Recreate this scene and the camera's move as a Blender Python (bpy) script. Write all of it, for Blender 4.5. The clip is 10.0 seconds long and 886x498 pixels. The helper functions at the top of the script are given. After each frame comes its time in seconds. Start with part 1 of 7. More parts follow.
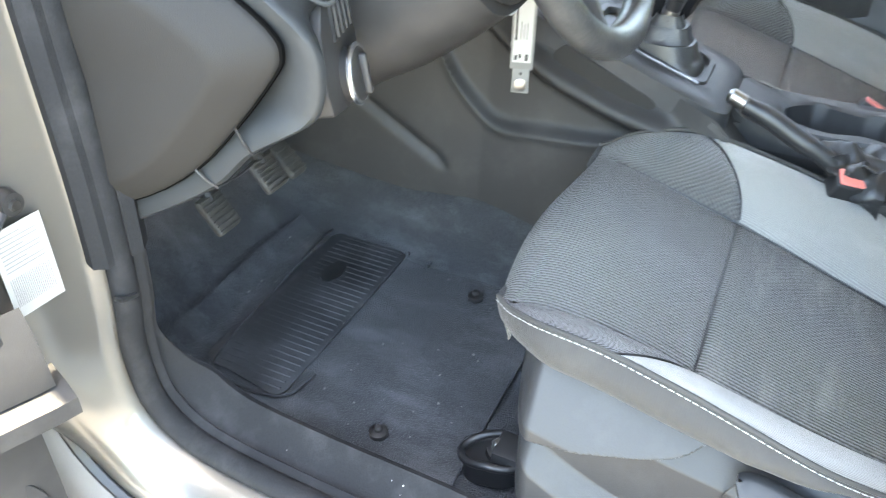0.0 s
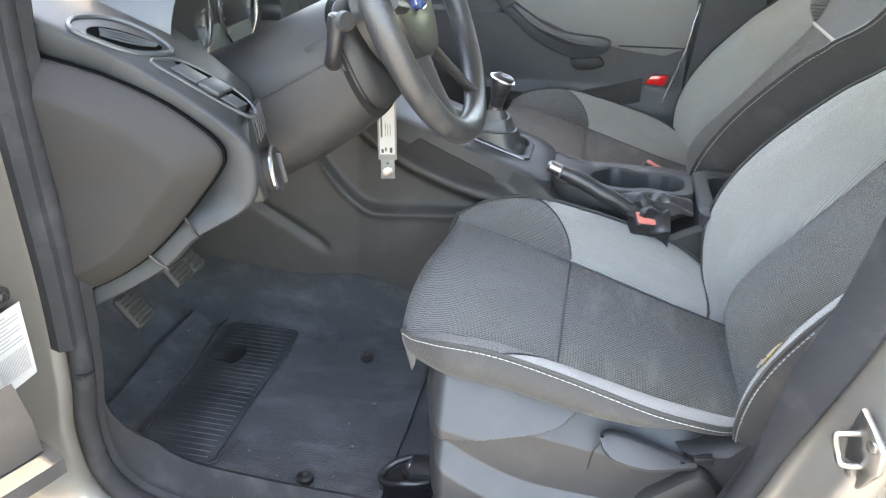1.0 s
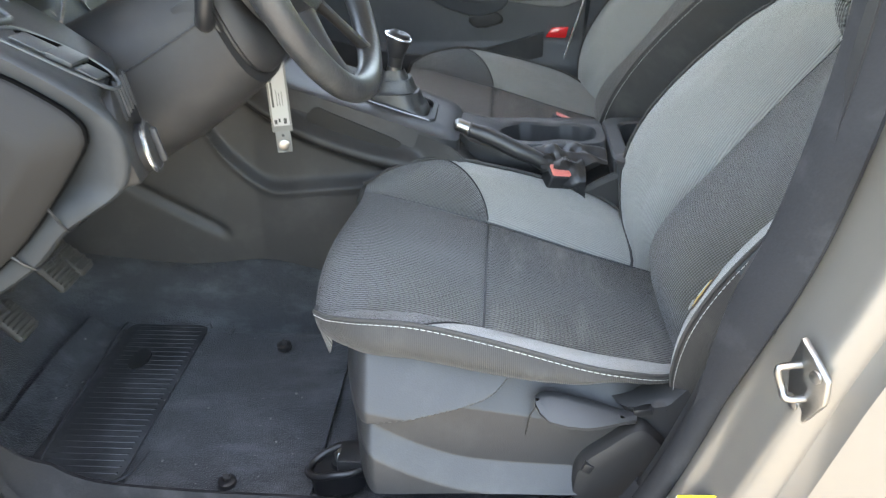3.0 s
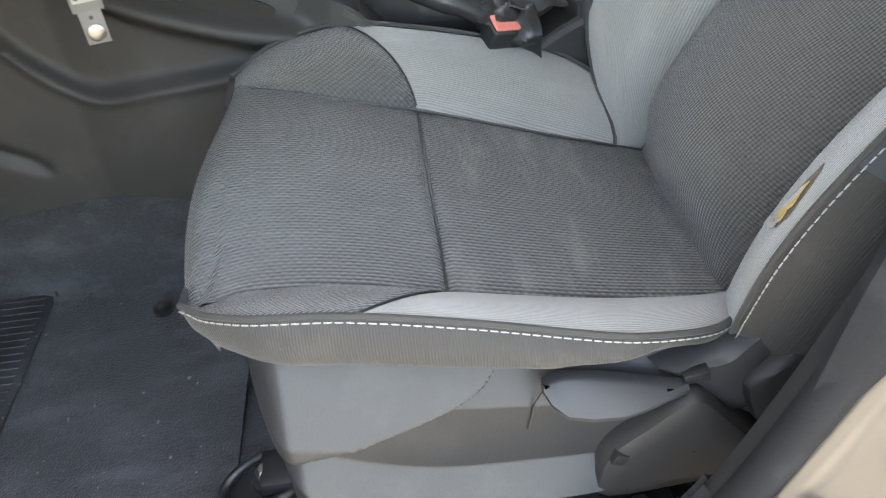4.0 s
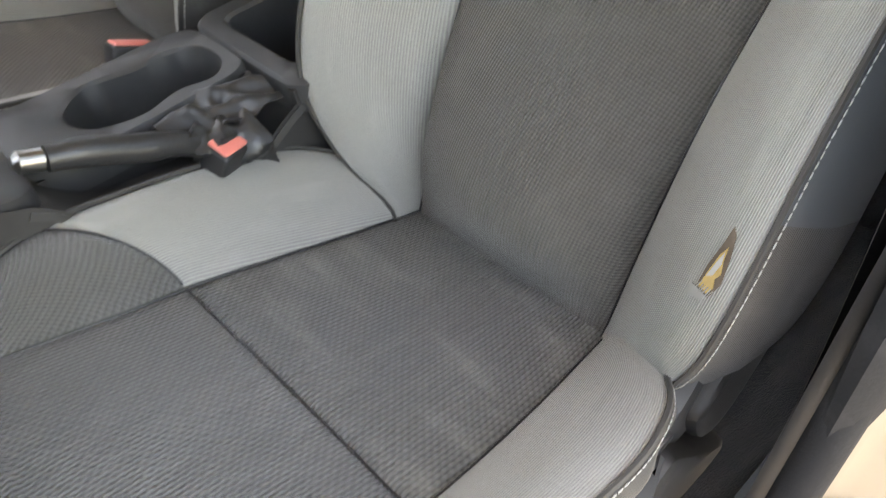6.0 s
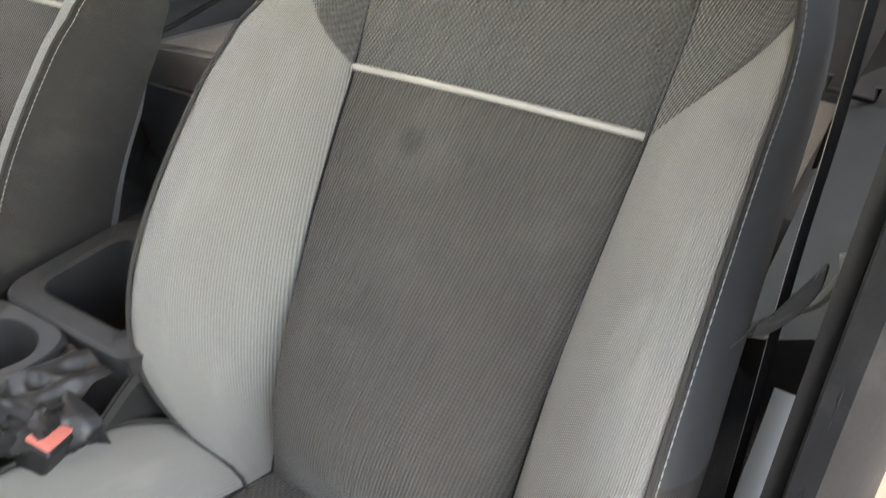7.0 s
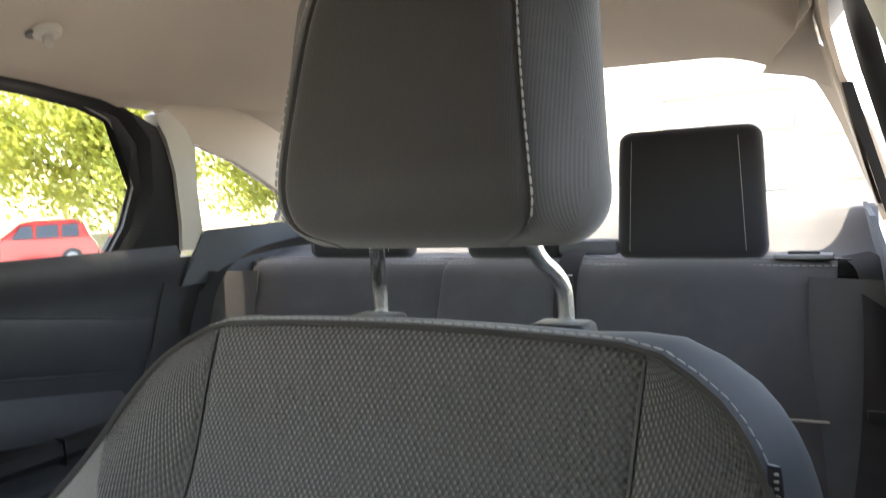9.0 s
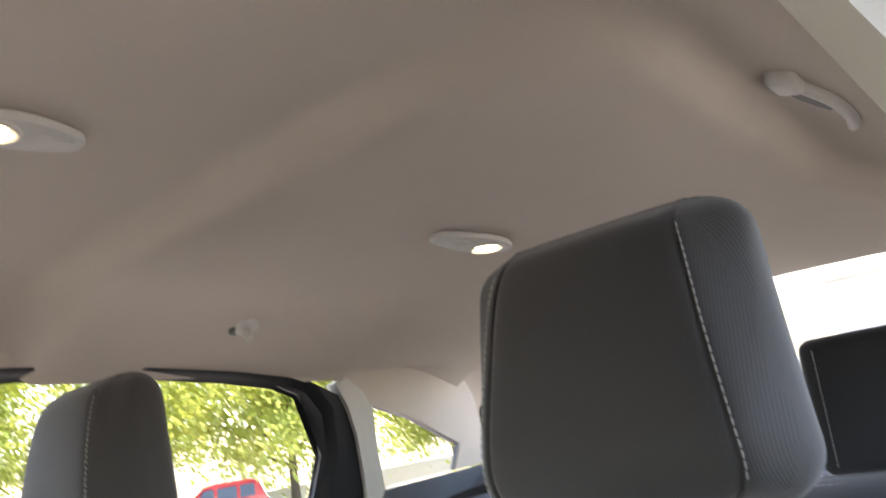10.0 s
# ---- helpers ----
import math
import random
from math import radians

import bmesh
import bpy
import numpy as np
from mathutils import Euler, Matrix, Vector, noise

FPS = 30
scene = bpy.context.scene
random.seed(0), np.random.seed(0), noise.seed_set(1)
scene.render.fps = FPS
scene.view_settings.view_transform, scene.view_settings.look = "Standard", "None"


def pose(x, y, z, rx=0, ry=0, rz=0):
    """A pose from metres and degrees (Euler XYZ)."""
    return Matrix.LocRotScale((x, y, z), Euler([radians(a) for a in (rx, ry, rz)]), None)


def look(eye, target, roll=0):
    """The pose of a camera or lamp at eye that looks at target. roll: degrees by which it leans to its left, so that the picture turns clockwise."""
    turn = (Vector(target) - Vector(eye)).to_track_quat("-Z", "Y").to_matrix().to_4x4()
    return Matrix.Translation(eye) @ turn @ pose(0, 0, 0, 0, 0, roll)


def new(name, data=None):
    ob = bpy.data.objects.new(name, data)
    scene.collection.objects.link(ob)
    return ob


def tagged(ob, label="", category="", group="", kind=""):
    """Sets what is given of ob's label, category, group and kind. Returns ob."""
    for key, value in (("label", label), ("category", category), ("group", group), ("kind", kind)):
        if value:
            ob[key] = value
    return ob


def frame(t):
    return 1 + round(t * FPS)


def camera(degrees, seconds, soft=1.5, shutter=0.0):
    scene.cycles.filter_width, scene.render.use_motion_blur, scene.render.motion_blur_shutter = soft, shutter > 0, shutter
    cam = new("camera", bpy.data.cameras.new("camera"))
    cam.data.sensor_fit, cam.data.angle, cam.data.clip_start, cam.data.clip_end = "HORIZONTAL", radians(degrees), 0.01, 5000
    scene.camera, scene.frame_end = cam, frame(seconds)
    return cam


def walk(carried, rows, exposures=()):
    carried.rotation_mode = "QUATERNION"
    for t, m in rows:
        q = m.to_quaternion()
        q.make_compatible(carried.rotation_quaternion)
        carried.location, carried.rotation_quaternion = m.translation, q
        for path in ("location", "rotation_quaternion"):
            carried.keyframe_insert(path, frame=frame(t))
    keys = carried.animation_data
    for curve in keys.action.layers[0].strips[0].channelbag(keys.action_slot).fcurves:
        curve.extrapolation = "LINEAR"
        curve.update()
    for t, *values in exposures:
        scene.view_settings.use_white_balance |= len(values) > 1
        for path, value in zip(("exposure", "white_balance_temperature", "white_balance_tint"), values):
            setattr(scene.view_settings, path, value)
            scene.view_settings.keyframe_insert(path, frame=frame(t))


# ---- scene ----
cam = camera(60.2, 10.0, soft=1.1, shutter=0.3)
PATH = [
    (0, (-1.154, 0.047, 1.106), (0.323, 0.743, -0.049), 0.8),
    (0.5, (-1.272, 0.037, 1.142), (0.374, 0.528, 0.118), 1.0),
    (1, (-1.388, 0.04, 1.165), (0.354, 0.394, 0.25), 0.8),
    (1.5, (-1.446, 0.039, 1.175), (0.343, 0.289, 0.318), 0.7),
    (2, (-1.482, 0.041, 1.171), (0.328, 0.236, 0.342), 0.4),
    (2.5, (-1.46, 0.04, 1.165), (0.337, 0.208, 0.304), -0.4),
    (3, (-1.329, 0.037, 1.117), (0.416, 0.183, 0.151), -1.7),
    (3.2, (-1.257, 0.035, 1.082), (0.461, 0.163, 0.066), -2.4),
    (4.3, (-0.942, 0.117, 0.989), (0.517, -0.063, -0.366), -6.4),
    (4.5, (-0.916, 0.145, 1.0), (0.505, -0.103, -0.385), -7.3),
    (5, (-0.857, 0.177, 1.019), (0.448, -0.217, -0.445), -10.0),
    (5.2, (-0.839, 0.177, 1.026), (0.425, -0.294, -0.451), -10.2),
    (6.3, (-0.721, 0.173, 1.096), (0.237, -0.813, -0.216), -4.7),
    (6.5, (-0.712, 0.165, 1.108), (0.221, -0.926, -0.138), -3.2),
    (7, (-0.684, 0.140, 1.134), (0.158, -1.173, 0.049), -0.6),
    (7.5, (-0.658, 0.083, 1.168), (0.110, -1.406, 0.272), 1.0),
    (8, (-0.656, 0.001, 1.166), (0.170, -1.579, 0.509), 0.9),
    (8.5, (-0.644, -0.064, 1.139), (0.217, -1.712, 0.751), 0.2),
    (9, (-0.634, -0.094, 1.122), (0.260, -1.765, 0.997), -2.3),
    (9.5, (-0.623, -0.078, 1.143), (0.369, -1.691, 1.307), -5.8),
    (10, (-0.635, -0.047, 1.160), (0.493, -1.506, 1.616), -9.2),
]
EXPOSURES = [(0, 5.05, 8250, 5), (0.5, 4.85, 8650, 8), (1, 4.7, 8750, 10), (1.8, 4.15, 8600, 11), (2.5, 4.2, 8500, 10), (3.2, 4.45, 8700, 8), (4.3, 4.35, 9800, 11), (5.2, 4.55, 10200, 12), (6.5, 4.5, 11200, 13), (7.5, 4.6, 10500, 14), (8.0, 4.45, 9400, 14), (8.5, 3.95, 8900, 14), (9, 3.5, 8700, 14), (9.5, 3.55, 8500, 15), (10, 3.4, 7700, 17)]
walk(cam, [(t, look(e, a, r)) for t, e, a, r in PATH], EXPOSURES)

# ---- daylight ----
SUN_EL, SUN_AZ = radians(81), radians(98)   # azimuth from +y, clockwise: the sun stands high on the passenger side
world = bpy.data.worlds.new("sky")
scene.world = world
world.use_nodes = True
wn = world.node_tree.nodes
sky = wn.new("ShaderNodeTexSky")
sky.sky_type, sky.sun_disc, sky.sun_elevation, sky.sun_rotation = "NISHITA", False, SUN_EL, SUN_AZ
sky.air_density, sky.dust_density = 1.0, 1.5
wn["Background"].inputs[1].default_value = 0.14
world.node_tree.links.new(sky.outputs[0], wn["Background"].inputs[0])
sun = new("sun", bpy.data.lights.new("sun", "SUN"))
sun.data.energy, sun.data.angle, sun.data.color = 1.6, radians(0.6), (1.0, 0.95, 0.88)
sd = Vector((math.sin(SUN_AZ) * math.cos(SUN_EL), math.cos(SUN_AZ) * math.cos(SUN_EL), math.sin(SUN_EL)))
sun.matrix_world = look(sd * 30, (0, 0, 0))

# ---- materials ----
def mat(name, col, rough=0.6, metal=0.0, **kw):
    """A node material: base colour with two scales of variation, fine relief."""
    m = bpy.data.materials.new(name)
    m.use_nodes = True
    nt = m.node_tree
    n, l = nt.nodes, nt.links
    b = n["Principled BSDF"]
    b.inputs["Roughness"].default_value, b.inputs["Metallic"].default_value = rough, metal
    b.inputs["Specular IOR Level"].default_value = kw.get("spec", 0.5)
    tc = n.new("ShaderNodeTexCoord")
    src = tc.outputs["UV" if kw.get("uv") else "Object"]
    var = kw.get("var", 0.12)
    big = n.new("ShaderNodeTexNoise")
    big.inputs["Scale"].default_value, big.inputs["Detail"].default_value = kw.get("big", 9.0), 4
    l.new(src, big.inputs["Vector"])
    fine = n.new("ShaderNodeTexNoise")
    fine.inputs["Scale"].default_value, fine.inputs["Detail"].default_value = kw.get("fine", 400.0), 3
    l.new(src, fine.inputs["Vector"])
    mul = n.new("ShaderNodeMath")
    mul.operation = "MULTIPLY_ADD"
    l.new(big.outputs["Fac"], mul.inputs[0])
    mul.inputs[1].default_value, mul.inputs[2].default_value = 2 * var, 1 - var
    mul2 = n.new("ShaderNodeMath")
    mul2.operation = "MULTIPLY_ADD"
    l.new(fine.outputs["Fac"], mul2.inputs[0])
    fv = kw.get("finevar", var)
    mul2.inputs[1].default_value, mul2.inputs[2].default_value = 2 * fv, 1 - fv
    pr = n.new("ShaderNodeMath")
    pr.operation = "MULTIPLY"
    l.new(mul.outputs[0], pr.inputs[0]), l.new(mul2.outputs[0], pr.inputs[1])
    height = fine.outputs["Fac"]
    weave = kw.get("weave")
    if weave:
        # ribs: (angle, period in metres, cross period, contrast)
        ang, period, cross, contrast = weave
        mp = n.new("ShaderNodeMapping")
        mp.inputs["Rotation"].default_value = (0, 0, radians(ang))
        l.new(src, mp.inputs["Vector"])
        sep = n.new("ShaderNodeSeparateXYZ")
        l.new(mp.outputs[0], sep.inputs[0])
        waves = []
        for axis, per in ((0, period), (1, cross)):
            if not per:
                continue
            a = n.new("ShaderNodeMath")
            a.operation = "MULTIPLY"
            l.new(sep.outputs[axis], a.inputs[0])
            a.inputs[1].default_value = 2 * math.pi / per
            s = n.new("ShaderNodeMath")
            s.operation = "SINE"
            l.new(a.outputs[0], s.inputs[0])
            waves.append(s.outputs[0])
        w = waves[0]
        if len(waves) == 2 and kw.get("bond"):
            # rows of short dashes, each row shifted against the next
            half = n.new("ShaderNodeMath")
            half.operation = "MULTIPLY"
            l.new(sep.outputs[0], half.inputs[0])
            half.inputs[1].default_value = math.pi / period
            hs = n.new("ShaderNodeMath")
            hs.operation = "SINE"
            l.new(half.outputs[0], hs.inputs[0])
            bond = n.new("ShaderNodeMath")
            bond.operation = "MULTIPLY"
            l.new(hs.outputs[0], bond.inputs[0]), l.new(waves[1], bond.inputs[1])
            ad = n.new("ShaderNodeMath")
            ad.operation = "MULTIPLY_ADD"
            l.new(w, ad.inputs[0])
            ad.inputs[1].default_value = 1.5
            l.new(bond.outputs[0], ad.inputs[2])
            w = ad.outputs[0]
        elif len(waves) == 2 and kw.get("stagger"):
            ad = n.new("ShaderNodeMath")
            ad.operation = "MULTIPLY"
            l.new(w, ad.inputs[0]), l.new(waves[1], ad.inputs[1])
            w = ad.outputs[0]
        elif len(waves) == 2:
            ad = n.new("ShaderNodeMath")
            ad.operation = "MULTIPLY_ADD"
            l.new(waves[1], ad.inputs[0])
            ad.inputs[1].default_value = 0.6
            l.new(w, ad.inputs[2])
            w = ad.outputs[0]
        h = n.new("ShaderNodeMath")
        h.operation = "MULTIPLY_ADD"
        l.new(w, h.inputs[0])
        h.inputs[1].default_value, h.inputs[2].default_value = contrast, 1.0
        pr2 = n.new("ShaderNodeMath")
        pr2.operation = "MULTIPLY"
        l.new(pr.outputs[0], pr2.inputs[0]), l.new(h.outputs[0], pr2.inputs[1])
        pr = pr2
        height = w
    stain = kw.get("stain")
    colour = n.new("ShaderNodeMixRGB")
    colour.blend_type = "MULTIPLY"
    colour.inputs[0].default_value = 1.0
    colour.inputs[1].default_value = (*col, 1)
    l.new(pr.outputs[0], colour.inputs[2])
    out = colour.outputs[0]
    if stain:
        # pale dust or wear in soft patches
        scol, samount, sscale = stain
        sn = n.new("ShaderNodeTexNoise")
        sn.inputs["Scale"].default_value, sn.inputs["Detail"].default_value, sn.inputs["Roughness"].default_value = sscale, 7, 0.65
        mp2 = n.new("ShaderNodeMapping")
        mp2.inputs["Scale"].default_value = kw.get("streak", (1, 1, 1))
        l.new(src, mp2.inputs["Vector"]), l.new(mp2.outputs[0], sn.inputs["Vector"])
        rm = n.new("ShaderNodeMapRange")
        rm.inputs["From Min"].default_value, rm.inputs["From Max"].default_value = kw.get("smin", 0.5), 0.75
        rm.inputs["To Max"].default_value = samount
        l.new(sn.outputs["Fac"], rm.inputs["Value"])
        mx = n.new("ShaderNodeMixRGB")
        l.new(rm.outputs[0], mx.inputs[0]), l.new(out, mx.inputs[1])
        mx.inputs[2].default_value = (*scol, 1)
        out = mx.outputs[0]
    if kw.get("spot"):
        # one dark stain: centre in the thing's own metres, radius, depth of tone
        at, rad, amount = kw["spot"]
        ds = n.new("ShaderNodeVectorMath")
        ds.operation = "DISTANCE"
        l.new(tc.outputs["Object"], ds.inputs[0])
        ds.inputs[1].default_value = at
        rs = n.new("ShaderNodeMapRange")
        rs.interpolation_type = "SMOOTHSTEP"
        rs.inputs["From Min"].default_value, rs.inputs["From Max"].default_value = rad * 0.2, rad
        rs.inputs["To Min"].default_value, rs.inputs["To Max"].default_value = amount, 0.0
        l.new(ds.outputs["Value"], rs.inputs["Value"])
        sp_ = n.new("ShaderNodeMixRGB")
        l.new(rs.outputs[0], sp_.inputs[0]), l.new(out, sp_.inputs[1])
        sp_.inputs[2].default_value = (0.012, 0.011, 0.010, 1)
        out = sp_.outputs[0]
    l.new(out, b.inputs["Base Color"])
    bump = n.new("ShaderNodeBump")
    bump.inputs["Strength"].default_value, bump.inputs["Distance"].default_value = kw.get("bump", 0.15), kw.get("depth", 0.0006)
    l.new(height, bump.inputs["Height"])
    l.new(bump.outputs[0], b.inputs["Normal"])
    if kw.get("sheen"):
        b.inputs["Sheen Weight"].default_value = kw["sheen"]
        b.inputs["Sheen Roughness"].default_value = 0.5
    if kw.get("coat"):
        b.inputs["Coat Weight"].default_value = kw["coat"]
        b.inputs["Coat Roughness"].default_value = 0.06
    return m


def glass_mat(name, tint):
    m = bpy.data.materials.new(name)
    m.use_nodes = True
    b = m.node_tree.nodes["Principled BSDF"]
    b.inputs["Base Color"].default_value = (*tint, 1)
    b.inputs["Transmission Weight"].default_value, b.inputs["Roughness"].default_value, b.inputs["IOR"].default_value = 1.0, 0.0, 1.05
    return m


def glow_mat(name, col, strength):
    m = bpy.data.materials.new(name)
    m.use_nodes = True
    b = m.node_tree.nodes["Principled BSDF"]
    b.inputs["Base Color"].default_value = (*col, 1)
    b.inputs["Emission Color"].default_value, b.inputs["Emission Strength"].default_value = (*col, 1), strength
    return m


M = {
    "weave": mat("woven_charcoal_cloth", (0.074, 0.072, 0.068), 0.8, uv=True, weave=(1, 0.0044, 0.0085, 0.26), bond=True, bump=0.8, depth=0.0012, big=6, sheen=0.15, stain=((0.20, 0.195, 0.18), 0.25, 9), streak=(1, 0.35, 1)),
    "weave_rear": mat("ribbed_charcoal_cloth", (0.066, 0.064, 0.059), 0.8, uv=True, weave=(2, 0.0042, 0.0080, 0.26), bond=True, bump=0.8, depth=0.0011, big=6, sheen=0.15, stain=((0.26, 0.25, 0.22), 0.55, 10), streak=(0.5, 1.6, 1)),
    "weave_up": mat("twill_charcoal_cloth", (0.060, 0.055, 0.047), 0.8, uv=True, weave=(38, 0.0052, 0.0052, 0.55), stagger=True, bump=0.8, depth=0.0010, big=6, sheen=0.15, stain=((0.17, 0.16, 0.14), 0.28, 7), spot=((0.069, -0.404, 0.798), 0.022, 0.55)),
    "mesh": mat("open_mesh_charcoal_cloth", (0.070, 0.068, 0.063), 0.75, uv=True, weave=(2, 0.0046, 0.0068, 0.34), stagger=True, bump=0.9, depth=0.0014, big=5, sheen=0.25),
    "gray": mat("grey_ribbed_cloth", (0.205, 0.200, 0.184), 0.8, uv=True, weave=(3, 0.0030, 0, 0.20), bump=0.5, depth=0.0007, big=5, var=0.14, sheen=0.2, stain=((0.30, 0.29, 0.27), 0.45, 8), streak=(2.2, 0.6, 1)),
    "side": mat("dark_ribbed_side_cloth", (0.026, 0.024, 0.0215), 0.8, uv=True, weave=(0, 0.0026, 0, 0.08), bump=0.4, depth=0.0004, sheen=0.08, stain=((0.11, 0.10, 0.085), 0.25, 10)),
    # sky light on the door side is put into this bluish tone
    "band": mat("smooth_sky_tinted_side_cloth", (0.046, 0.053, 0.058), 0.7, spec=0.3, fine=900, bump=0.2, depth=0.0004, sheen=0.10, var=0.08),
    "rib": mat("headrest_fine_rib_cloth", (0.035, 0.034, 0.033), 0.85, uv=True, weave=(0, 0.0019, 0, 0.08), bump=0.2, depth=0.0003, sheen=0.25),
    "rear": mat("charcoal_plain_cloth", (0.060, 0.061, 0.064), 0.9, fine=900, bump=0.4, sheen=0.25, stain=((0.12, 0.12, 0.12), 0.3, 8)),
    "rear_dark": mat("dark_headrest_cloth", (0.018, 0.018, 0.020), 0.95, spec=0.2, fine=900, bump=0.4, sheen=0.2),
    "plastic": mat("grained_charcoal_plastic", (0.023, 0.022, 0.022), 0.52, spec=0.28, fine=900, bump=0.4, depth=0.0005, var=0.12, stain=((0.08, 0.075, 0.07), 0.25, 9)),
    "plastic2": mat("satin_grey_plastic", (0.032, 0.032, 0.033), 0.48, spec=0.32, fine=700, bump=0.25, depth=0.0004, var=0.10, stain=((0.11, 0.11, 0.11), 0.22, 10)),
    # the sky's reflection is put into this lighter, bluish base colour
    "dashtop": mat("sky_tinted_grained_dashboard_top", (0.042, 0.047, 0.050), 0.40, spec=0.5, fine=900, bump=0.4, depth=0.0004, var=0.10, stain=((0.10, 0.105, 0.11), 0.25, 9)),
    # tone darkened for the end, which faces sideways and down
    "endgrain": mat("satin_grained_dashboard_end", (0.021, 0.023, 0.0245), 0.48, spec=0.28, fine=900, bump=0.35, depth=0.0004, var=0.10, stain=((0.08, 0.08, 0.08), 0.2, 10)),
    "cover": mat("grained_seat_cover_plastic", (0.025, 0.0255, 0.027), 0.44, spec=0.36, fine=520, bump=0.45, depth=0.0005, var=0.10, stain=((0.09, 0.09, 0.09), 0.22, 10)),
    "cap": mat("grained_dark_brown_black_cap", (0.0175, 0.0166, 0.0158), 0.62, spec=0.2, fine=900, bump=0.5, depth=0.0005, var=0.12),
    # near-black that paints the shade of gaps and openings
    "gap": mat("unlit_hollow", (0.004, 0.004, 0.004), 1.0, spec=0.0, var=0.02),
    "seal": mat("dull_worn_seal_rubber", (0.016, 0.0165, 0.018), 0.8, spec=0.15, fine=420, bump=0.5, depth=0.0006, var=0.2, stain=((0.06, 0.06, 0.062), 0.35, 18)),
    "padded": mat("padded_grey_door_vinyl", (0.145, 0.142, 0.134), 0.6, fine=700, bump=0.25, depth=0.0004, var=0.08),
    "plastic_dk": mat("dark_door_plastic", (0.027, 0.029, 0.032), 0.5, fine=900, bump=0.25, depth=0.0004, var=0.08, stain=((0.09, 0.09, 0.09), 0.2, 10)),
    "black": mat("black_plastic", (0.014, 0.014, 0.015), 0.4, fine=800, bump=0.15),
    "leather": mat("black_leather", (0.016, 0.016, 0.017), 0.38, fine=320, bump=0.5, depth=0.0008, var=0.1),
    "carpet": mat("black_carpet", (0.024, 0.026, 0.030), 0.95, fine=420, bump=1.0, depth=0.003, var=0.28, finevar=0.75, stain=((0.115, 0.120, 0.130), 0.52, 17), smin=0.46, streak=(1, 0.45, 1), sheen=0.15),
    "pad": mat("dusty_black_rubber_heel_pad", (0.024, 0.025, 0.028), 0.55, fine=300, bump=0.3, stain=((0.10, 0.105, 0.11), 0.55, 14), smin=0.44),
    "pedal": mat("worn_grey_pedal_rubber", (0.036, 0.034, 0.031), 0.7, fine=300, bump=0.3, stain=((0.12, 0.11, 0.10), 0.4, 30)),
    "rubber": mat("black_rubber_seal", (0.024, 0.023, 0.023), 0.6, spec=0.3, fine=300, bump=0.3, stain=((0.09, 0.086, 0.082), 0.35, 14), smin=0.45),
    "liner": mat("beige_grey_headliner_cloth", (0.58, 0.51, 0.43), 0.95, fine=1200, bump=0.3, depth=0.0005, var=0.04, finevar=0.08),
    "trim": mat("light_beige_pillar_trim", (0.62, 0.60, 0.54), 0.55, fine=800, bump=0.12, var=0.04),
    "paint": mat("silver_beige_metallic_paint", (0.150, 0.141, 0.127), 0.34, 0.6, fine=1600, bump=0.04, var=0.05, coat=0.8, stain=((0.20, 0.175, 0.14), 0.35, 7)),
    "chrome": mat("polished_chrome", (0.85, 0.85, 0.85), 0.27, 1.0, bump=0.0, var=0.02),
    "steel": mat("zinc_plated_steel", (0.27, 0.262, 0.25), 0.33, 1.0, bump=0.1, var=0.08),
    "thread": mat("pale_grey_thread", (0.28, 0.28, 0.265), 0.8, fine=900, var=0.1),
    "beigeline": mat("beige_piping", (0.42, 0.40, 0.35), 0.7, fine=600, var=0.06),
    "white": mat("white_card", (0.33, 0.325, 0.31), 0.5, fine=500, bump=0.03, var=0.03),
    "ink": mat("black_print", (0.03, 0.03, 0.03), 0.6),
    "yellow": mat("yellow_print", (0.75, 0.55, 0.02), 0.5),
    "red": mat("red_lens", (0.55, 0.012, 0.015), 0.2, coat=0.5, var=0.05),
    "redbutton": mat("faded_red_button", (0.62, 0.17, 0.14), 0.4, var=0.06),
    "blue": mat("blue_enamel", (0.02, 0.055, 0.20), 0.25, coat=0.3, var=0.05),
    "webbing": mat("black_seat_belt_webbing", (0.032, 0.033, 0.036), 0.85, spec=0.12, fine=500, bump=0.4),
    "bluegrey": mat("blue_grey_shelf_trim", (0.085, 0.096, 0.11), 0.9, fine=800, bump=0.3),
    "foam": mat("yellow_foam", (0.40, 0.27, 0.10), 0.95, fine=160, bump=0.8, depth=0.002, var=0.25),
    "glass": glass_mat("clear_window_glass", (0.96, 0.98, 0.97)),
    "glow": glow_mat("lit_lamp_lens", (1.0, 0.86, 0.55), 2.5),
    "asphalt": mat("grey_concrete", (0.23, 0.222, 0.208), 0.9, fine=60, bump=0.5, depth=0.004, big=0.6, var=0.2, finevar=0.3),
    "bark": mat("bark", (0.10, 0.075, 0.055), 0.9, fine=30, bump=0.8, depth=0.02),
    "leaf": mat("green_leaves", (0.30, 0.35, 0.08), 0.5, fine=20, var=0.35, big=1.2),
    "stucco": mat("cream_stucco", (0.46, 0.44, 0.40), 0.85, fine=30, bump=0.3, depth=0.004),
    "carred": mat("red_car_paint", (0.42, 0.012, 0.018), 0.25, 0.1, coat=1.0, fine=900, bump=0.02, var=0.04),
    "darkglass": mat("tinted_glass", (0.02, 0.025, 0.03), 0.05, coat=0.5, bump=0.0),
}
# leaves let light through
lt = M["leaf"].node_tree
tr = lt.nodes.new("ShaderNodeBsdfTranslucent")
tr.inputs["Color"].default_value = (0.58, 0.62, 0.16, 1)
ms = lt.nodes.new("ShaderNodeMixShader")
ms.inputs[0].default_value = 0.5
lt.links.new(lt.nodes["Principled BSDF"].outputs[0], ms.inputs[1])
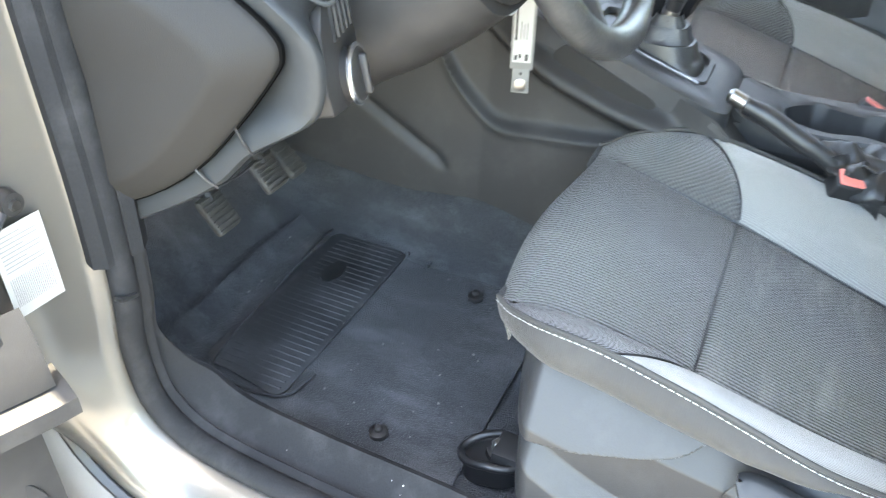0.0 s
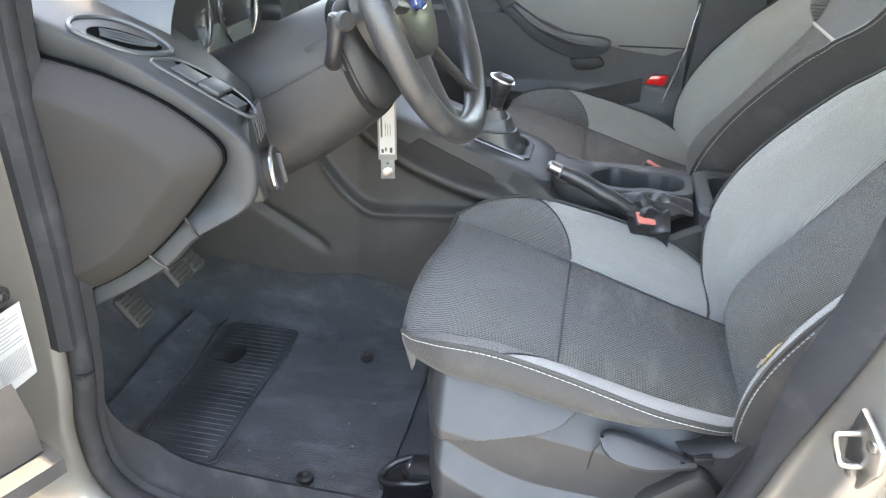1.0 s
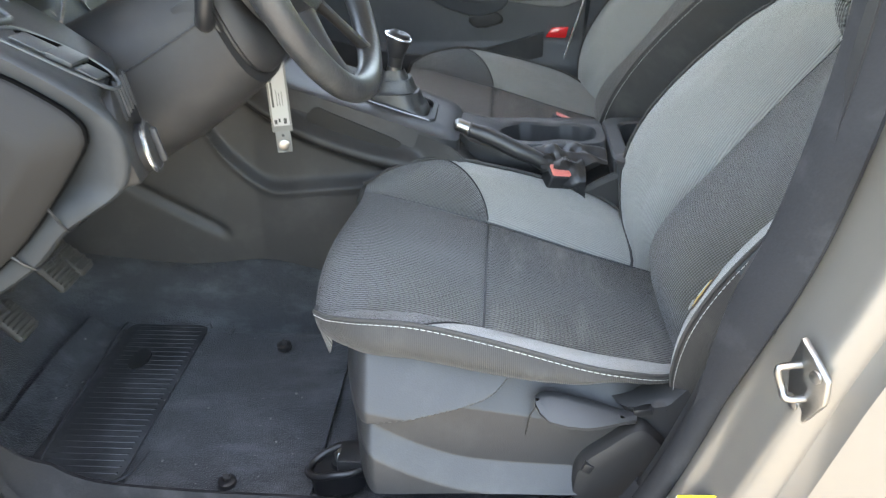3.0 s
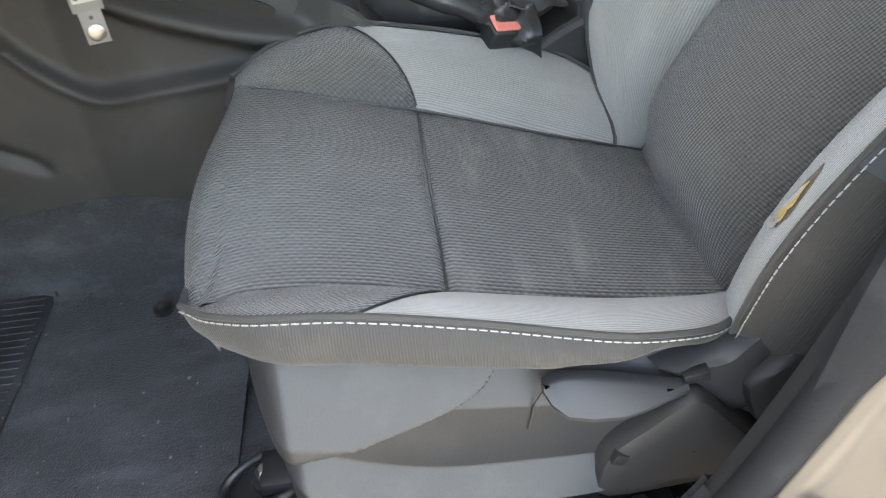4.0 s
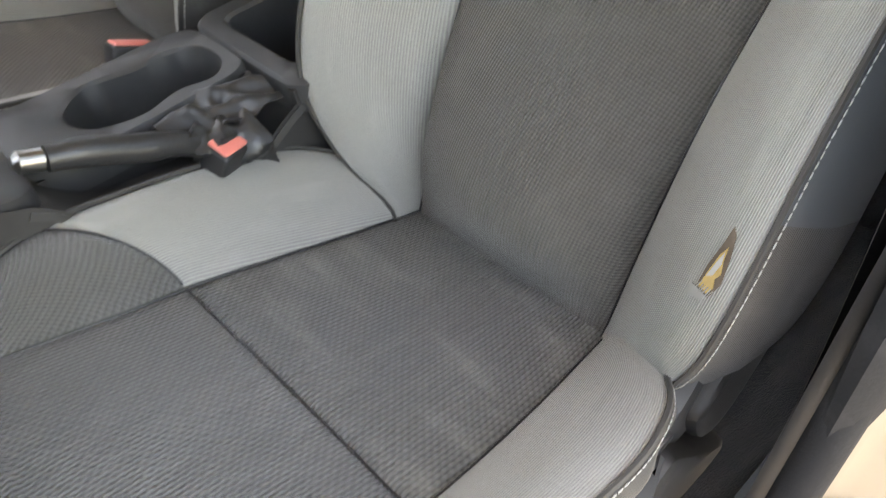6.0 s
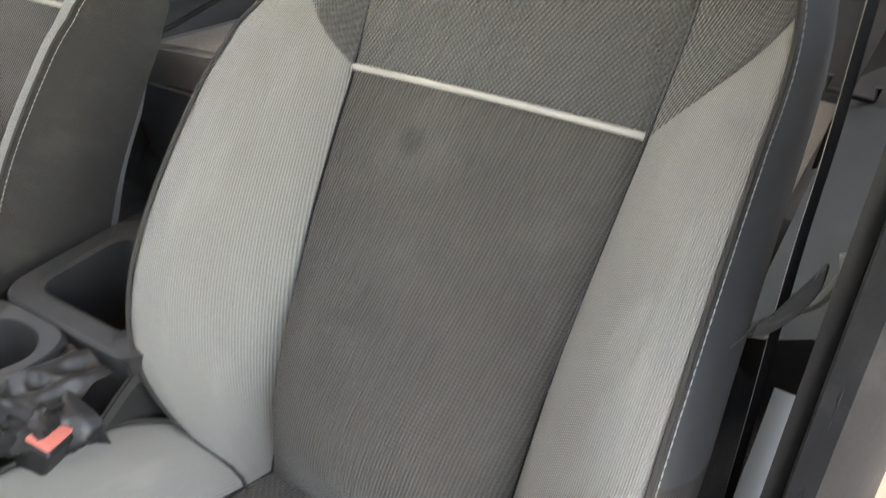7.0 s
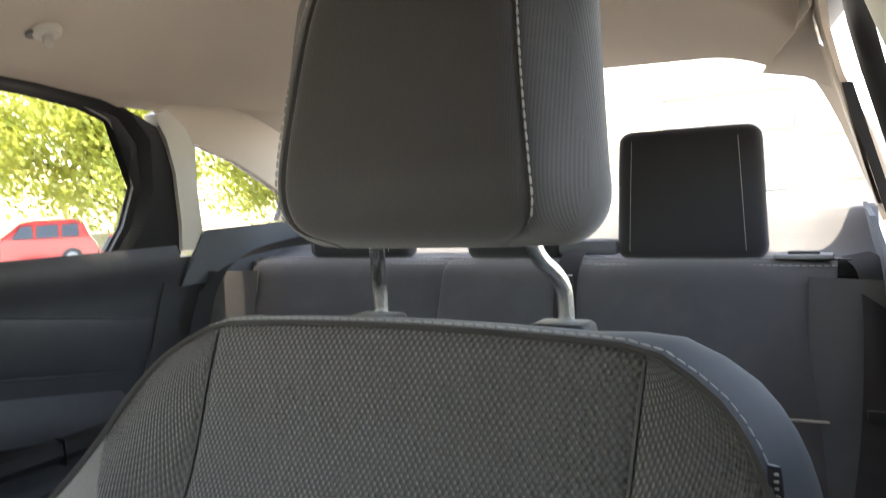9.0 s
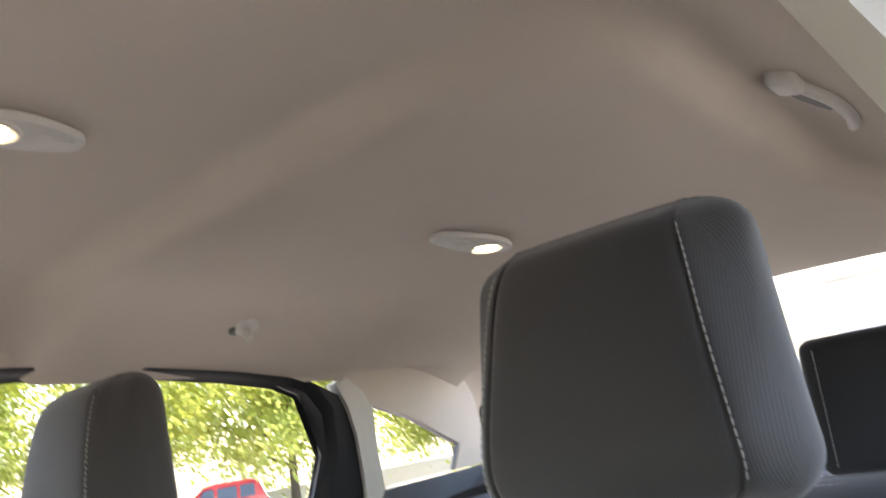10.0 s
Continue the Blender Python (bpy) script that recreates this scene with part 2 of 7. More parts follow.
lt.links.new(tr.outputs[0], ms.inputs[2])
lt.links.new(ms.outputs[0], lt.nodes["Material Output"].inputs["Surface"])


# ---- mesh helpers ----
def part(name, bm, material, parent=None, label="", smooth=True):
    """Links a bmesh as one mesh object under a thing or a part."""
    me = bpy.data.meshes.new(name)
    bmesh.ops.recalc_face_normals(bm, faces=bm.faces) if len(bm.faces) < 20000 else None
    bm.to_mesh(me)
    bm.free()
    me.materials.append(M[material] if isinstance(material, str) else material)
    if smooth:
        me.polygons.foreach_set("use_smooth", [True] * len(me.polygons))
        me.set_sharp_from_angle(angle=radians(40))
    ob = new(name, me)
    if parent:
        ob.parent = parent
    if label:
        ob["label"] = label
    return ob


def thing(name, label, category, group="", at=(0, 0, 0), kind=""):
    ob = new(name)
    ob.matrix_basis = pose(*at)
    ob.empty_display_size = 0.05
    return tagged(ob, label, category, group, kind)


def lerp(tab, x):
    """Smooth value from a table of (x, value)."""
    if x <= tab[0][0]:
        return tab[0][1]
    for i in range(len(tab) - 1):
        a, b = tab[i], tab[i + 1]
        if x <= b[0]:
            t = (x - a[0]) / (b[0] - a[0])
            h = b[0] - a[0]
            s0 = (b[1] - tab[i - 1][1]) / (b[0] - tab[i - 1][0]) if i else (b[1] - a[1]) / h
            s1 = (tab[i + 2][1] - a[1]) / (tab[i + 2][0] - a[0]) if i + 2 < len(tab) else (b[1] - a[1]) / h
            return (2 * t ** 3 - 3 * t * t + 1) * a[1] + (t ** 3 - 2 * t * t + t) * h * s0 + (3 * t * t - 2 * t ** 3) * b[1] + (t ** 3 - t * t) * h * s1
    return tab[-1][1]


def sheet(f, nu, nv, thick=0.0, uv=None):
    """A grid over f(u, v), u and v in 0..1, as a bmesh; with thickness against the normal if asked."""
    bm = bmesh.new()
    rows = [[bm.verts.new(f(i / nu, j / nv)) for i in range(nu + 1)] for j in range(nv + 1)]
    lay = bm.loops.layers.uv.new("UVMap")
    mid = nv // 2
    lu = sum((rows[mid][i + 1].co - rows[mid][i].co).length for i in range(nu))
    lv = sum((rows[j + 1][nu // 2].co - rows[j][nu // 2].co).length for j in range(nv))
    for j in range(nv):
        for i in range(nu):
            quad = ((i, j), (i + 1, j), (i + 1, j + 1), (i, j + 1))
            vs = [rows[b][a] for a, b in quad]
            if len(set(vs)) < 4 or (vs[0].co - vs[2].co).length < 1e-6:
                continue
            fc = bm.faces.new(vs)
            for lp, (a, b) in zip(fc.loops, quad):
                lp[lay].uv = uv(a / nu, b / nv) if uv else (a / nu * lu, b / nv * lv)
    if thick:
        bmesh.ops.recalc_face_normals(bm, faces=bm.faces)
        bmesh.ops.solidify(bm, geom=bm.faces[:], thickness=thick)
    return bm


def loft(sections, closed=False, caps=False):
    """A bmesh through a row of sections (lists of points of one length)."""
    bm = bmesh.new()
    rows = [[bm.verts.new(p) for p in s] for s in sections]
    lay = bm.loops.layers.uv.new("UVMap")
    for j in range(len(rows) - 1):
        n = len(rows[j])
        for i in range(n if closed else n - 1):
            k = (i + 1) % n
            f = bm.faces.new((rows[j][i], rows[j][k], rows[j + 1][k], rows[j + 1][i]))
            for lp, uv in zip(f.loops, ((i, j), (i + 1, j), (i + 1, j + 1), (i, j + 1))):
                lp[lay].uv = (uv[0] * 0.02, uv[1] * 0.02)
    if caps:
        bm.faces.new(rows[0])
        bm.faces.new(rows[-1])
    return bm


def box(bm, c, s, m=None, bevel=0.0, seg=2):
    """Adds a bevelled box of size s at c to bm."""
    r = bmesh.ops.create_cube(bm, size=1.0)
    vs = r["verts"]
    bmesh.ops.scale(bm, vec=s, verts=vs)
    if bevel:
        es = list({e for v in vs for e in v.link_edges})
        rb = bmesh.ops.bevel(bm, geom=es, offset=bevel, segments=seg, affect="EDGES", profile=0.5)
        vs = list({v for fc in rb["faces"] for v in fc.verts} | {v for v in vs if v.is_valid})
    if m is not None:
        bmesh.ops.transform(bm, matrix=m, verts=vs)
    bmesh.ops.translate(bm, vec=c, verts=vs)
    return vs


def boxed(c, s, bevel=0.0, m=None, seg=2):
    bm = bmesh.new()
    box(bm, c, s, m, bevel, seg)
    return bm


def tube(pts, r, seg=10, closed=False, flat=1.0, bm=None, caps=True):
    """A tube along points; r a number or a list; flat squeezes it across."""
    bm = bm or bmesh.new()
    pts = [Vector(p) for p in pts]
    n = len(pts)
    rings = []
    up = None
    for i, p in enumerate(pts):
        a = pts[(i - 1) % n] if closed or i else p
        b = pts[(i + 1) % n] if closed or i < n - 1 else p
        d = (b - a).normalized()
        if up is None:
            up = Vector((0, 0, 1)) if abs(d.z) < 0.9 else Vector((1, 0, 0))
        side = d.cross(up).normalized()
        up = side.cross(d).normalized()
        rr = r[i] if isinstance(r, (list, tuple)) else r
        rings.append([bm.verts.new(p + rr * (math.cos(2 * math.pi * k / seg) * side + flat * math.sin(2 * math.pi * k / seg) * up)) for k in range(seg)])
    for i in range(n if closed else n - 1):
        a, b = rings[i], rings[(i + 1) % n]
        for k in range(seg):
            bm.faces.new((a[k], a[(k + 1) % seg], b[(k + 1) % seg], b[k]))
    if caps and not closed:
        bm.faces.new(rings[0])
        bm.faces.new(rings[-1])
    return bm


def extrude_poly(pts, normal, depth, bevel=0.0, seg=2):
    """A plate from outline points (3D, planar), thickened along normal by depth, edges rounded."""
    bm = bmesh.new()
    vs = [bm.verts.new(p) for p in pts]
    fc = bm.faces.new(vs)
    r = bmesh.ops.extrude_face_region(bm, geom=[fc])
    nv = [g for g in r["geom"] if isinstance(g, bmesh.types.BMVert)]
    bmesh.ops.translate(bm, vec=Vector(normal) * depth, verts=nv)
    bmesh.ops.recalc_face_normals(bm, faces=bm.faces)
    if bevel:
        bmesh.ops.bevel(bm, geom=bm.edges[:], offset=bevel, segments=seg, affect="EDGES", profile=0.5)
    return bm


def smooth_loop(pts, n=4, closed=True):
    """Catmull-Rom points through pts."""
    pts = [Vector(p) for p in pts]
    m = len(pts)
    out = []
    for i in range(m if closed else m - 1):
        p0 = pts[(i - 1) % m] if closed or i else pts[i]
        p1, p2 = pts[i], pts[(i + 1) % m]
        p3 = pts[(i + 2) % m] if closed or i + 2 < m else p2
        for k in range(n):
            t = k / n
            out.append(0.5 * (2 * p1 + (p2 - p0) * t + (2 * p0 - 5 * p1 + 4 * p2 - p3) * t * t + (3 * p1 - p0 - 3 * p2 + p3) * t ** 3))
    if not closed:
        out.append(pts[-1])
    return out


def stitches(pts, name, parent, size=0.0012, step=0.009, fill=0.76, material="thread"):
    """A row of thread stitches along a line of points, as one part."""
    pts = [Vector(p) for p in pts]
    acc, bm = 0.0, bmesh.new()
    cum = [0.0]
    for a, b in zip(pts, pts[1:]):
        cum.append(cum[-1] + (b - a).length)

    def at(s):
        for i in range(len(pts) - 1):
            if s <= cum[i + 1]:
                t = (s - cum[i]) / max(1e-9, cum[i + 1] - cum[i])
                return pts[i].lerp(pts[i + 1], t)
        return pts[-1]
    s = 0.0
    while s + step * fill < cum[-1]:
        tube([at(s), at(s + step * fill * 0.5), at(s + step * fill)], [size * 0.7, size, size * 0.7], 5, bm=bm)
        s += step
    return part(name, bm, material, parent)

# ---- front seats ----
Z_MID = [(-0.26, 0.462), (-0.215, 0.474), (-0.10, 0.503), (0.05, 0.548), (0.15, 0.577), (0.22, 0.590), (0.27, 0.588)]
RAISE = [(-0.26, 0.03), (-0.2, 0.045), (-0.13, 0.062), (-0.05, 0.064), (0.05, 0.061), (0.13, 0.053), (0.2, 0.032), (0.25, 0.014)]
W_IN = [(-0.26, 0.128), (-0.215, 0.132), (-0.05, 0.152), (0.05, 0.160), (0.12, 0.160), (0.21, 0.170), (0.25, 0.184)]
W_OUT = [(-0.26, 0.150), (-0.20, 0.190), (-0.15, 0.234), (-0.10, 0.252), (-0.05, 0.257), (0.05, 0.253), (0.13, 0.248), (0.2, 0.233), (0.235, 0.214), (0.26, 0.190)]


def cushion_z(x, y):
    a, wi, wo = abs(x), lerp(W_IN, y), lerp(W_OUT, y)
    z = lerp(Z_MID, y) + 0.006 * math.cos(min(1, a / wi) * math.pi / 2)
    if a > wi:
        t = min(1.0, (a - wi) / max(0.004, wo - wi))
        z += lerp(RAISE, y) * math.sin(t * math.pi / 2) ** 0.9
    return z


def tuck(u, v, e=0.05, d=0.003, edges="lrtb"):
    """How far a cloth panel dips at its sewn edges."""
    k = 0.0
    for key, w in (("l", u), ("r", 1 - u), ("b", v), ("t", 1 - v)):
        if key in edges:
            k = max(k, 1 - min(1, w / e))
    return d * k * k


def soft_step(q):
    q = max(0.0, min(1.0, q))
    return q * q * (3 - 2 * q)


def front_y(x):
    return 0.292 - 0.021 * (x / 0.16) ** 2


def front_r(x):
    return 0.006 + 0.036 * (1 - min(1, abs(x) / 0.19) ** 4)


# backrest: centre line (y, z), projection of the bolsters, half widths
BACK = [(-0.18, 0.44), (-0.212, 0.476), (-0.252, 0.56), (-0.318, 0.68), (-0.398, 0.78), (-0.446, 0.840), (-0.486, 0.93), (-0.505, 1.00), (-0.516, 1.034)]
B_PTS = smooth_loop([(0, y, z) for y, z in BACK], 8, False)
B_CUM = [0.0]
for pa, pb in zip(B_PTS, B_PTS[1:]):
    B_CUM.append(B_CUM[-1] + (pb - pa).length)
B_LEN = B_CUM[-1]


def back_mid(s):
    """Point and forward normal of the backrest's centre line at s in 0..1."""
    d = s * B_LEN
    for i in range(len(B_PTS) - 1):
        if d <= B_CUM[i + 1] or i == len(B_PTS) - 2:
            t = (d - B_CUM[i]) / (B_CUM[i + 1] - B_CUM[i])
            p = B_PTS[i].lerp(B_PTS[i + 1], t)
            lo, hi = B_PTS[max(0, i - 5)], B_PTS[min(len(B_PTS) - 1, i + 6)]
            tg = (hi - lo).normalized()
            return p, Vector((0, tg.z, -tg.y)), tg


def back_s(z):
    return min(range(201), key=lambda i: abs(back_mid(i / 200)[0].z - z)) / 200


S_BOT, S_LINE = back_s(0.474), back_s(0.840)
B_IN = [(0, 0.126), (S_BOT, 0.130), (0.3, 0.140), (S_LINE, 0.157), (1, 0.160)]
B_LUMBAR = [(0, 0.004), (S_BOT, 0.010), (0.11, 0.040), (0.17, 0.066), (0.25, 0.066), (0.34, 0.044), (0.44, 0.022), (S_LINE, 0.009), (1, 0.008)]
B_TOP = [(S_LINE, 0.256), (back_s(0.903), 0.248), (back_s(0.959), 0.234), (back_s(0.988), 0.220), (back_s(1.012), 0.200), (back_s(1.025), 0.180), (1, 0.162)]
B_SLIM = [(0, 0.128), (S_BOT, 0.140), (0.11, 0.180), (0.15, 0.210), (0.20, 0.235), (0.27, 0.250), (0.36, 0.257)] + B_TOP      # beside the console
B_FULL = [(0, 0.150), (S_BOT, 0.178), (0.10, 0.222), (0.15, 0.241), (0.20, 0.252), (0.27, 0.259), (0.36, 0.261)] + B_TOP      # beside the door
DOOR_SIDE = [-1]                                                    # which side of the seat faces its door


def b_out(x, s):
    return lerp(B_FULL if x * DOOR_SIDE[0] > 0 else B_SLIM, s)


B_PROJ = [(0, 0.02), (S_BOT, 0.035), (S_BOT + 0.06, 0.070), (0.25, 0.105), (0.4, 0.105), (S_LINE, 0.075), (0.8, 0.035), (0.92, 0.008), (1, 0.0)]


SKEW = [(0, 0.0), (S_BOT, 0.002), (0.35, 0.008), (S_LINE, 0.012), (0.85, 0.004), (1, -0.004)]   # the backrest leans a little to one side


def back_pt(x, s, lift=0.0):
    p, n, _ = back_mid(max(0.0, min(1.0, s)))
    a, wi, wo = abs(x), lerp(B_IN, s), b_out(x, s)
    off = lerp(B_LUMBAR, s) * math.cos(min(1, a / wi) * math.pi / 2) ** 0.55
    if a > wi:
        t = min(1.0, (a - wi) / max(0.004, wo - wi))
        off += lerp(B_PROJ, s) * math.sin(t * math.pi / 2) ** 0.9
    x = x + lerp(SKEW, s)
    arch = 0.005 * (1 - min(1, a / 0.17) ** 2) * max(0.0, (s - 0.6) / 0.4)
    return Vector((x, p.y, p.z + arch)) + n * (off + lift)


def seat(name, label, x0, driver):
    DOOR_SIDE[0] = -1 if driver else 1
    root = thing(name, label, "car seat", "front seats", (x0, 0, 0))
    cush = part("cushion", sheet(lambda u, v: Vector(((u - 0.5) * 0.36, -0.24 + 0.42 * v, 0.445 + 0.07 * v)), 6, 6, 0.06), "side", root)

    # cushion panels
    def insert_rear(u, v):
        y = -0.25 + v * 0.305
        x = (2 * u - 1) * lerp(W_IN, y)
        return Vector((x, y, cushion_z(x, y) - tuck(u, v, 0.04, 0.004, "lrt")))
    part("rear_insert_panel", sheet(insert_rear, 40, 36), "weave_rear", cush)

    def insert_front(u, v):
        if v < 0.62:
            w = v / 0.62
            y0 = 0.055
            wi = lerp(W_IN, y0 + w * 0.19)
            x = (2 * u - 1) * wi
            ye = front_y(x) - front_r(x)
            y = y0 + w * (ye - y0)
            return Vector((x, y, cushion_z(x, min(y, 0.235)) - tuck(u, w, 0.03, 0.004, "lrb") * (1 - w)))
        w = (v - 0.62) / 0.38
        wi = 0.192
        x = (2 * u - 1) * wi
        fr = front_r(x)
        ye = front_y(x) - fr
        zt = cushion_z((2 * u - 1) * lerp(W_IN, 0.245), min(ye, 0.235))
        a = min(1.0, w / 0.5) * math.pi / 2
        drop = max(0.0, (w - 0.5) / 0.5) * 0.060 * (1 - 0.5 * abs(2 * u - 1) ** 8)
        nose = max(0.0, (w - 0.35) / 0.65) ** 1.3 * abs(2 * u - 1) ** 6          # the corners round under
        return Vector((x * (1 - 0.04 * nose), ye + fr * math.sin(a) - drop * 0.18 - 0.012 * nose, zt - fr * (1 - math.cos(a)) - drop))
    part("front_insert_panel", sheet(insert_front, 44, 48), "weave", cush)

    for sx in (-1, 1):
        def split(t):           # where grey meets charcoal on the bolster
            return 0.055 + 0.075 * t ** 1.7

        def bolster(u, v, lo, hi):
            t = u
            y = lo(t) + v * (hi(t) - lo(t))
            wi, wo = lerp(W_IN, y), lerp(W_OUT, y)
            x = wi + t * (wo - wi)
            return Vector((sx * x, y, cushion_z(x, y) - tuck(u, v, 0.06, 0.003)))
        part("grey_bolster_panel", sheet(lambda u, v: bolster(u, v, lambda t: -0.25, split), 18, 34), "gray", cush)
        part("dark_bolster_panel", sheet(lambda u, v: bolster(u, v, split, lambda t: 0.258), 14, 18), "mesh", cush)

        # side band below the piping
        def band(u, v):
            y = min(0.263, 0.303 - 0.551 * u)
            k = max(0.0, 0.303 - 0.551 * u - 0.263) / 0.04          # 1 where the band ends on the front
            wo = lerp(W_OUT, y) + 0.002
            z = cushion_z(wo - 0.003, y) - 0.014 * k
            h = lerp([(-0.25, 0.008), (-0.12, 0.010), (-0.09, 0.014), (-0.04, 0.028), (0.03, 0.040), (0.10, 0.044), (0.2, 0.044), (0.263, 0.044)], y)
            turn = soft_step((y - 0.17) / 0.09) * v          # it tucks under towards the front
            wave = 0.0020 * math.sin(u * 55 + 3 * v) * math.sin(v * 3) * max(0.0, min(1.0, (u - 0.40) * 5))
            x = wo - 0.040 * k + 0.014 * min(1.0, h / 0.034) * math.sin(v * math.pi * 0.9) * (1 - k) + wave - 0.012 * turn
            return Vector((sx * x, y + 0.005 * math.sin(k * math.pi / 2) - 0.016 * turn, z - h * v))
        part("side_band", sheet(band, 90, 12), "side", cush)
        edge = []
        for i in range(61):
            y = 0.262 - 0.482 * i / 60
            wo = lerp(W_OUT, y)
            edge.append(Vector((sx * (wo + 0.001), y, cushion_z(wo, y) + 0.0005)))
        part("piping", tube(edge, 0.0028, 6), "side", cush)
        stitches([p + Vector((sx * 0.0045, 0, -0.0022)) for p in edge], "stitching", cush, 0.0007, 0.0078)

    # sewn seams between the cushion's cloths
    for sx in (-1, 1):
        ys = [-0.245 + 0.48 * i / 60 for i in range(61)]
        part("seam", tube([(sx * lerp(W_IN, y), y, cushion_z(lerp(W_IN, y), y) - 0.0018) for y in ys], 0.0016, 6), "black", cush)
        cut = []
        for i in range(25):
            t = 0.03 + 0.94 * i / 24
            y = 0.055 + 0.075 * t ** 1.7
            wi, wo = lerp(W_IN, y), lerp(W_OUT, y)
            x = wi + t * (wo - wi)
            cut.append((sx * x, y, cushion_z(x, y) - 0.0016))
        part("seam", tube(cut, 0.0012, 6), "black", cush)
    part("seam", tube([((2 * i / 40 - 1) * lerp(W_IN, 0.055), 0.055, cushion_z((2 * i / 40 - 1) * lerp(W_IN, 0.055), 0.055) - 0.0022) for i in range(41)], 0.0014, 6), "black", cush)

    # backrest
    body = part("backrest", sheet(lambda u, v: back_pt((2 * u - 1) * (b_out(u - 0.5, 0.04 + v * 0.95) - 0.004), 0.04 + v * 0.95, -0.035 - 0.075 * math.sin(math.pi * u) ** 0.5 * (1 - 0.45 * v) - lerp(B_PROJ, 0.04 + v * 0.95) * 0.7), 20, 24, 0.01), "rear", root)
    s_top = 1.0

    def binsert(lo, hi):
        def f(u, v):
            s = lo + v * (hi - lo)
            x = (2 * u - 1) * lerp(B_IN, s)
            return back_pt(x, s, -tuck(u, v, 0.04, 0.003))
        return f
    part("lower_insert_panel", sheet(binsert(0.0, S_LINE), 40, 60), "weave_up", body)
    part("upper_insert_panel", sheet(binsert(S_LINE, s_top), 40, 36), "mesh", body)
    part("crossing_piping", tube([back_pt((2 * i / 30 - 1) * (lerp(B_IN, S_LINE) - 0.002), S_LINE, 0.001) for i in range(31)], 0.0034, 6), "beigeline", body, "beige piping line")
    for sx in (-1, 1):
        def bsplit(t):
            return S_LINE + 0.17 * t ** 1.1 if t < 1 else S_LINE + 0.17

        def bbol(u, v, lo, hi):
            s = lo(u) + v * (hi(u) - lo(u))
            wi, wo = lerp(B_IN, s), b_out(sx, s)
            return back_pt(sx * (wi + u * (wo - wi)), s, -tuck(u, v, 0.06, 0.003))
        part("grey_bolster_panel", sheet(lambda u, v: bbol(u, v, lambda t: 0.02, bsplit), 20, 60), "gray", body)
        part("dark_bolster_panel", sheet(lambda u, v: bbol(u, v, bsplit, lambda t: 1.0), 14, 30), "mesh", body)

    for sx in (-1, 1):
        part("seam", tube([back_pt(sx * lerp(B_IN, q), q, -0.0012) for q in [0.02 + 0.97 * i / 70 for i in range(71)]], 0.0014, 6), "black", body)

    # perimeter: up one side, over the top and down the other
    rim = []
    for i in range(61):
        q = 0.03 + 0.965 * i / 60
        rim.append((back_pt(-b_out(-1, q), q), q))
    for i in range(1, 24):
        x = -0.160 + 0.320 * i / 24
        rim.append((back_pt(x, 1.0), 1.0))
    rim += [(back_pt(b_out(1, q), q), q) for _, q in reversed(rim[:61])]
    bands, rounds, seam = [], [], []
    for i, (p, q) in enumerate(rim):
        a, b = rim[max(0, i - 2)][0], rim[min(len(rim) - 1, i + 2)][0]
        n = back_mid(q)[1]
        out = n.cross((b - a).normalized()).normalized()
        out = out if out.dot(p - Vector((0, -0.36, 0.75))) > 0 else -out
        d = 0.058 + 0.5 * lerp(B_PROJ, q) + 0.04 * (1 - q)
        bands.append([p + out * ((0.011 + 0.009 * soft_step(max((abs(p.x) - 0.12) / 0.08, (1.03 - p.z) / 0.07))) * math.sin(min(1, v * 1.5) * math.pi / 2)) - n * (d * v + 0.001) for v in (0, 0.06, 0.15, 0.28, 0.45, 0.62, 0.8, 1.0)])
        rounds.append(p + n * 0.0005)
        seam.append(p + out * 0.004 - n * 0.004)
    # the door side is slate above, sky light put into its colour, and ribbed below, the console side ribbed all the way
    low, n = max(i for i, (p, q) in enumerate(rim[:61]) if q < 0.36), len(bands)
    if not driver:
        bands.reverse()
    part("side_band", loft(bands[low:n - 56]), "band", body, "smooth side band with the sky's blue put into its grey")
    part("lower_side_band", loft(bands[:low + 1]), "side", body, "dark ribbed cloth low on the side")
    part("inner_side_band", loft(bands[n - 57:]), "side", body, "dark ribbed cloth on the console side")
    part("piping", tube(rounds, 0.0024, 6), "side", body)
    stitches(seam, "stitching", body, 0.0007, 0.0072)

    # headrest on two posts
    head = part("headrest", headrest_core(), "rib", root)
    for sx in (-1, 1):
        post = [(sx * 0.080, -0.626, 1.00), (sx * 0.080, -0.624, 1.045), (sx * 0.077, -0.618, 1.062), (sx * 0.067, -0.602, 1.082), (sx * 0.062, -0.592, 1.12)]
        part("post", tube(smooth_loop(post, 5, False), 0.0062, 14), "chrome", head, "polished chrome headrest post")
        g = boxed((sx * 0.080, -0.616, 1.022), (0.044, 0.036, 0.016), 0.006, None, 3)
        part("post_guide", g, "plastic", body)
        stitches([head_pt(sx, 0.05 + 0.9 * i / 50) + Vector((sx * 0.004, 0.001, 0)) for i in range(51)], "stitching", head, 0.0009, 0.0066)
    if not driver:
        # the passenger's backrest stands a little steeper
        m = Matrix.Translation((0, -0.2, 0.47)) @ Matrix.Rotation(radians(-3), 4, "X") @ Matrix.Translation((0, 0.2, -0.488))
        body.matrix_basis, head.matrix_basis = m, m
    return root, cush, body


H_FRONT = [(1.088, -0.552), (1.096, -0.532), (1.112, -0.521), (1.14, -0.517), (1.20, -0.526), (1.26, -0.541), (1.288, -0.556), (1.303, -0.585)]
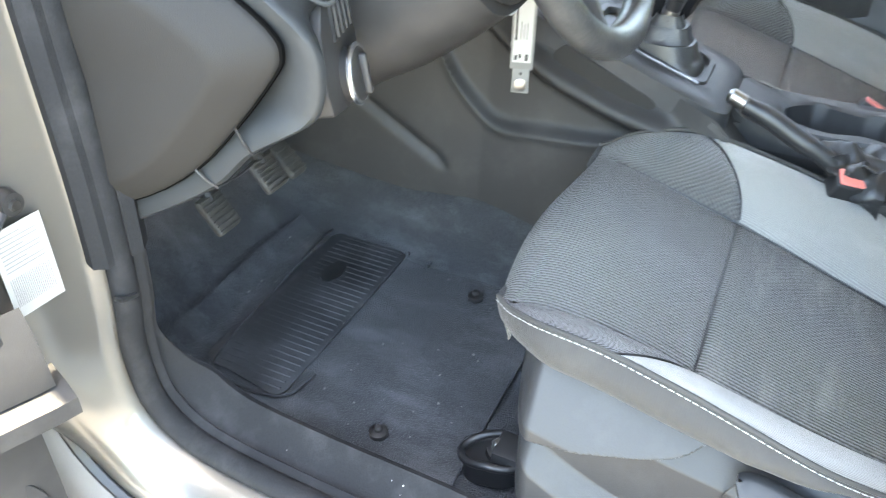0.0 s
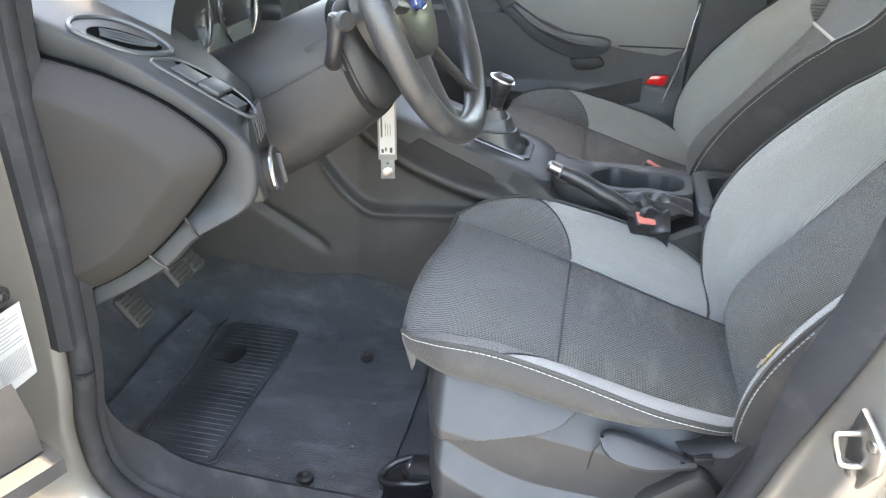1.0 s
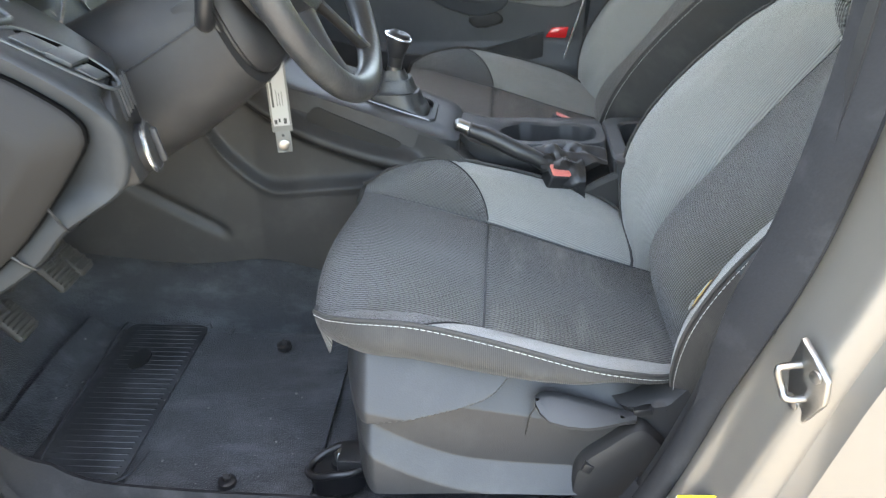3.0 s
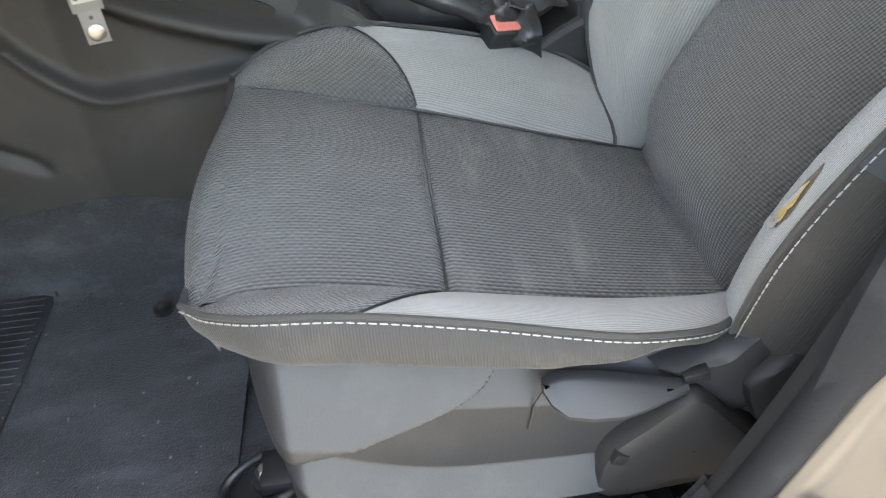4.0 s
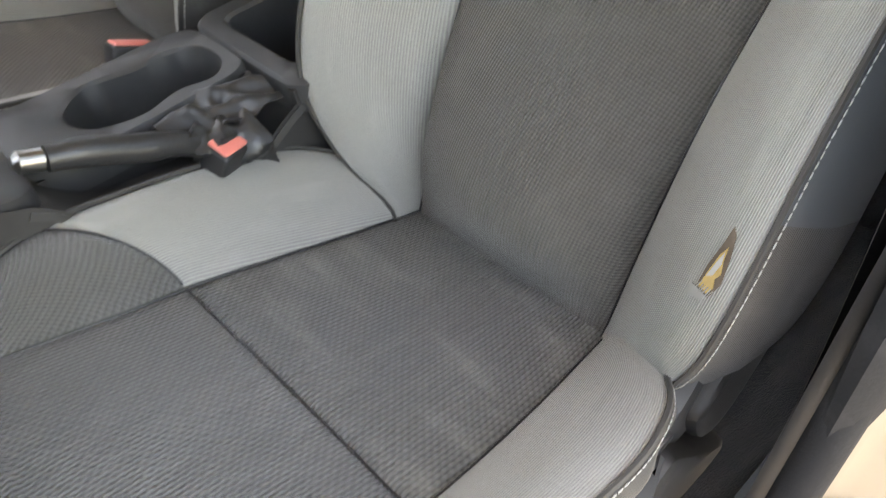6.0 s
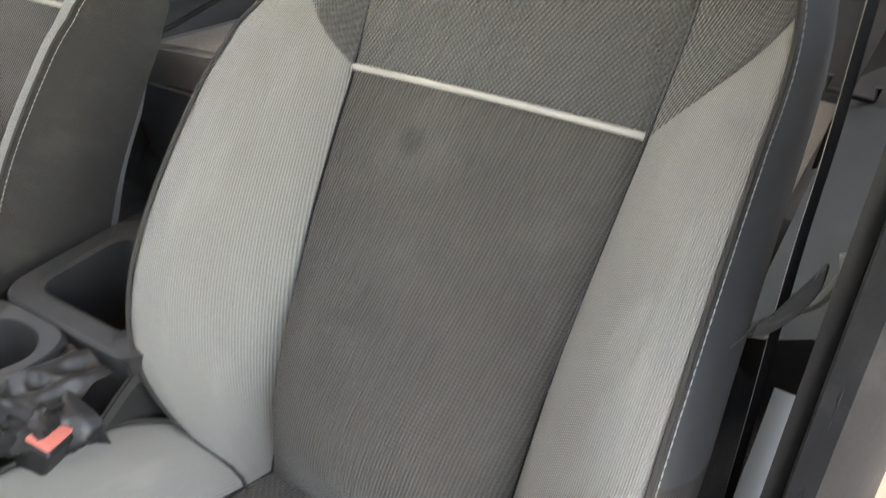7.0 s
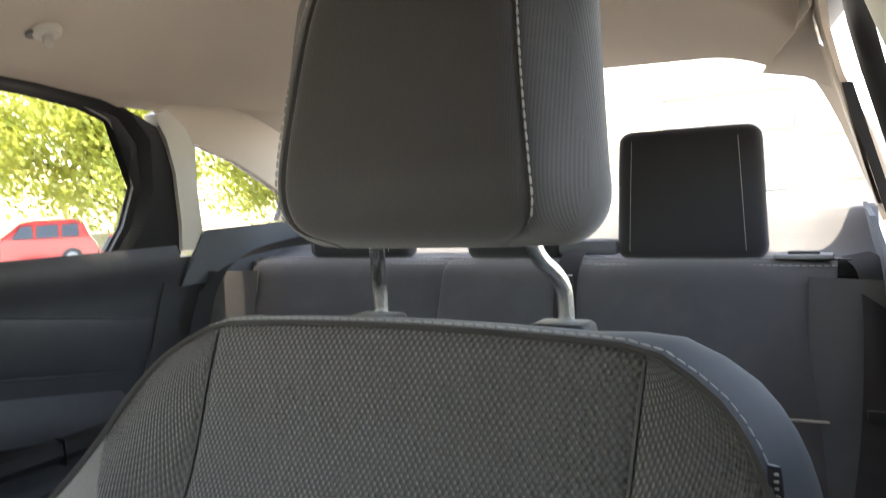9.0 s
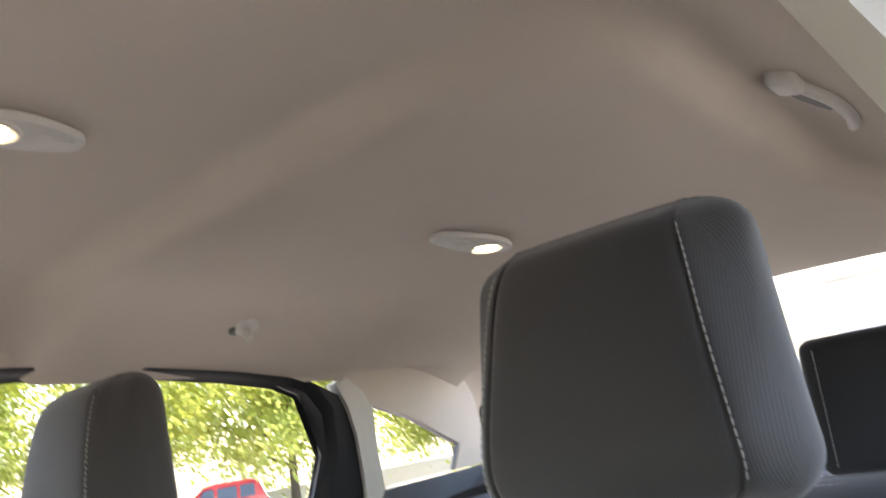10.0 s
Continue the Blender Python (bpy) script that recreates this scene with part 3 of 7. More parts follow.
H_SEAM = [(1.092, 0.066), (1.10, 0.084), (1.115, 0.092), (1.14, 0.092), (1.20, 0.085), (1.26, 0.078), (1.29, 0.072)]


def head_pt(sx, v):
    """On the seam between the headrest's face and its side."""
    z = 1.100 + 0.190 * v
    return Vector((sx * lerp(H_SEAM, z), lerp(H_FRONT, z) - 0.004, z))


def head_ring(z):
    """Half outline of the headrest at a height: from the middle of its face to the middle of its back."""
    k = math.sqrt(max(0.0, 1 - max(0.0, (1.125 - z) / 0.040, (z - 1.268) / 0.037) ** 2.2))
    yf, ws = lerp(H_FRONT, z), lerp(H_SEAM, z)
    wb = max(ws + 0.010, (0.127 - 0.012 * (z - 1.1) / 0.2) * (0.62 + 0.38 * k))
    yb = -0.640 + 0.035 * (1 - k)
    q = min(1.0, (yf - yb) / 0.09)
    return [(0, yf), (ws * 0.5, yf - 0.0005), (ws * 0.9, yf - 0.003), (ws, yf - 0.0085 * q), (ws + 0.004, yf - 0.007 * q), (ws + (wb - ws) * 0.45, yf - 0.018 * q), (wb, (yf + yb) / 2 + 0.012 * q), (wb, (yf + yb) / 2 - 0.012 * q), (wb * 0.88, yb + 0.012 * q), (wb * 0.6, yb), (0, yb)]


def headrest_core():
    secs = []
    for i in range(31):
        t = i / 30
        z = 1.0885 + 0.2150 * (0.5 - 0.5 * math.cos(math.pi * t))
        half = head_ring(min(z, 1.3034))
        half = [(q.x, q.y) for q in smooth_loop([(a, b, 0) for a, b in half], 4, False)]
        full = half + [(-a, b) for a, b in reversed(half[1:-1])]
        secs.append([Vector((a, b, z)) for a, b in full] + [Vector((full[0][0], full[0][1], z))])
    bm = bmesh.new()
    rows = [[bm.verts.new(p) for p in r[:-1]] for r in secs]
    lay = bm.loops.layers.uv.new("UVMap")
    n = len(rows[0])
    for j in range(30):
        for i in range(n):
            f = bm.faces.new((rows[j][i], rows[j][(i + 1) % n], rows[j + 1][(i + 1) % n], rows[j + 1][i]))
            for lp in f.loops:
                lp[lay].uv = ((lp.vert.co.x if abs(lp.vert.co.y + 0.53) < 0.03 else lp.vert.co.y), lp.vert.co.z)
    bm.faces.new(rows[0]), bm.faces.new(rows[-1])
    return bm


driver_seat, d_cush, d_back = seat("car_seat", "two-tone grey and charcoal cloth driver's seat with a torn bolster", -0.37, True)
passenger_seat, p_cush, p_back = seat("car_seat", "two-tone grey and charcoal cloth front passenger seat", 0.37, False)

# ---- the car's shell ----
def structure(name, bm, material, label, category):
    return tagged(part(name, bm, material), label, category, "", "structure")


def ground_z(x, y):
    """The lot falls away gently behind the passenger side."""
    return -0.0440 * (0.809 * x - 0.588 * y)


structure("ground", sheet(lambda u, v: Vector((-300 + 600 * u, -300 + 600 * v, ground_z(-300 + 600 * u, -300 + 600 * v))), 2, 2), "asphalt", "grey concrete of an open parking lot", "ground")

# opening of the driver's door: (y, z) from the A-pillar down, along the sill and up the B-pillar
FRAME = smooth_loop([(0, y, z) for y, z in (
    (0.60, 1.30), (0.63, 1.05), (0.635, 0.9), (0.634, 0.72), (0.642, 0.58), (0.655, 0.49), (0.642, 0.405), (0.58, 0.357), (0.46, 0.342), (0.28, 0.337),
    (0.10, 0.337), (-0.02, 0.347), (-0.09, 0.395), (-0.132, 0.46), (-0.168, 0.56), (-0.205, 0.69), (-0.236, 0.79), (-0.256, 0.9), (-0.264, 1.0), (-0.258, 1.10), (-0.24, 1.25), (-0.2, 1.37))], 5, False)


def frame_x(z):
    return max(0.0, z - 1.15) * 0.34


def frame_sweep(section, i0=0, i1=None):
    """Sections of (x, off) swept round the opening; off points away from it."""
    pts = FRAME[i0:i1]
    out = []
    for i, p in enumerate(pts):
        a, b = pts[max(0, i - 1)], pts[min(len(pts) - 1, i + 1)]
        d = (b - a).normalized()
        n = Vector((0, -d.z, d.y))
        n = -n if (p + n * 0.01 - Vector((0, 0.2, 0.8))).length < (p - Vector((0, 0.2, 0.8))).length else n
        sec = section(i / (len(pts) - 1)) if callable(section) else section
        out.append([Vector((x + frame_x(p.z), p.y, p.z)) + n * o for x, o in sec])
    return out


def arc(x0, o0, x1, o1, bulge, n=5):
    """Points of a bent strip of a section."""
    return [(x0 + (x1 - x0) * k / n + bulge[0] * math.sin(math.pi * k / n), o0 + (o1 - o0) * k / n + bulge[1] * math.sin(math.pi * k / n)) for k in range(n + 1)]


paint_section = [(-0.700, 0.002), (-0.722, 0.005), (-0.731, 0.013), (-0.740, 0.021), (-0.770, 0.031), (-0.781, 0.039), (-0.785, 0.052), (-0.783, 0.064), (-0.791, 0.072), (-0.800, 0.077), (-0.803, 0.092), (-0.804, 0.22)]
paint_front = [(-0.700, 0.004), (-0.726, 0.006), (-0.736, 0.014), (-0.742, 0.016), (-0.785, 0.022), (-0.815, 0.026), (-0.826, 0.032), (-0.838, 0.044), (-0.85, 0.048), (-0.86, 0.06), (-0.862, 0.09), (-0.862, 0.16)]
paint_sill = [(-0.700, 0.004), (-0.724, 0.006), (-0.736, 0.008), (-0.748, 0.012), (-0.760, 0.018), (-0.770, 0.026), (-0.777, 0.034), (-0.782, 0.042), (-0.785, 0.050), (-0.785, 0.058), (-0.784, 0.064), (-0.780, 0.070)]


def paint_at(t):
    def mix(a, b, k):
        k = max(0.0, min(1.0, k))
        k = k * k * (3 - 2 * k)
        return [(p[0] + (q[0] - p[0]) * k, p[1] + (q[1] - p[1]) * k) for p, q in zip(a, b)]
    if t < 0.5:
        return mix(paint_front, paint_sill, (t - 0.20) / 0.10)
    return mix(paint_sill, paint_section, (t - 0.56) / 0.1)


body_side = structure("door_opening_frame", loft(frame_sweep(paint_at)), "paint", "silver beige painted door opening with pillars and sill", "car body")
structure("sill_gap_strip", loft(frame_sweep([(-0.779, 0.064), (-0.788, 0.060), (-0.796, 0.064), (-0.798, 0.074)], 18, 62)), "black", "black rubber strip below the painted sill", "door seal")
# grey stands for the shaded lower sill below the strip
structure("outer_sill", loft(frame_sweep([(-0.796, 0.068), (-0.815, 0.074), (-0.826, 0.09), (-0.826, 0.14), (-0.80, 0.17)], 18, 62)), "padded", "lower outer sill with its shade put into the grey colour", "car body")
seal_sec = [(-0.690 + 0.016 * math.cos(a), 0.002 - 0.013 * math.sin(a) - 0.006) for a in [2 * math.pi * k / 14 for k in range(15)]]
seal = structure("door_seal", loft(frame_sweep([(x - 0.022, o) for x, o in seal_sec])), "seal", "dull black rubber seal round the driver's door opening", "door seal")
# sill scuff trim and pillar trims inside the seal
def scuff_sec(t):
    k = 0.93 * max(soft_step((t - 0.60) / 0.28), soft_step((0.36 - t) / 0.16))          # narrower where it turns up to the pillars
    inner = [(-0.676, -0.010), (-0.655, -0.024), (-0.642, -0.034), (-0.634, -0.030), (-0.630, 0.0), (-0.630, 0.06)]
    return [(-0.705, -0.004), (-0.694, -0.012), (-0.688, -0.014), (-0.684, -0.008)] + [(x + (-0.682 - x) * k, o + (-0.008 - o) * k if o < 0 else o) for x, o in inner]
structure("sill_trim", loft(frame_sweep(scuff_sec, 13, 66)), "seal", "scuffed black plastic trim along the door sill", "sill trim")
# lower A-pillar weather strip: a wide folded rubber lip ending above the sill
def lip_sec(t):
    return [(-0.737, 0.014), (-0.741, 0.000), (-0.732, -0.012), (-0.716, -0.013), (-0.709, -0.006), (-0.703, -0.016), (-0.690, -0.020), (-0.672, -0.008), (-0.658, 0.008), (-0.650, 0.030)]
structure("pillar_lip", loft(frame_sweep(lip_sec, 0, 19)), "seal", "black rubber lip along the lower windscreen pillar", "pillar trim")
# worn seal edge hanging loose on the B-pillar
def loose_sec(t):
    k = 0.003 + 0.010 * (1 - t) ** 0.8 + 0.0020 * math.sin(t * 37) * (1 - t)
    return [(-0.716, -0.010), (-0.716 + 0.2 * k, -0.016 - k * 0.6), (-0.712 + k * 0.2, -0.018 - k), (-0.706, -0.021 - k * 1.05), (-0.699, -0.019 - k * 0.7), (-0.697, -0.014 - k * 0.3)]
structure("seal_flap", loft(frame_sweep(loose_sec, 77, 100)), "black", "torn loose edge of the black door seal", "door seal")
structure("torn_seal_end", tube(smooth_loop([(-0.712, -0.228, 0.775), (-0.710, -0.214, 0.740), (-0.712, -0.206, 0.712), (-0.716, -0.198, 0.690), (-0.712, -0.194, 0.678)], 5, False), [0.004, 0.006, 0.008, 0.012, 0.014, 0.013, 0.015, 0.014, 0.017, 0.015, 0.013, 0.012, 0.014, 0.011, 0.009, 0.008, 0.006, 0.007, 0.004, 0.003, 0.001], 9, flat=0.5), "rubber", "frayed end of the torn door seal", "door seal")
def seal_lip_sec(t):
    k = soft_step(t / 0.3)                              # grows out of the plain seal
    return [(-0.712 + (x + 0.712) * k, 0.0 + o * k) for x, o in ((-0.698, -0.030), (-0.712, -0.036), (-0.728, -0.026), (-0.739, -0.010), (-0.742, 0.000), (-0.735, 0.007))]
structure("seal_lip", loft(frame_sweep(seal_lip_sec, 66, 104)), "seal", "broad rubber lip of the door seal on the middle pillar", "door seal")
# dark trim inside the middle pillar's seal; its black also paints the shade deep inside
structure("pillar_inner_trim", loft(frame_sweep([(-0.705, -0.004), (-0.694, -0.011), (-0.686, -0.011), (-0.690, 0.002), (-0.698, 0.03), (-0.712, 0.10)], 62, 98)), "black", "dark plastic inner edge of the middle pillar", "pillar trim")

# inner floor, one sheet with a tunnel and a rising toe board
def floor_f(u, v):
    x, y = -0.66 + 1.32 * u, -1.45 + 2.75 * v
    z = 0.282
    z += 0.17 * math.exp(-(x / 0.150) ** 8)
    if y > 0.80:
        z += min(0.5, (y - 0.80) * 0.9)
    if abs(x) > 0.60:
        z += (abs(x) - 0.60) * 0.9
    if y < -0.72:
        z += 0.12 * min(1, (-0.72 - y) / 0.1)
    z += 0.004 * math.sin(x * 31 + y * 13) * math.sin(y * 27)
    return Vector((x, y, z))
floor = structure("car_floor", sheet(floor_f, 90, 120), "carpet", "worn black carpet with dusty scuffs", "floor")
structure("underbody", boxed((0, -0.3, 0.17), (1.5, 3.4, 0.06), 0.01), "black", "black underside of the car", "underbody")

# left footwell wall below the dashboard
structure("footwell_side", sheet(lambda u, v: Vector((-0.712 + 0.01 * math.sin(v * 3), 0.67 + 0.54 * u, 0.30 + 0.45 * v)), 8, 8, 0.01), "carpet", "black carpeted side of the footwell", "footwell")
structure("bulkhead", sheet(lambda u, v: Vector((-0.68 + 1.36 * u, 1.22 + 0.02 * v, 0.30 + 0.70 * v)), 4, 4, 0.02), "black", "black bulkhead behind the dashboard", "bulkhead")


# headliner: crowned roof lining that dips to the windows and to the rear glass
def roof_z(x, y):
    z = 1.470 - 0.02 * (x / 0.45) ** 2
    a = max(0.0, abs(x) - 0.40)
    z -= 1.9 * a * a
    z -= 0.085 * max(0.0, min(1.0, (-y - 0.95) / 0.68)) ** 1.6
    z -= 0.10 * max(0.0, (y - 0.05) / 0.4) ** 1.4 if y > 0.05 else 0
    # the lining sinks by a step behind the roof bow and inside the side rails
    qx, qy = max(0.0, -x - 0.31) * soft_step((y + 1.45) / 0.35), max(0.0, y + 0.665)
    d = 0.125 - math.hypot(qx, qy)
    z += 0.022 - 0.042 / (1 + math.exp(max(-30, min(30, -d / 0.0095))))
    return z


def half_roof(y):
    return 0.60 - 0.10 * max(0.0, (-y - 1.1) / 0.5) ** 1.2 if y < -1.1 else 0.60


def rear_edge(x):
    return -1.615 + 0.05 * (x / 0.5) ** 2


def liner_f(u, v):
    y0, y1 = 0.52, rear_edge((2 * u - 1) * 0.5)
    y = y0 + (y1 - y0) * v
    x = (2 * u - 1) * half_roof(y)
    z = roof_z(x, y)
    return Vector((x, y, z))
structure("headliner", sheet(liner_f, 130, 220), "liner", "beige grey cloth headliner with soft folds", "headliner")

for sx in (-1, 1):
    edge = []
    for k in range(31):
        y = -0.95 - 0.67 * k / 30
        x, zr = half_roof(y) - 0.004, lerp([(-1.66, 1.275), (-1.45, 1.335), (-1.1, 1.37), (-0.95, 1.385)], y)
        a, b = Vector((sx * x, y, roof_z(x, y) - 0.001)), Vector((sx * (0.694 - 0.30 * (zr - 1.0)), y, zr))
        edge.append([a, a.lerp(b, 0.5) + Vector((sx * 0.012, 0, 0.006)), b])
    structure("headliner_edge", loft(edge), "liner", "beige grey cloth edge where the headliner turns down", "headliner")


# unseen skin made wider and longer than the real roof, to block the sun
def roof_skin(u, v):
    y = 0.60 - 2.24 * v
    x = (2 * u - 1) * (0.74 - 0.15 * max(0, (v - 0.7) / 0.3))
    return Vector((x, y, roof_z(x * 0.80, y) + 0.045))
structure("roof", sheet(roof_skin, 24, 40, 0.004), "paint", "silver beige painted car roof, widened out of view to block the sun", "roof")

# side walls of the cabin: right side doors and pillars in the plane that leans in above the belt line
def side_x(z):
    return 0.70 - max(0.0, z - 1.00) * 0.30


def wall_panel(name, outline, sx, material, label, category, depth=0.03, inset=0.0):
    """A plate in the cabin's side, from an outline of (y, z)."""
    pts = [Vector((sx * (side_x(z) - inset), y, z)) for y, z in outline]
    bm = bmesh.new()
    vs = [bm.verts.new(p) for p in pts]
    f = bm.faces.new(vs)
    bmesh.ops.triangulate(bm, faces=[f])
    g = bmesh.ops.extrude_face_region(bm, geom=bm.faces[:])
    bmesh.ops.translate(bm, vec=(sx * depth, 0, 0), verts=[e for e in g["geom"] if isinstance(e, bmesh.types.BMVert)])
    bmesh.ops.recalc_face_normals(bm, faces=bm.faces)
    return tagged(part(name, bm, material), label, category, "", "structure")


WIN_R = [(-0.33, 1.035), (-0.33, 1.335), (-0.55, 1.345), (-0.70, 1.345), (-0.92, 1.327), (-1.03, 1.312), (-1.09, 1.292), (-1.14, 1.245), (-1.165, 1.17), (-1.154, 1.09), (-1.122, 1.028)]
WIN_F = [(-0.20, 1.035), (-0.20, 1.335), (0.10, 1.325), (0.30, 1.26), (0.62, 1.10), (0.62, 1.04)]


def glazed_door(sx, name, label, window):
    """The upper frame of a side door: black border round a glass pane."""
    root = thing(name, label, "car window", "side windows", kind="structure")
    cy = sum(p[0] for p in window) / len(window)
    cz = sum(p[1] for p in window) / len(window)
    outer = []
    for y, z in window:
        outer.append((y + 0.045 * (1 if y > cy else -1) * min(1, abs(y - cy) / 0.25), z + (0.018 if z > cz else -0.004)))
    shift = 0.04 if sx < 0 else 0.0
    secs = []
    for k in range(5):
        a = k / 4
        ring = []
        for (y, z), (Y, Z) in zip(window, outer):
            yy, zz = y + (Y - y) * a, z + (Z - z) * a
            ring.append(Vector((sx * (side_x(zz) + shift + 0.012 * math.cos(a * math.pi) - 0.004), yy, zz)))
        ring.append(ring[0].copy())
        secs.append(ring)
    part("window_frame", loft(secs), "black", root, "black window surround")
    pane = bmesh.new()
    pane.faces.new([pane.verts.new((sx * (side_x(z) + shift + 0.018), y, z)) for y, z in window])
    g = part("pane", pane, "glass", root, "clear glass pane", smooth=False)
    g.visible_shadow = False
    return root


glazed_door(1, "rear_side_window", "clear rear door window in a black surround", WIN_R)
glazed_door(1, "front_side_window", "clear front passenger door window in a black surround", WIN_F)
glazed_door(-1, "rear_side_window", "clear rear door window beside the driver's pillar", WIN_R)

for sx, side in ((1, "right"), (-1, "left")):
    # rails and pillars of the cabin wall, each butting on the next
    def pl(name, outline, material, label, category, depth=0.05, inset=0.0):
        return wall_panel(name, outline, sx, material, label, category, depth, inset)
    # C-pillar trim in front of the quarter window and the rail over the windows
    if sx > 0:
        pl("door_corner", [(-1.124, 1.02), (-1.158, 1.09), (-1.170, 1.17), (-1.146, 1.247), (-1.094, 1.296), (-1.04, 1.316), (-1.12, 1.322), (-1.206, 1.290), (-1.266, 1.210), (-1.308, 1.090), (-1.324, 1.02)], "black", "black corner of the rear door frame", "door frame", 0.02, 0.004)
    if sx > 0:
        pl("rear_pillar_trim", [(-1.185, 1.312), (-1.226, 1.268), (-1.264, 1.200), (-1.303, 1.090), (-1.318, 1.03), (-1.362, 1.03), (-1.368, 1.072), (-1.334, 1.160), (-1.308, 1.250), (-1.272, 1.292), (-1.215, 1.325)], "trim", "light beige trim of the rear pillar", "pillar trim", 0.03, 0.014)
    pl("roof_rail_trim", [(0.36, 1.285), (0.1, 1.345), (-0.3, 1.357), (-0.7, 1.368), (-0.95, 1.348), (-1.05, 1.322), (-1.20, 1.322), (-1.272, 1.292), (-1.310, 1.264), (-1.45, 1.228), (-1.655, 1.146), (-1.644, 1.082), (-1.80, 1.085), (-1.70, 1.26), (-1.66, 1.30), (-1.45, 1.38), (-1.1, 1.42), (0.36, 1.42)], "liner", "beige grey cloth edge of the headliner above the side windows", "headliner", 0.008, 0.0)
    pl("quarter_sill", [(-1.35, 1.02), (-1.368, 1.072), (-1.642, 1.080), (-1.80, 1.084), (-1.80, 0.95), (-1.31, 0.95)], "bluegrey", "blue grey trim below the quarter window", "trim", 0.008, 0.02)
    q = [(-1.314, 1.262), (-1.45, 1.226), (-1.653, 1.144), (-1.642, 1.083), (-1.374, 1.075)]
    qp = bmesh.new()
    qp.faces.new([qp.verts.new((sx * (side_x(z) + 0.014), y, z)) for y, z in q])
    qw = thing("quarter_window", "small clear quarter window behind the rear door", "car window", "side windows", kind="structure")
    part("pane", qp, "glass", qw, smooth=False).visible_shadow = False
    ring0 = [Vector((sx * side_x(z), y, z)) for y, z in q] + [Vector((sx * side_x(q[0][1]), *q[0]))]
    part("window_frame", loft([[p + Vector((sx * 0.002, 0, 0)) for p in ring0], [p + Vector((sx * 0.016, 0, 0)) for p in ring0]]), "black", qw)
    wall_panel("rear_side_trim", [(-1.285, 0.30), (-1.285, 1.015), (-1.62, 1.015), (-1.62, 0.30)], sx, "plastic_dk", "dark trim between the rear door and the bench", "trim", 0.02, 0.004)
    # outer skin behind the trims closes the cabin
    wall_panel("outer_side_panel", [(-1.25, 0.30), (-1.25, 1.0), (-1.8, 1.0), (-2.2, 0.9), (-2.2, 0.35)], sx, "paint", "silver beige rear side panel", "car body", 0.02, -0.05)

# right B-pillar
wall_panel("middle_pillar_trim", [(-0.15, 0.30), (-0.165, 1.0), (-0.235, 1.35), (-0.30, 1.35), (-0.365, 1.0), (-0.375, 0.30)], 1, "plastic_dk", "dark lower trim of the middle pillar", "pillar trim", 0.05)
structure("middle_pillar_trim", sheet(lambda u, v: Vector((-0.680 - 0.010 * (2 * u - 1) ** 2 + 0.125 * v, -0.262 - 0.10 * u + 0.03 * v, 1.085 + 0.315 * v)), 10, 12, 0.01), "trim", "light beige trim of the driver's side middle pillar", "pillar trim")
# black also paints the shade in which this lower trim lies
structure("middle_pillar_lower_trim", sheet(lambda u, v: Vector((-0.706 - 0.02 * abs(2 * u - 1) ** 2 - 0.006 * v, -0.195 - 0.16 * u - 0.05 * v, 0.34 + 0.755 * v)), 10, 12, 0.01), "black", "dark plastic lower trim of the driver's side pillar", "pillar trim")

# rear end: glass, shelf
def rear_glass(u, v):
    x = (2 * u - 1) * (0.66 - 0.17 * v)
    y = -2.02 + (2.02 + rear_edge(x)) * v - 0.04
    z = 1.045 + 0.345 * v
    return Vector((x, y - 0.05 * (1 - v), z + 0.012 * math.cos((2 * u - 1) * 1.3) * v))
rw = thing("rear_window", "clear curved rear windscreen", "car window", "", kind="structure")
part("pane", sheet(rear_glass, 12, 8), "glass", rw).visible_shadow = False
for sx in (-1, 1):
    rim = [(sx * 0.70, -2.10, 1.03), (sx * 0.665, -1.95, 1.12), (sx * 0.625, -1.82, 1.22), (sx * 0.575, -1.70, 1.315), (sx * 0.52, -1.64, 1.365), (sx * 0.44, -1.625, 1.383)]
    bm = loft([[Vector(p) + Vector((sx * o, oy, oz)) for o, oy, oz in ((0, 0, 0), (0.015, 0.05, 0.015), (0.03, 0.10, 0.02), (0.035, 0.15, 0.015))] for p in smooth_loop(rim, 4, False)])
    structure("rear_window_pillar", bm, "liner", "beige trim beside the rear windscreen", "pillar trim")


def shelf_f(u, v):
    x = (2 * u - 1) * 0.68
    y = -1.54 - 0.56 * v
    return Vector((x, y, 0.985 + 0.088 * soft_step((v - 0.08) / 0.34) + 0.003 * math.sin(v * 19)))
structure("parcel_shelf", sheet(shelf_f, 30, 16, 0.02), "bluegrey", "blue grey felt parcel shelf", "parcel shelf")
structure("boot_wall", boxed((0, -1.75, 0.6), (1.5, 0.05, 0.8), 0.01), "black", "black panel closing the boot", "panel")
# unseen header set forward with the roof edge, keeping sun off the dashboard
structure("windscreen_header", boxed((0, 0.56, 1.375), (1.15, 0.12, 0.05), 0.015), "liner", "beige edge of the roof above the windscreen", "headliner")
wsp = bmesh.new()
wsp.faces.new([wsp.verts.new(p) for p in ((-0.56, 0.61, 1.36), (0.56, 0.61, 1.36), (0.70, 1.35, 1.02), (-0.70, 1.35, 1.02))])
ws = thing("windscreen", "clear front windscreen", "car window", "", kind="structure")
part("pane", wsp, "glass", ws, smooth=False).visible_shadow = False
for sx in (-1, 1):
    structure("windscreen_pillar", tube([(sx * 0.58, 0.52, 1.37), (sx * 0.66, 0.92, 1.20), (sx * 0.72, 1.30, 1.0)], 0.035, 10), "trim", "beige trim of the windscreen pillar", "pillar trim")
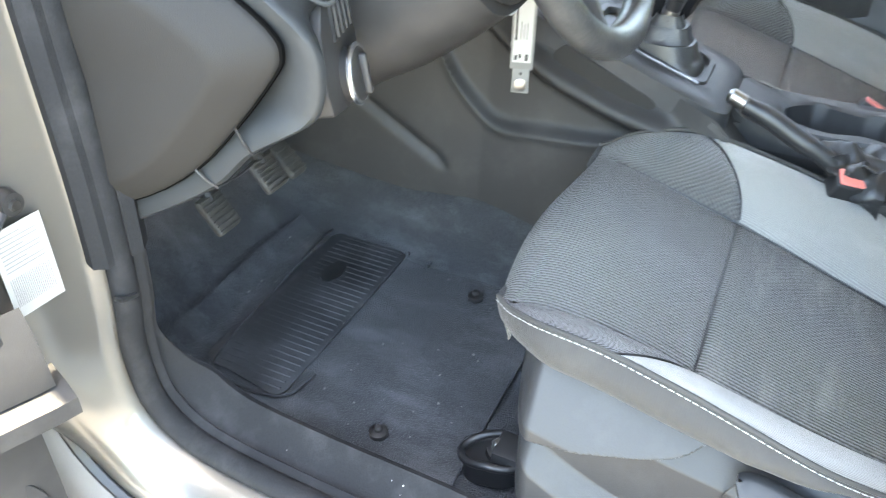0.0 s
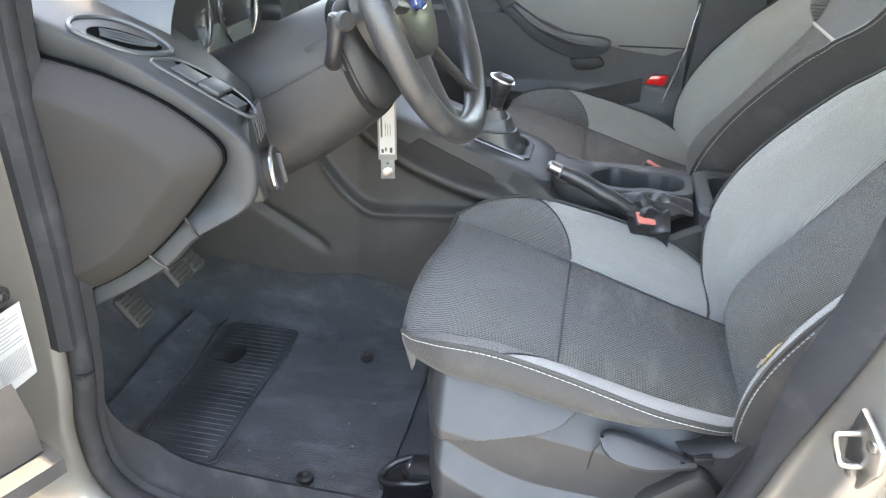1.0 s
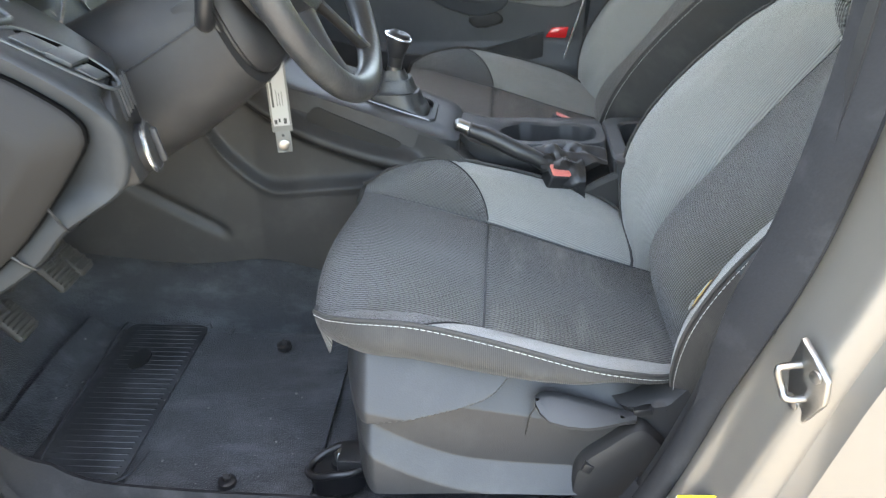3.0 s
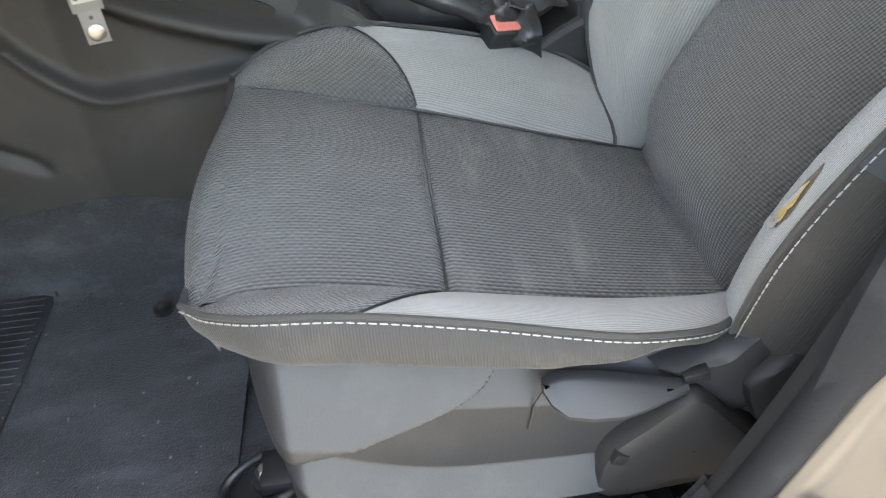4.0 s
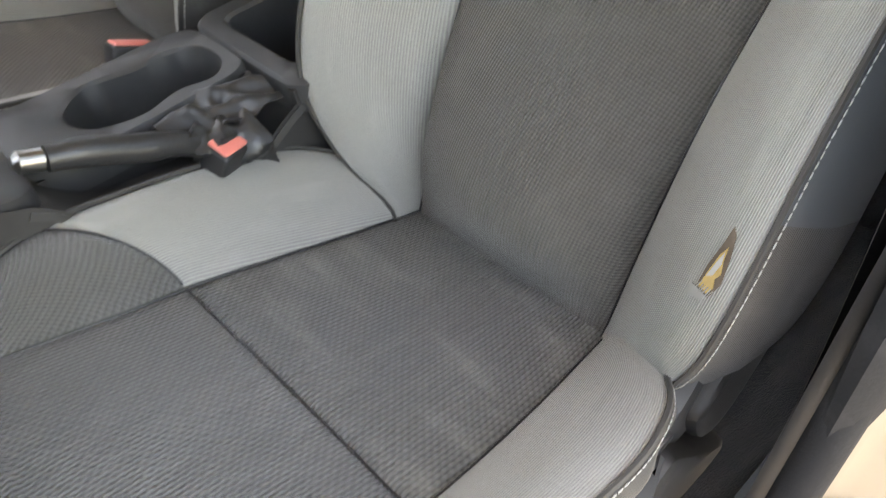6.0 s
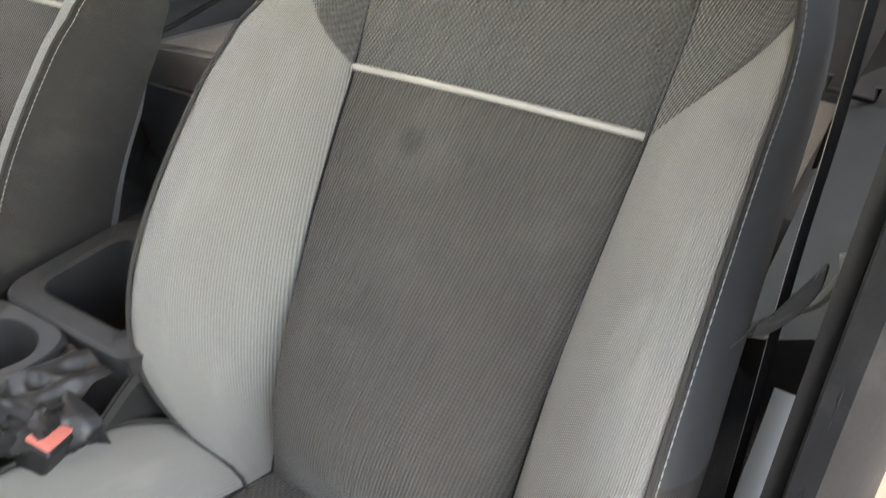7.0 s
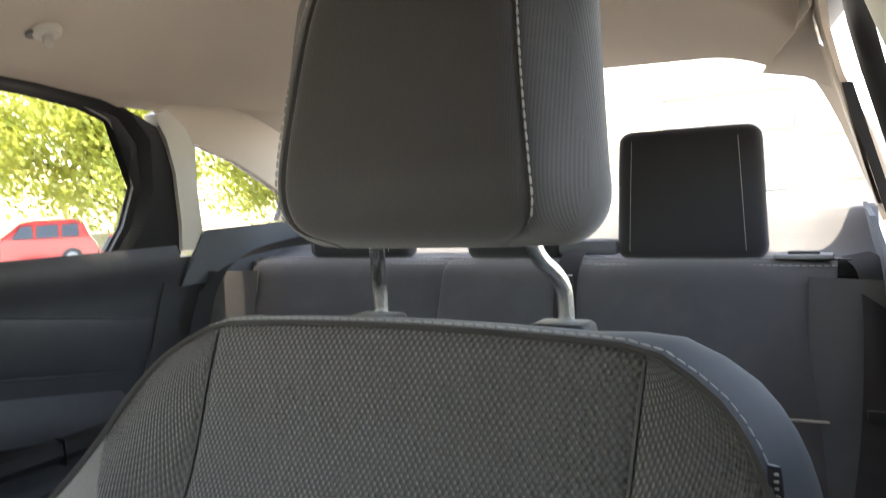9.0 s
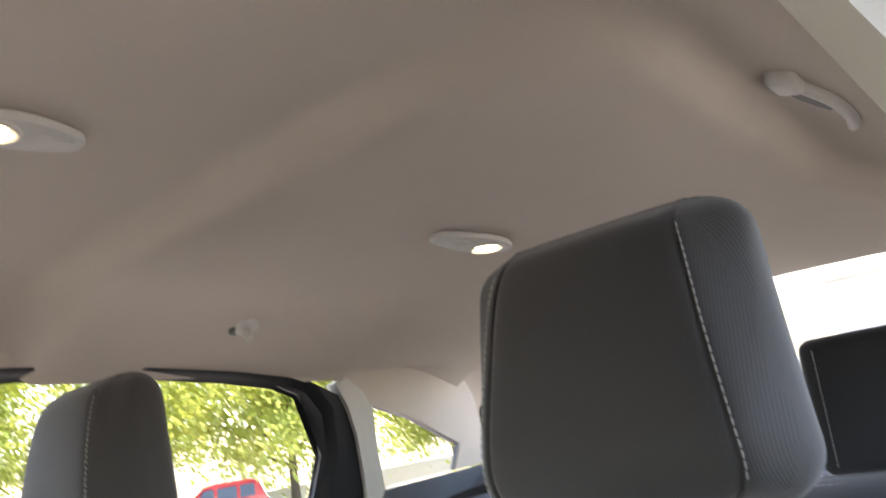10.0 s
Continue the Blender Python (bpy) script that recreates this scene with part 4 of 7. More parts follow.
structure("bonnet", boxed((0, 1.85, 0.93), (1.6, 1.0, 0.06), 0.02), "paint", "silver beige bonnet", "car body")
structure("front_body", boxed((0, 1.85, 0.60), (1.6, 1.0, 0.55), 0.05), "paint", "silver beige front of the car", "car body")
for sx in (-1, 1):
    structure("front_wing", boxed((sx * 0.84, 1.30, 0.65), (0.05, 1.2, 0.62), 0.02), "paint", "silver beige front wing", "car body")

# ---- dashboard ----
dash = thing("dashboard", "dark grey moulded plastic dashboard with air vents", "dashboard")

# outline of the dashboard's driver end, seen from the side: (y, z)
END = [(1.00, 1.03), (0.84, 1.055), (0.72, 1.052), (0.62, 1.012), (0.54, 0.972), (0.464, 0.918), (0.425, 0.880), (0.413, 0.850), (0.416, 0.815), (0.428, 0.793), (0.455, 0.775), (0.489, 0.754), (0.530, 0.714), (0.602, 0.672), (0.67, 0.640), (0.78, 0.60), (1.00, 0.58)]


def wrap(y):
    """How far the dashboard's end turns inwards towards the driver."""
    return lerp([(0.38, 0.064), (0.42, 0.055), (0.44, 0.048), (0.49, 0.036), (0.53, 0.026), (0.60, 0.008), (0.68, 0.0)], y)


END_C = smooth_loop([(0, y, z) for y, z in END], 4, False)


def end_section(x, k, back=0.0, lift=0.0):
    """The outline at x, shrunk by k towards its middle; back: how far the face below the top edge recedes."""
    c = Vector((0, 0.74, 0.83))
    row = []
    for p in END_C:
        y, z = c.y + (p.y - c.y) * (1 - k), c.z + (p.z - c.z) * (1 - k)
        z += lift * 0.6 * max(0.0, min(y, 0.75) - 0.44) if p.z < 0.80 else 0.0
        y += back * soft_step((0.900 - z) / 0.030) * soft_step((0.56 - y) / 0.06)
        row.append(Vector((x + wrap(p.y) * max(0.0, min(1.0, (-0.60 - x) / 0.06)), y, z)))
    return row


part("end_moulding", loft([end_section(-0.672, 0.25), end_section(-0.688, 0.14), end_section(-0.690, 0.05), end_section(-0.6885, 0.016), end_section(-0.685, 0.005), end_section(-0.679, 0.0, 0.001), end_section(-0.672, 0.0, 0.006, 0.1), end_section(-0.655, 0.001, 0.016, 0.3), end_section(-0.62, 0.004, 0.024, 0.6), end_section(-0.58, 0.010, 0.030, 0.8), end_section(-0.54, 0.03, 0.040, 0.8), end_section(-0.50, 0.08, 0.050, 0.8), end_section(-0.47, 0.3)]), "endgrain", dash)
# end cap set into the moulding
CAP = [(0.80, 0.995), (0.70, 0.985), (0.59, 0.964), (0.514, 0.930), (0.470, 0.898), (0.450, 0.877), (0.445, 0.862), (0.452, 0.842), (0.495, 0.787), (0.542, 0.737), (0.602, 0.698), (0.70, 0.660), (0.80, 0.640)]
cap_c = smooth_loop([(-0.684, y, z) for y, z in CAP], 3)


def cap_ring(x, k):
    c = Vector((0, 0.66, 0.82))
    r = [Vector((x + wrap(c.y + (p.y - c.y) * (1 - k)), c.y + (p.y - c.y) * (1 - k), c.z + (p.z - c.z) * (1 - k))) for p in cap_c]
    return r + [r[0].copy()]


part("end_cap_gap", loft([cap_ring(-0.686, -0.010), cap_ring(-0.6905, -0.010), cap_ring(-0.6905, 0.02)]), "gap", dash)
part("end_cap", loft([cap_ring(-0.686, 0.0), cap_ring(-0.693, 0.004), cap_ring(-0.6955, 0.014), cap_ring(-0.702, 0.07), cap_ring(-0.713, 0.185), cap_ring(-0.7155, 0.21), cap_ring(-0.716, 0.25), cap_ring(-0.713, 0.5), cap_ring(-0.711, 0.96)]), "cap", dash, "grained dark end cap")
for ya, za, yb, zb in ((0.497, 0.786, 0.486, 0.757), (0.544, 0.736, 0.528, 0.716)):
    part("strip_joint", tube([(-0.6905 + wrap(ya), ya, za), (-0.6905 + wrap((ya + yb) / 2), (ya + yb) / 2, (za + zb) / 2), (-0.6865 + wrap(yb), yb, zb), (-0.655 + wrap(yb), yb - 0.002, zb - 0.002), (-0.60, yb, zb - 0.001)], 0.0016, 6), "black", dash)
# side window vent and air vent on the top; flat near-black plates paint their shaded openings
END_ROWS = [(-0.690, 0.05), (-0.679, 0.0), (-0.655, 0.001), (-0.62, 0.004), (-0.58, 0.010), (-0.54, 0.03), (-0.50, 0.08)]


def top_pt(x, y, off=0.0):
    """A point of the end moulding's upper side, raised along its normal."""
    row = end_section(-0.62, lerp(END_ROWS, x))
    tab = sorted((p.y, p.z) for p in row[:row.index(min(row, key=lambda q: q.y))])
    z, dz = lerp(tab, y), (lerp(tab, y + 0.01) - lerp(tab, y - 0.01)) / 0.02
    return Vector((x, y, z)) + Vector((0, -dz, 1)).normalized() * off


NV = Vector((0, -0.50, 0.86))


def on_top(outline, off, n=3):
    return [top_pt(p.x, p.y, off) for p in smooth_loop([(x, y, 0) for x, y in outline], n)]


VENT = [(-0.668, 0.588), (-0.640, 0.603), (-0.600, 0.592), (-0.578, 0.562), (-0.580, 0.528), (-0.606, 0.527), (-0.640, 0.538), (-0.660, 0.562)]
HOLE = [(-0.655, 0.580), (-0.632, 0.581), (-0.608, 0.561), (-0.592, 0.533), (-0.612, 0.534), (-0.636, 0.543), (-0.649, 0.559)]
vent = part("side_vent", tube(on_top(VENT, 0.0006), 0.0030, 8, True), "dashtop", dash)
part("vent_opening_shade", extrude_poly(on_top(HOLE, 0.0012), NV, 0.0008), "gap", vent, "flat near-black plate painted as the shaded vent opening")
for k in range(4):
    f = 0.16 + 0.2 * k
    pts = [top_pt(xa + (xb - xa) * f, ya + (yb - ya) * f, 0.0030) for xa, ya, xb, yb in ((-0.653, 0.566, -0.634, 0.580), (-0.640, 0.550, -0.612, 0.566), (-0.622, 0.540, -0.600, 0.548), (-0.604, 0.535, -0.594, 0.536))]
    part("slat", tube(pts, 0.0011, 6), "dashtop", vent)
STRIP = [(-0.634, 0.522), (-0.612, 0.520), (-0.590, 0.512), (-0.568, 0.480), (-0.558, 0.452), (-0.566, 0.437), (-0.590, 0.438), (-0.612, 0.462), (-0.626, 0.494)]
fv = part("face_vent", tube(on_top(STRIP, 0.0004), 0.0022, 8, True), "dashtop", dash)
part("vent_opening_shade", extrude_poly(on_top([(-0.605, 0.512), (-0.590, 0.505), (-0.571, 0.478), (-0.563, 0.450), (-0.570, 0.443), (-0.580, 0.452), (-0.590, 0.482)], 0.0012), NV, 0.0008), "gap", fv, "flat near-black plate painted as the shaded vent opening")
for y0, y1, xa, xb, h in ((0.508, 0.484, -0.622, -0.597, 0.0025), (0.482, 0.464, -0.615, -0.580, 0.0055), (0.461, 0.446, -0.604, -0.580, 0.0025)):
    part("flap", extrude_poly([top_pt(xa, y0, 0.001), top_pt(xb, y0, 0.001), top_pt(xb + 0.010, y1, 0.001), top_pt(xa + 0.009, y1, 0.001)], NV, h, 0.0008), "dashtop", fv)
# light switch on the inner face
SWN = Vector((0.26, -0.95, 0.16)).normalized()          # the way the switch panel faces
SWX = Vector((0.965, 0.264, 0.0)).normalized()
SWZ = SWN.cross(SWX) if SWN.cross(SWX).z > 0 else -SWN.cross(SWX)
SW0 = Vector((-0.551, 0.434, 0.812))


def sw_pt(a, b, o=0.0):
    return SW0 + SWX * a + SWZ * b + SWN * o


sw = part("switch_panel", extrude_poly(smooth_loop([sw_pt(a, b, -0.002) for a, b in ((-0.058, -0.020), (0.024, -0.028), (0.040, -0.02), (0.044, 0.075), (-0.030, 0.075), (-0.052, 0.03))], 2), -SWN, 0.05, 0.004), "plastic", dash)
gr = part("switch_grille", extrude_poly([sw_pt(a, b, -0.0015) for a, b in ((-0.022, 0.040), (0.034, 0.040), (0.034, 0.082), (-0.016, 0.082))], SWN, 0.003), "black", sw)
for k in range(4):
    part("slat", extrude_poly([sw_pt(a, b, 0.0) for a, b in ((-0.016 + 0.013 * k, 0.042), (-0.012 + 0.013 * k, 0.042), (-0.009 + 0.013 * k, 0.080), (-0.013 + 0.013 * k, 0.080))], SWN, 0.004, 0.0008), "plastic2", gr)
lsw = part("light_switch", tube([sw_pt(0, 0, -0.004), sw_pt(0, 0, 0.010), sw_pt(0, 0, 0.013)], [0.027, 0.027, 0.023], 30), "plastic", dash, "round dark light switch")
part("chrome_ring", tube([sw_pt(0.0275 * math.cos(a), 0.0275 * math.sin(a), 0.008) for a in [2 * math.pi * k / 36 for k in range(36)]], 0.0032, 8, True), "chrome", lsw, "chrome ring of the light switch")
part("grip_bar", extrude_poly([sw_pt(a, b, 0.012) for a, b in ((-0.004, -0.020), (0.004, -0.020), (0.004, 0.020), (-0.004, 0.020))], SWN, 0.008, 0.002), "plastic2", lsw)

# main dashboard behind the wheel and to the passenger side
MAIN = [(1.10, 1.03), (0.90, 1.06), (0.76, 1.065), (0.66, 1.04), (0.60, 0.98), (0.575, 0.90), (0.57, 0.82), (0.60, 0.72), (0.66, 0.66), (0.80, 0.62), (1.0, 0.6)]
MAIN_C = smooth_loop([(0, y, z) for y, z in MAIN], 4, False)


def main_section(x, dy=0.0, dz=0.0):
    return [Vector((x, p.y + dy, p.z + dz)) for p in MAIN_C]


part("main_moulding", loft([main_section(-0.54, 0.03), main_section(-0.50), main_section(-0.40), main_section(-0.2), main_section(-0.16, -0.02), main_section(0.15, -0.03), main_section(0.2, 0.0), main_section(0.5, 0.02), main_section(0.66, 0.06)]), "dashtop", dash)
# instrument hood: a rim, a skirt that flows out into the dashboard top and a dark inner cheek
def hood_pt(a, k, y):
    c, q = math.cos(a), math.sin(a)
    return Vector((-0.37 - 0.172 * k * c, y, 0.945 + (0.140 if q > 0 else 0.05) * k * q))


ANG = [math.pi * (-0.12 + 1.24 * i / 36) for i in range(37)]
part("instrument_hood", loft([[hood_pt(a, k, y + 0.02 * abs(math.cos(a)) ** 2) - Vector((0, 0, d)) for a in ANG] for k, y, d in ((1.62, 0.74, 0.05), (1.40, 0.66, 0.022), (1.22, 0.595, 0.008), (1.08, 0.548, 0.0), (1.01, 0.530, 0.0), (0.98, 0.532, 0.0))]), "dashtop", dash)
part("inner_cheek", loft([[hood_pt(a, k, y + 0.02 * abs(math.cos(a)) ** 2) for a in ANG] for k, y in ((0.98, 0.532), (0.95, 0.56), (0.93, 0.60))]), "black", dash)
cl = part("instrument_panel", boxed((-0.37, 0.592, 0.955), (0.31, 0.012, 0.17), 0.004), "black", dash)
for x, r in ((-0.445, 0.060), (-0.295, 0.060)):
    part("dial", tube([(x, 0.590, 0.965), (x, 0.583, 0.965)], [r, r - 0.006], 30), "black", cl)
    part("dial_ring", tube([(x + r * math.cos(a), 0.578, 0.965 + r * math.sin(a)) for a in [2 * math.pi * k / 36 for k in range(36)]], 0.0028, 6, True), "chrome", cl, "chrome dial ring")
    for k in range(11):
        a = radians(225 - 27 * k)
        part("tick", boxed((x + (r - 0.011) * math.cos(a), 0.581, 0.965 + (r - 0.011) * math.sin(a)), (0.002, 0.002, 0.008), 0, pose(0, 0, 0, 0, -math.degrees(a) + 90, 0)), "padded", cl)
part("knee_panel", sheet(lambda u, v: Vector((-0.52 + 0.38 * u, 0.585 + 0.10 * v + 0.02 * math.sin(u * math.pi), 0.80 - 0.20 * v)), 12, 8, 0.01), "plastic", dash)
part("centre_panel", extrude_poly(smooth_loop([(-0.104, 0.50, 0.98), (-0.104, 0.45, 0.86), (-0.104, 0.42, 0.76), (-0.104, 0.43, 0.68), (-0.104, 0.62, 0.55), (-0.104, 0.75, 0.95)], 3), (1, 0, 0), 0.234, 0.012), "plastic", dash)

# ---- steering wheel and column ----
HUB = Vector((-0.37, 0.282, 0.996))
W_UP, W_OUT_N = Vector((0, 0.40, 0.917)), Vector((0, -0.917, 0.40))


def wheel_pt(a, r, d=0.0):
    return HUB + Vector((math.cos(a) * r, 0, 0)) + W_UP * (math.sin(a) * r) + W_OUT_N * d


wheel = thing("steering_wheel", "black leather steering wheel with worn rim", "steering wheel")
M["rim"] = mat("worn_black_leather", (0.024, 0.024, 0.025), 0.38, fine=260, bump=0.6, depth=0.001, stain=((0.10, 0.095, 0.085), 0.45, 16))
part("rim", tube([wheel_pt(2 * math.pi * k / 72, 0.180) for k in range(72)], [0.0165 + 0.0018 * math.cos(4 * math.pi * k / 72) ** 8 for k in range(72)], 16, True), "rim", wheel, "worn grained black rim")
hub_ring = smooth_loop([wheel_pt(radians(a), r, 0.012) for a, r in ((90, 0.075), (45, 0.088), (10, 0.092), (-25, 0.082), (-60, 0.078), (-90, 0.075), (-120, 0.078), (-155, 0.082), (170, 0.092), (135, 0.088))], 4)
hub_ring.append(hub_ring[0].copy())


def hub_sec(k, d):
    return [HUB + (p - HUB) * k + W_OUT_N * d for p in hub_ring]
part("hub", loft([hub_sec(1.0, -0.075), hub_sec(1.03, -0.048), hub_sec(1.0, -0.030), hub_sec(0.93, -0.020), hub_sec(0.7, -0.013), hub_sec(0.3, -0.010), hub_sec(0.02, -0.010)]), "leather", wheel, "grained black hub cover")
for a0, w in ((radians(8), 0.05), (radians(172), 0.05), (radians(-62), 0.034), (radians(-118), 0.034)):
    pts = [wheel_pt(a0, 0.070 + 0.110 * k / 5, -0.022 + 0.022 * (k / 5)) for k in range(6)]
    part("spoke", tube(pts, [w * (0.55 - 0.12 * math.sin(math.pi * k / 5)) for k in range(6)], 12, flat=0.42), "plastic", wheel)
EA = [2 * math.pi * k / 32 for k in range(32)]
def emb(a, k, d):
    return HUB + W_OUT_N * d + Vector((0.026 * k * math.cos(a), 0, 0)) + W_UP * (0.0112 * k * math.sin(a))
part("emblem", loft([[emb(a, k, d) for a in EA + EA[:1]] for k, d in ((1, -0.012), (1, -0.001), (0.9, 0.002), (0.5, 0.004), (0.02, 0.004))]), "blue", wheel, "plain blue oval emblem")
part("emblem_ring", tube([emb(a, 1.02, 0.000) for a in EA], 0.0014, 6, True), "chrome", wheel)

AX = Vector((0, 0.917, -0.40))
column = thing("steering_column", "dark grey plastic steering column shroud", "steering column")


def col_sec(d, w, h, lift=0.0):
    c = HUB + AX * d + W_UP * lift
    return [c + Vector((w * math.copysign(abs(math.cos(a)) ** 0.7, math.cos(a)), 0, 0)) + W_UP * (h * math.copysign(abs(math.sin(a)) ** 0.75, math.sin(a))) for a in [2 * math.pi * k / 40 for k in range(41)]]


COL = [(0.072, 0.03, 0.03, -0.028), (0.074, 0.070, 0.066, -0.032), (0.082, 0.080, 0.076, -0.034), (0.095, 0.083, 0.080, -0.035), (0.098, 0.079, 0.076, -0.035), (0.102, 0.079, 0.076, -0.035), (0.105, 0.090, 0.086, -0.037), (0.15, 0.094, 0.092, -0.044), (0.22, 0.108, 0.098, -0.052), (0.29, 0.125, 0.10, -0.056), (0.34, 0.13, 0.10, -0.054)]
part("lower_shroud", loft([col_sec(*r) for r in COL]), "plastic", column)
part("shroud_joint", loft([col_sec(0.0985, 0.0798, 0.0768, -0.035), col_sec(0.1015, 0.0798, 0.0768, -0.035)]), "black", column)
# the joint between upper and lower shroud along the driver's side
part("shroud_split", tube([HUB + AX * d + W_UP * (lift + 0.20 * h) + Vector((-w - 0.0006, 0, 0)) for d, w, h, lift in COL[6:]], 0.0014, 6), "black", column)
stalk = part("indicator_stalk", tube(smooth_loop([(-0.448, 0.378, 0.925), (-0.468, 0.372, 0.935), (-0.476, 0.366, 0.955), (-0.478, 0.362, 0.975), (-0.478, 0.358, 0.992)], 4, False), [0.012] * 4 + [0.010] * 6 + [0.011] * 3 + [0.013] * 3 + [0.010], 12), "black", column)
part("stalk_cap", tube([(-0.484, 0.350, 0.985), (-0.490, 0.343, 0.987)], [0.013, 0.011], 16), "plastic2", stalk)
part("stalk_base", boxed((-0.452, 0.388, 0.930), (0.014, 0.046, 0.050), 0.006, pose(0, 0, 0, -24, 0, 0)), "plastic", column)
part("shroud_scar", boxed((-0.33, 0.35, 0.822), (0.02, 0.003, 0.003), 0.001), "white", column, "pale scuff on the shroud edge")

# key tag hanging from the ignition
tag = thing("key_tag", "white printed key tag with a steel stud hanging from the ignition", "key tag")
TD = Vector((-0.97, -0.24, 0.0)).normalized()      # the way it faces
TS = Vector((-TD.y, TD.x, 0))                      # across it
T0 = Vector((-0.218, 0.375, 0.755))


def tag_poly(x0, x1, z0, z1, off, d):
    return extrude_poly([T0 + TS * x + Vector((0, 0, z)) + TD * off for x, z in ((x0, z0), (x1, z0), (x1, z1), (x0, z1))], TD, d, 0.0006 if d > 0.0015 else 0)


tag_body = part("body", tag_poly(-0.0155, 0.0155, -0.046, 0.075, 0, 0.003), "padded", tag, "grey plastic body")
part("label", tag_poly(-0.0125, 0.0125, -0.036, 0.070, 0.0032, 0.0006), "white", tag, "white printed label")
for x0, x1, z0, z1 in ((-0.0105, -0.0075, -0.006, 0.040), (-0.003, -0.0022, -0.004, 0.02), (0.001, 0.0018, -0.004, 0.016), (0.005, 0.0058, -0.004, 0.018), (-0.010, -0.006, -0.033, -0.026), (-0.004, -0.001, -0.030, -0.024), (0.004, 0.0085, -0.033, -0.024), (0.005, 0.009, 0.056, 0.061)):
    part("print_bar", tag_poly(x0, x1, z0, z1, 0.004, 0.0003), "ink", tag)
part("tongue", tag_poly(-0.0115, 0.0115, -0.080, -0.045, 0, 0.003), "padded", tag)
part("hole", tube([T0 + Vector((0, 0, -0.052)) + TD * 0.002, T0 + Vector((0, 0, -0.052)) + TD * 0.0036], 0.0022, 14), "ink", tag)
part("stud", tube([T0 + Vector((0, 0, -0.068)) + TD * 0.002, T0 + Vector((0, 0, -0.068)) + TD * 0.0045, T0 + Vector((0, 0, -0.068)) + TD * 0.0052], [0.0088, 0.0088, 0.007], 22), "steel", tag, "round steel stud")
part("key", tube([T0 + Vector((0, 0, 0.07)), (-0.24, 0.40, 0.855), (-0.26, 0.43, 0.875)], 0.004, 8), "steel", tag)

# ---- pedals ----
def pedal(name, label, c, w, h, tilt):
    root = thing(name, label, "pedal", "pedals")
    m = pose(0, 0, 0, tilt, 0, 0)
    pad = part("pad", boxed(c, (w, 0.014, h), 0.007, m, 3), "pedal", root, "worn ribbed rubber pad")
    bm = bmesh.new()
    for k in range(7):
        z = -h / 2 + h * (k + 0.7) / 7.4
        box(bm, Vector(c) + m @ Vector((0, -0.0075, z)), (w * 0.86, 0.004, h * 0.055), m, 0.001, 1)
    part("ribs", bm, "pedal", pad)
    part("arm", tube([Vector(c) + Vector((0, 0.008, 0.01)), Vector(c) + Vector((0, 0.05, 0.08)), Vector(c) + Vector((0.0, 0.10, 0.22))], 0.009, 8), "black", root)


pedal("clutch_pedal", "black rubber clutch pedal on a steel arm", (-0.440, 0.750, 0.497), 0.050, 0.062, -38)
pedal("brake_pedal", "black rubber brake pedal on a steel arm", (-0.350, 0.722, 0.525), 0.052, 0.056, -38)
pedal("accelerator_pedal", "black accelerator pedal beside the tunnel", (-0.275, 0.755, 0.520), 0.040, 0.10, -45)

# ---- floor mat ----
floor_mat = thing("floor_mat", "dusty black carpet floor mat with a ribbed rubber heel pad", "floor mat")


def mat_f(u, v):
    x, y = -0.585 + 0.455 * u, 0.300 + 0.515 * v
    z = 0.288 + 0.004 * math.sin(u * 7) * math.sin(v * 5)
    if y > 0.78:
        z += (y - 0.78) * 0.8
    return Vector((x, y, z))
part("carpet", sheet(mat_f, 40, 44, 0.004), "carpet", floor_mat)
def mat_top(x, y):
    return 0.2985 + max(0.0, y - 0.78) * 0.8


def pad_f(u, v):
    y = 0.582 + 0.155 * v
    x = -0.560 + 0.40 * u + 0.02 * v * (1 - u)
    r = max(0.0, abs(2 * u - 1) - 0.90) / 0.10
    y = 0.6595 + (y - 0.6595) * (1 - 0.16 * r * r)
    return Vector((x, y, mat_top(x, y) + 0.004 - 0.003 * max(0.0, abs(2 * v - 1) - 0.94) / 0.06))
pad = part("heel_pad", sheet(pad_f, 40, 16, 0.003), "pad", floor_mat, "ribbed black rubber heel pad")
for k in range(30):
    x = -0.545 + 0.372 * k / 29
    part("rib", boxed((x, 0.652, 0.3014), (0.0050, 0.124, 0.0036), 0.0014, None, 1), "pad", pad)
part("logo_dent", extrude_poly([(-0.275 + 0.030 * math.cos(a), 0.672 + 0.018 * math.sin(a), 0.3024) for a in [2 * math.pi * k / 28 for k in range(28)]], (0, 0, 1), 0.0018), "black", pad)
part("pad_border", tube(smooth_loop([(-0.175, 0.575, 0.3035), (-0.155, 0.600, 0.3035), (-0.150, 0.715, 0.3035), (-0.175, 0.746, 0.3035), (-0.30, 0.738, 0.3035), (-0.50, 0.722, 0.3035), (-0.560, 0.698, 0.3035), (-0.566, 0.610, 0.3035), (-0.548, 0.572, 0.3035), (-0.50, 0.560, 0.3035)], 5, False), 0.0024, 6), "pad", pad)
part("pale_scuff", boxed((-0.165, 0.535, 0.301), (0.05, 0.010, 0.0012), 0.0005), "carpet", floor_mat)
for x in (-0.223, -0.552):
    cl_ = part("clip", tube([(x, 0.424, 0.296), (x, 0.424, 0.303), (x, 0.424, 0.305)], [0.013, 0.013, 0.009], 22), "black", floor_mat, "round black mat clip")
    part("stud", tube([(x, 0.424, 0.303), (x, 0.424, 0.310), (x, 0.424, 0.312)], [0.006, 0.006, 0.004], 14), "plastic", cl_)

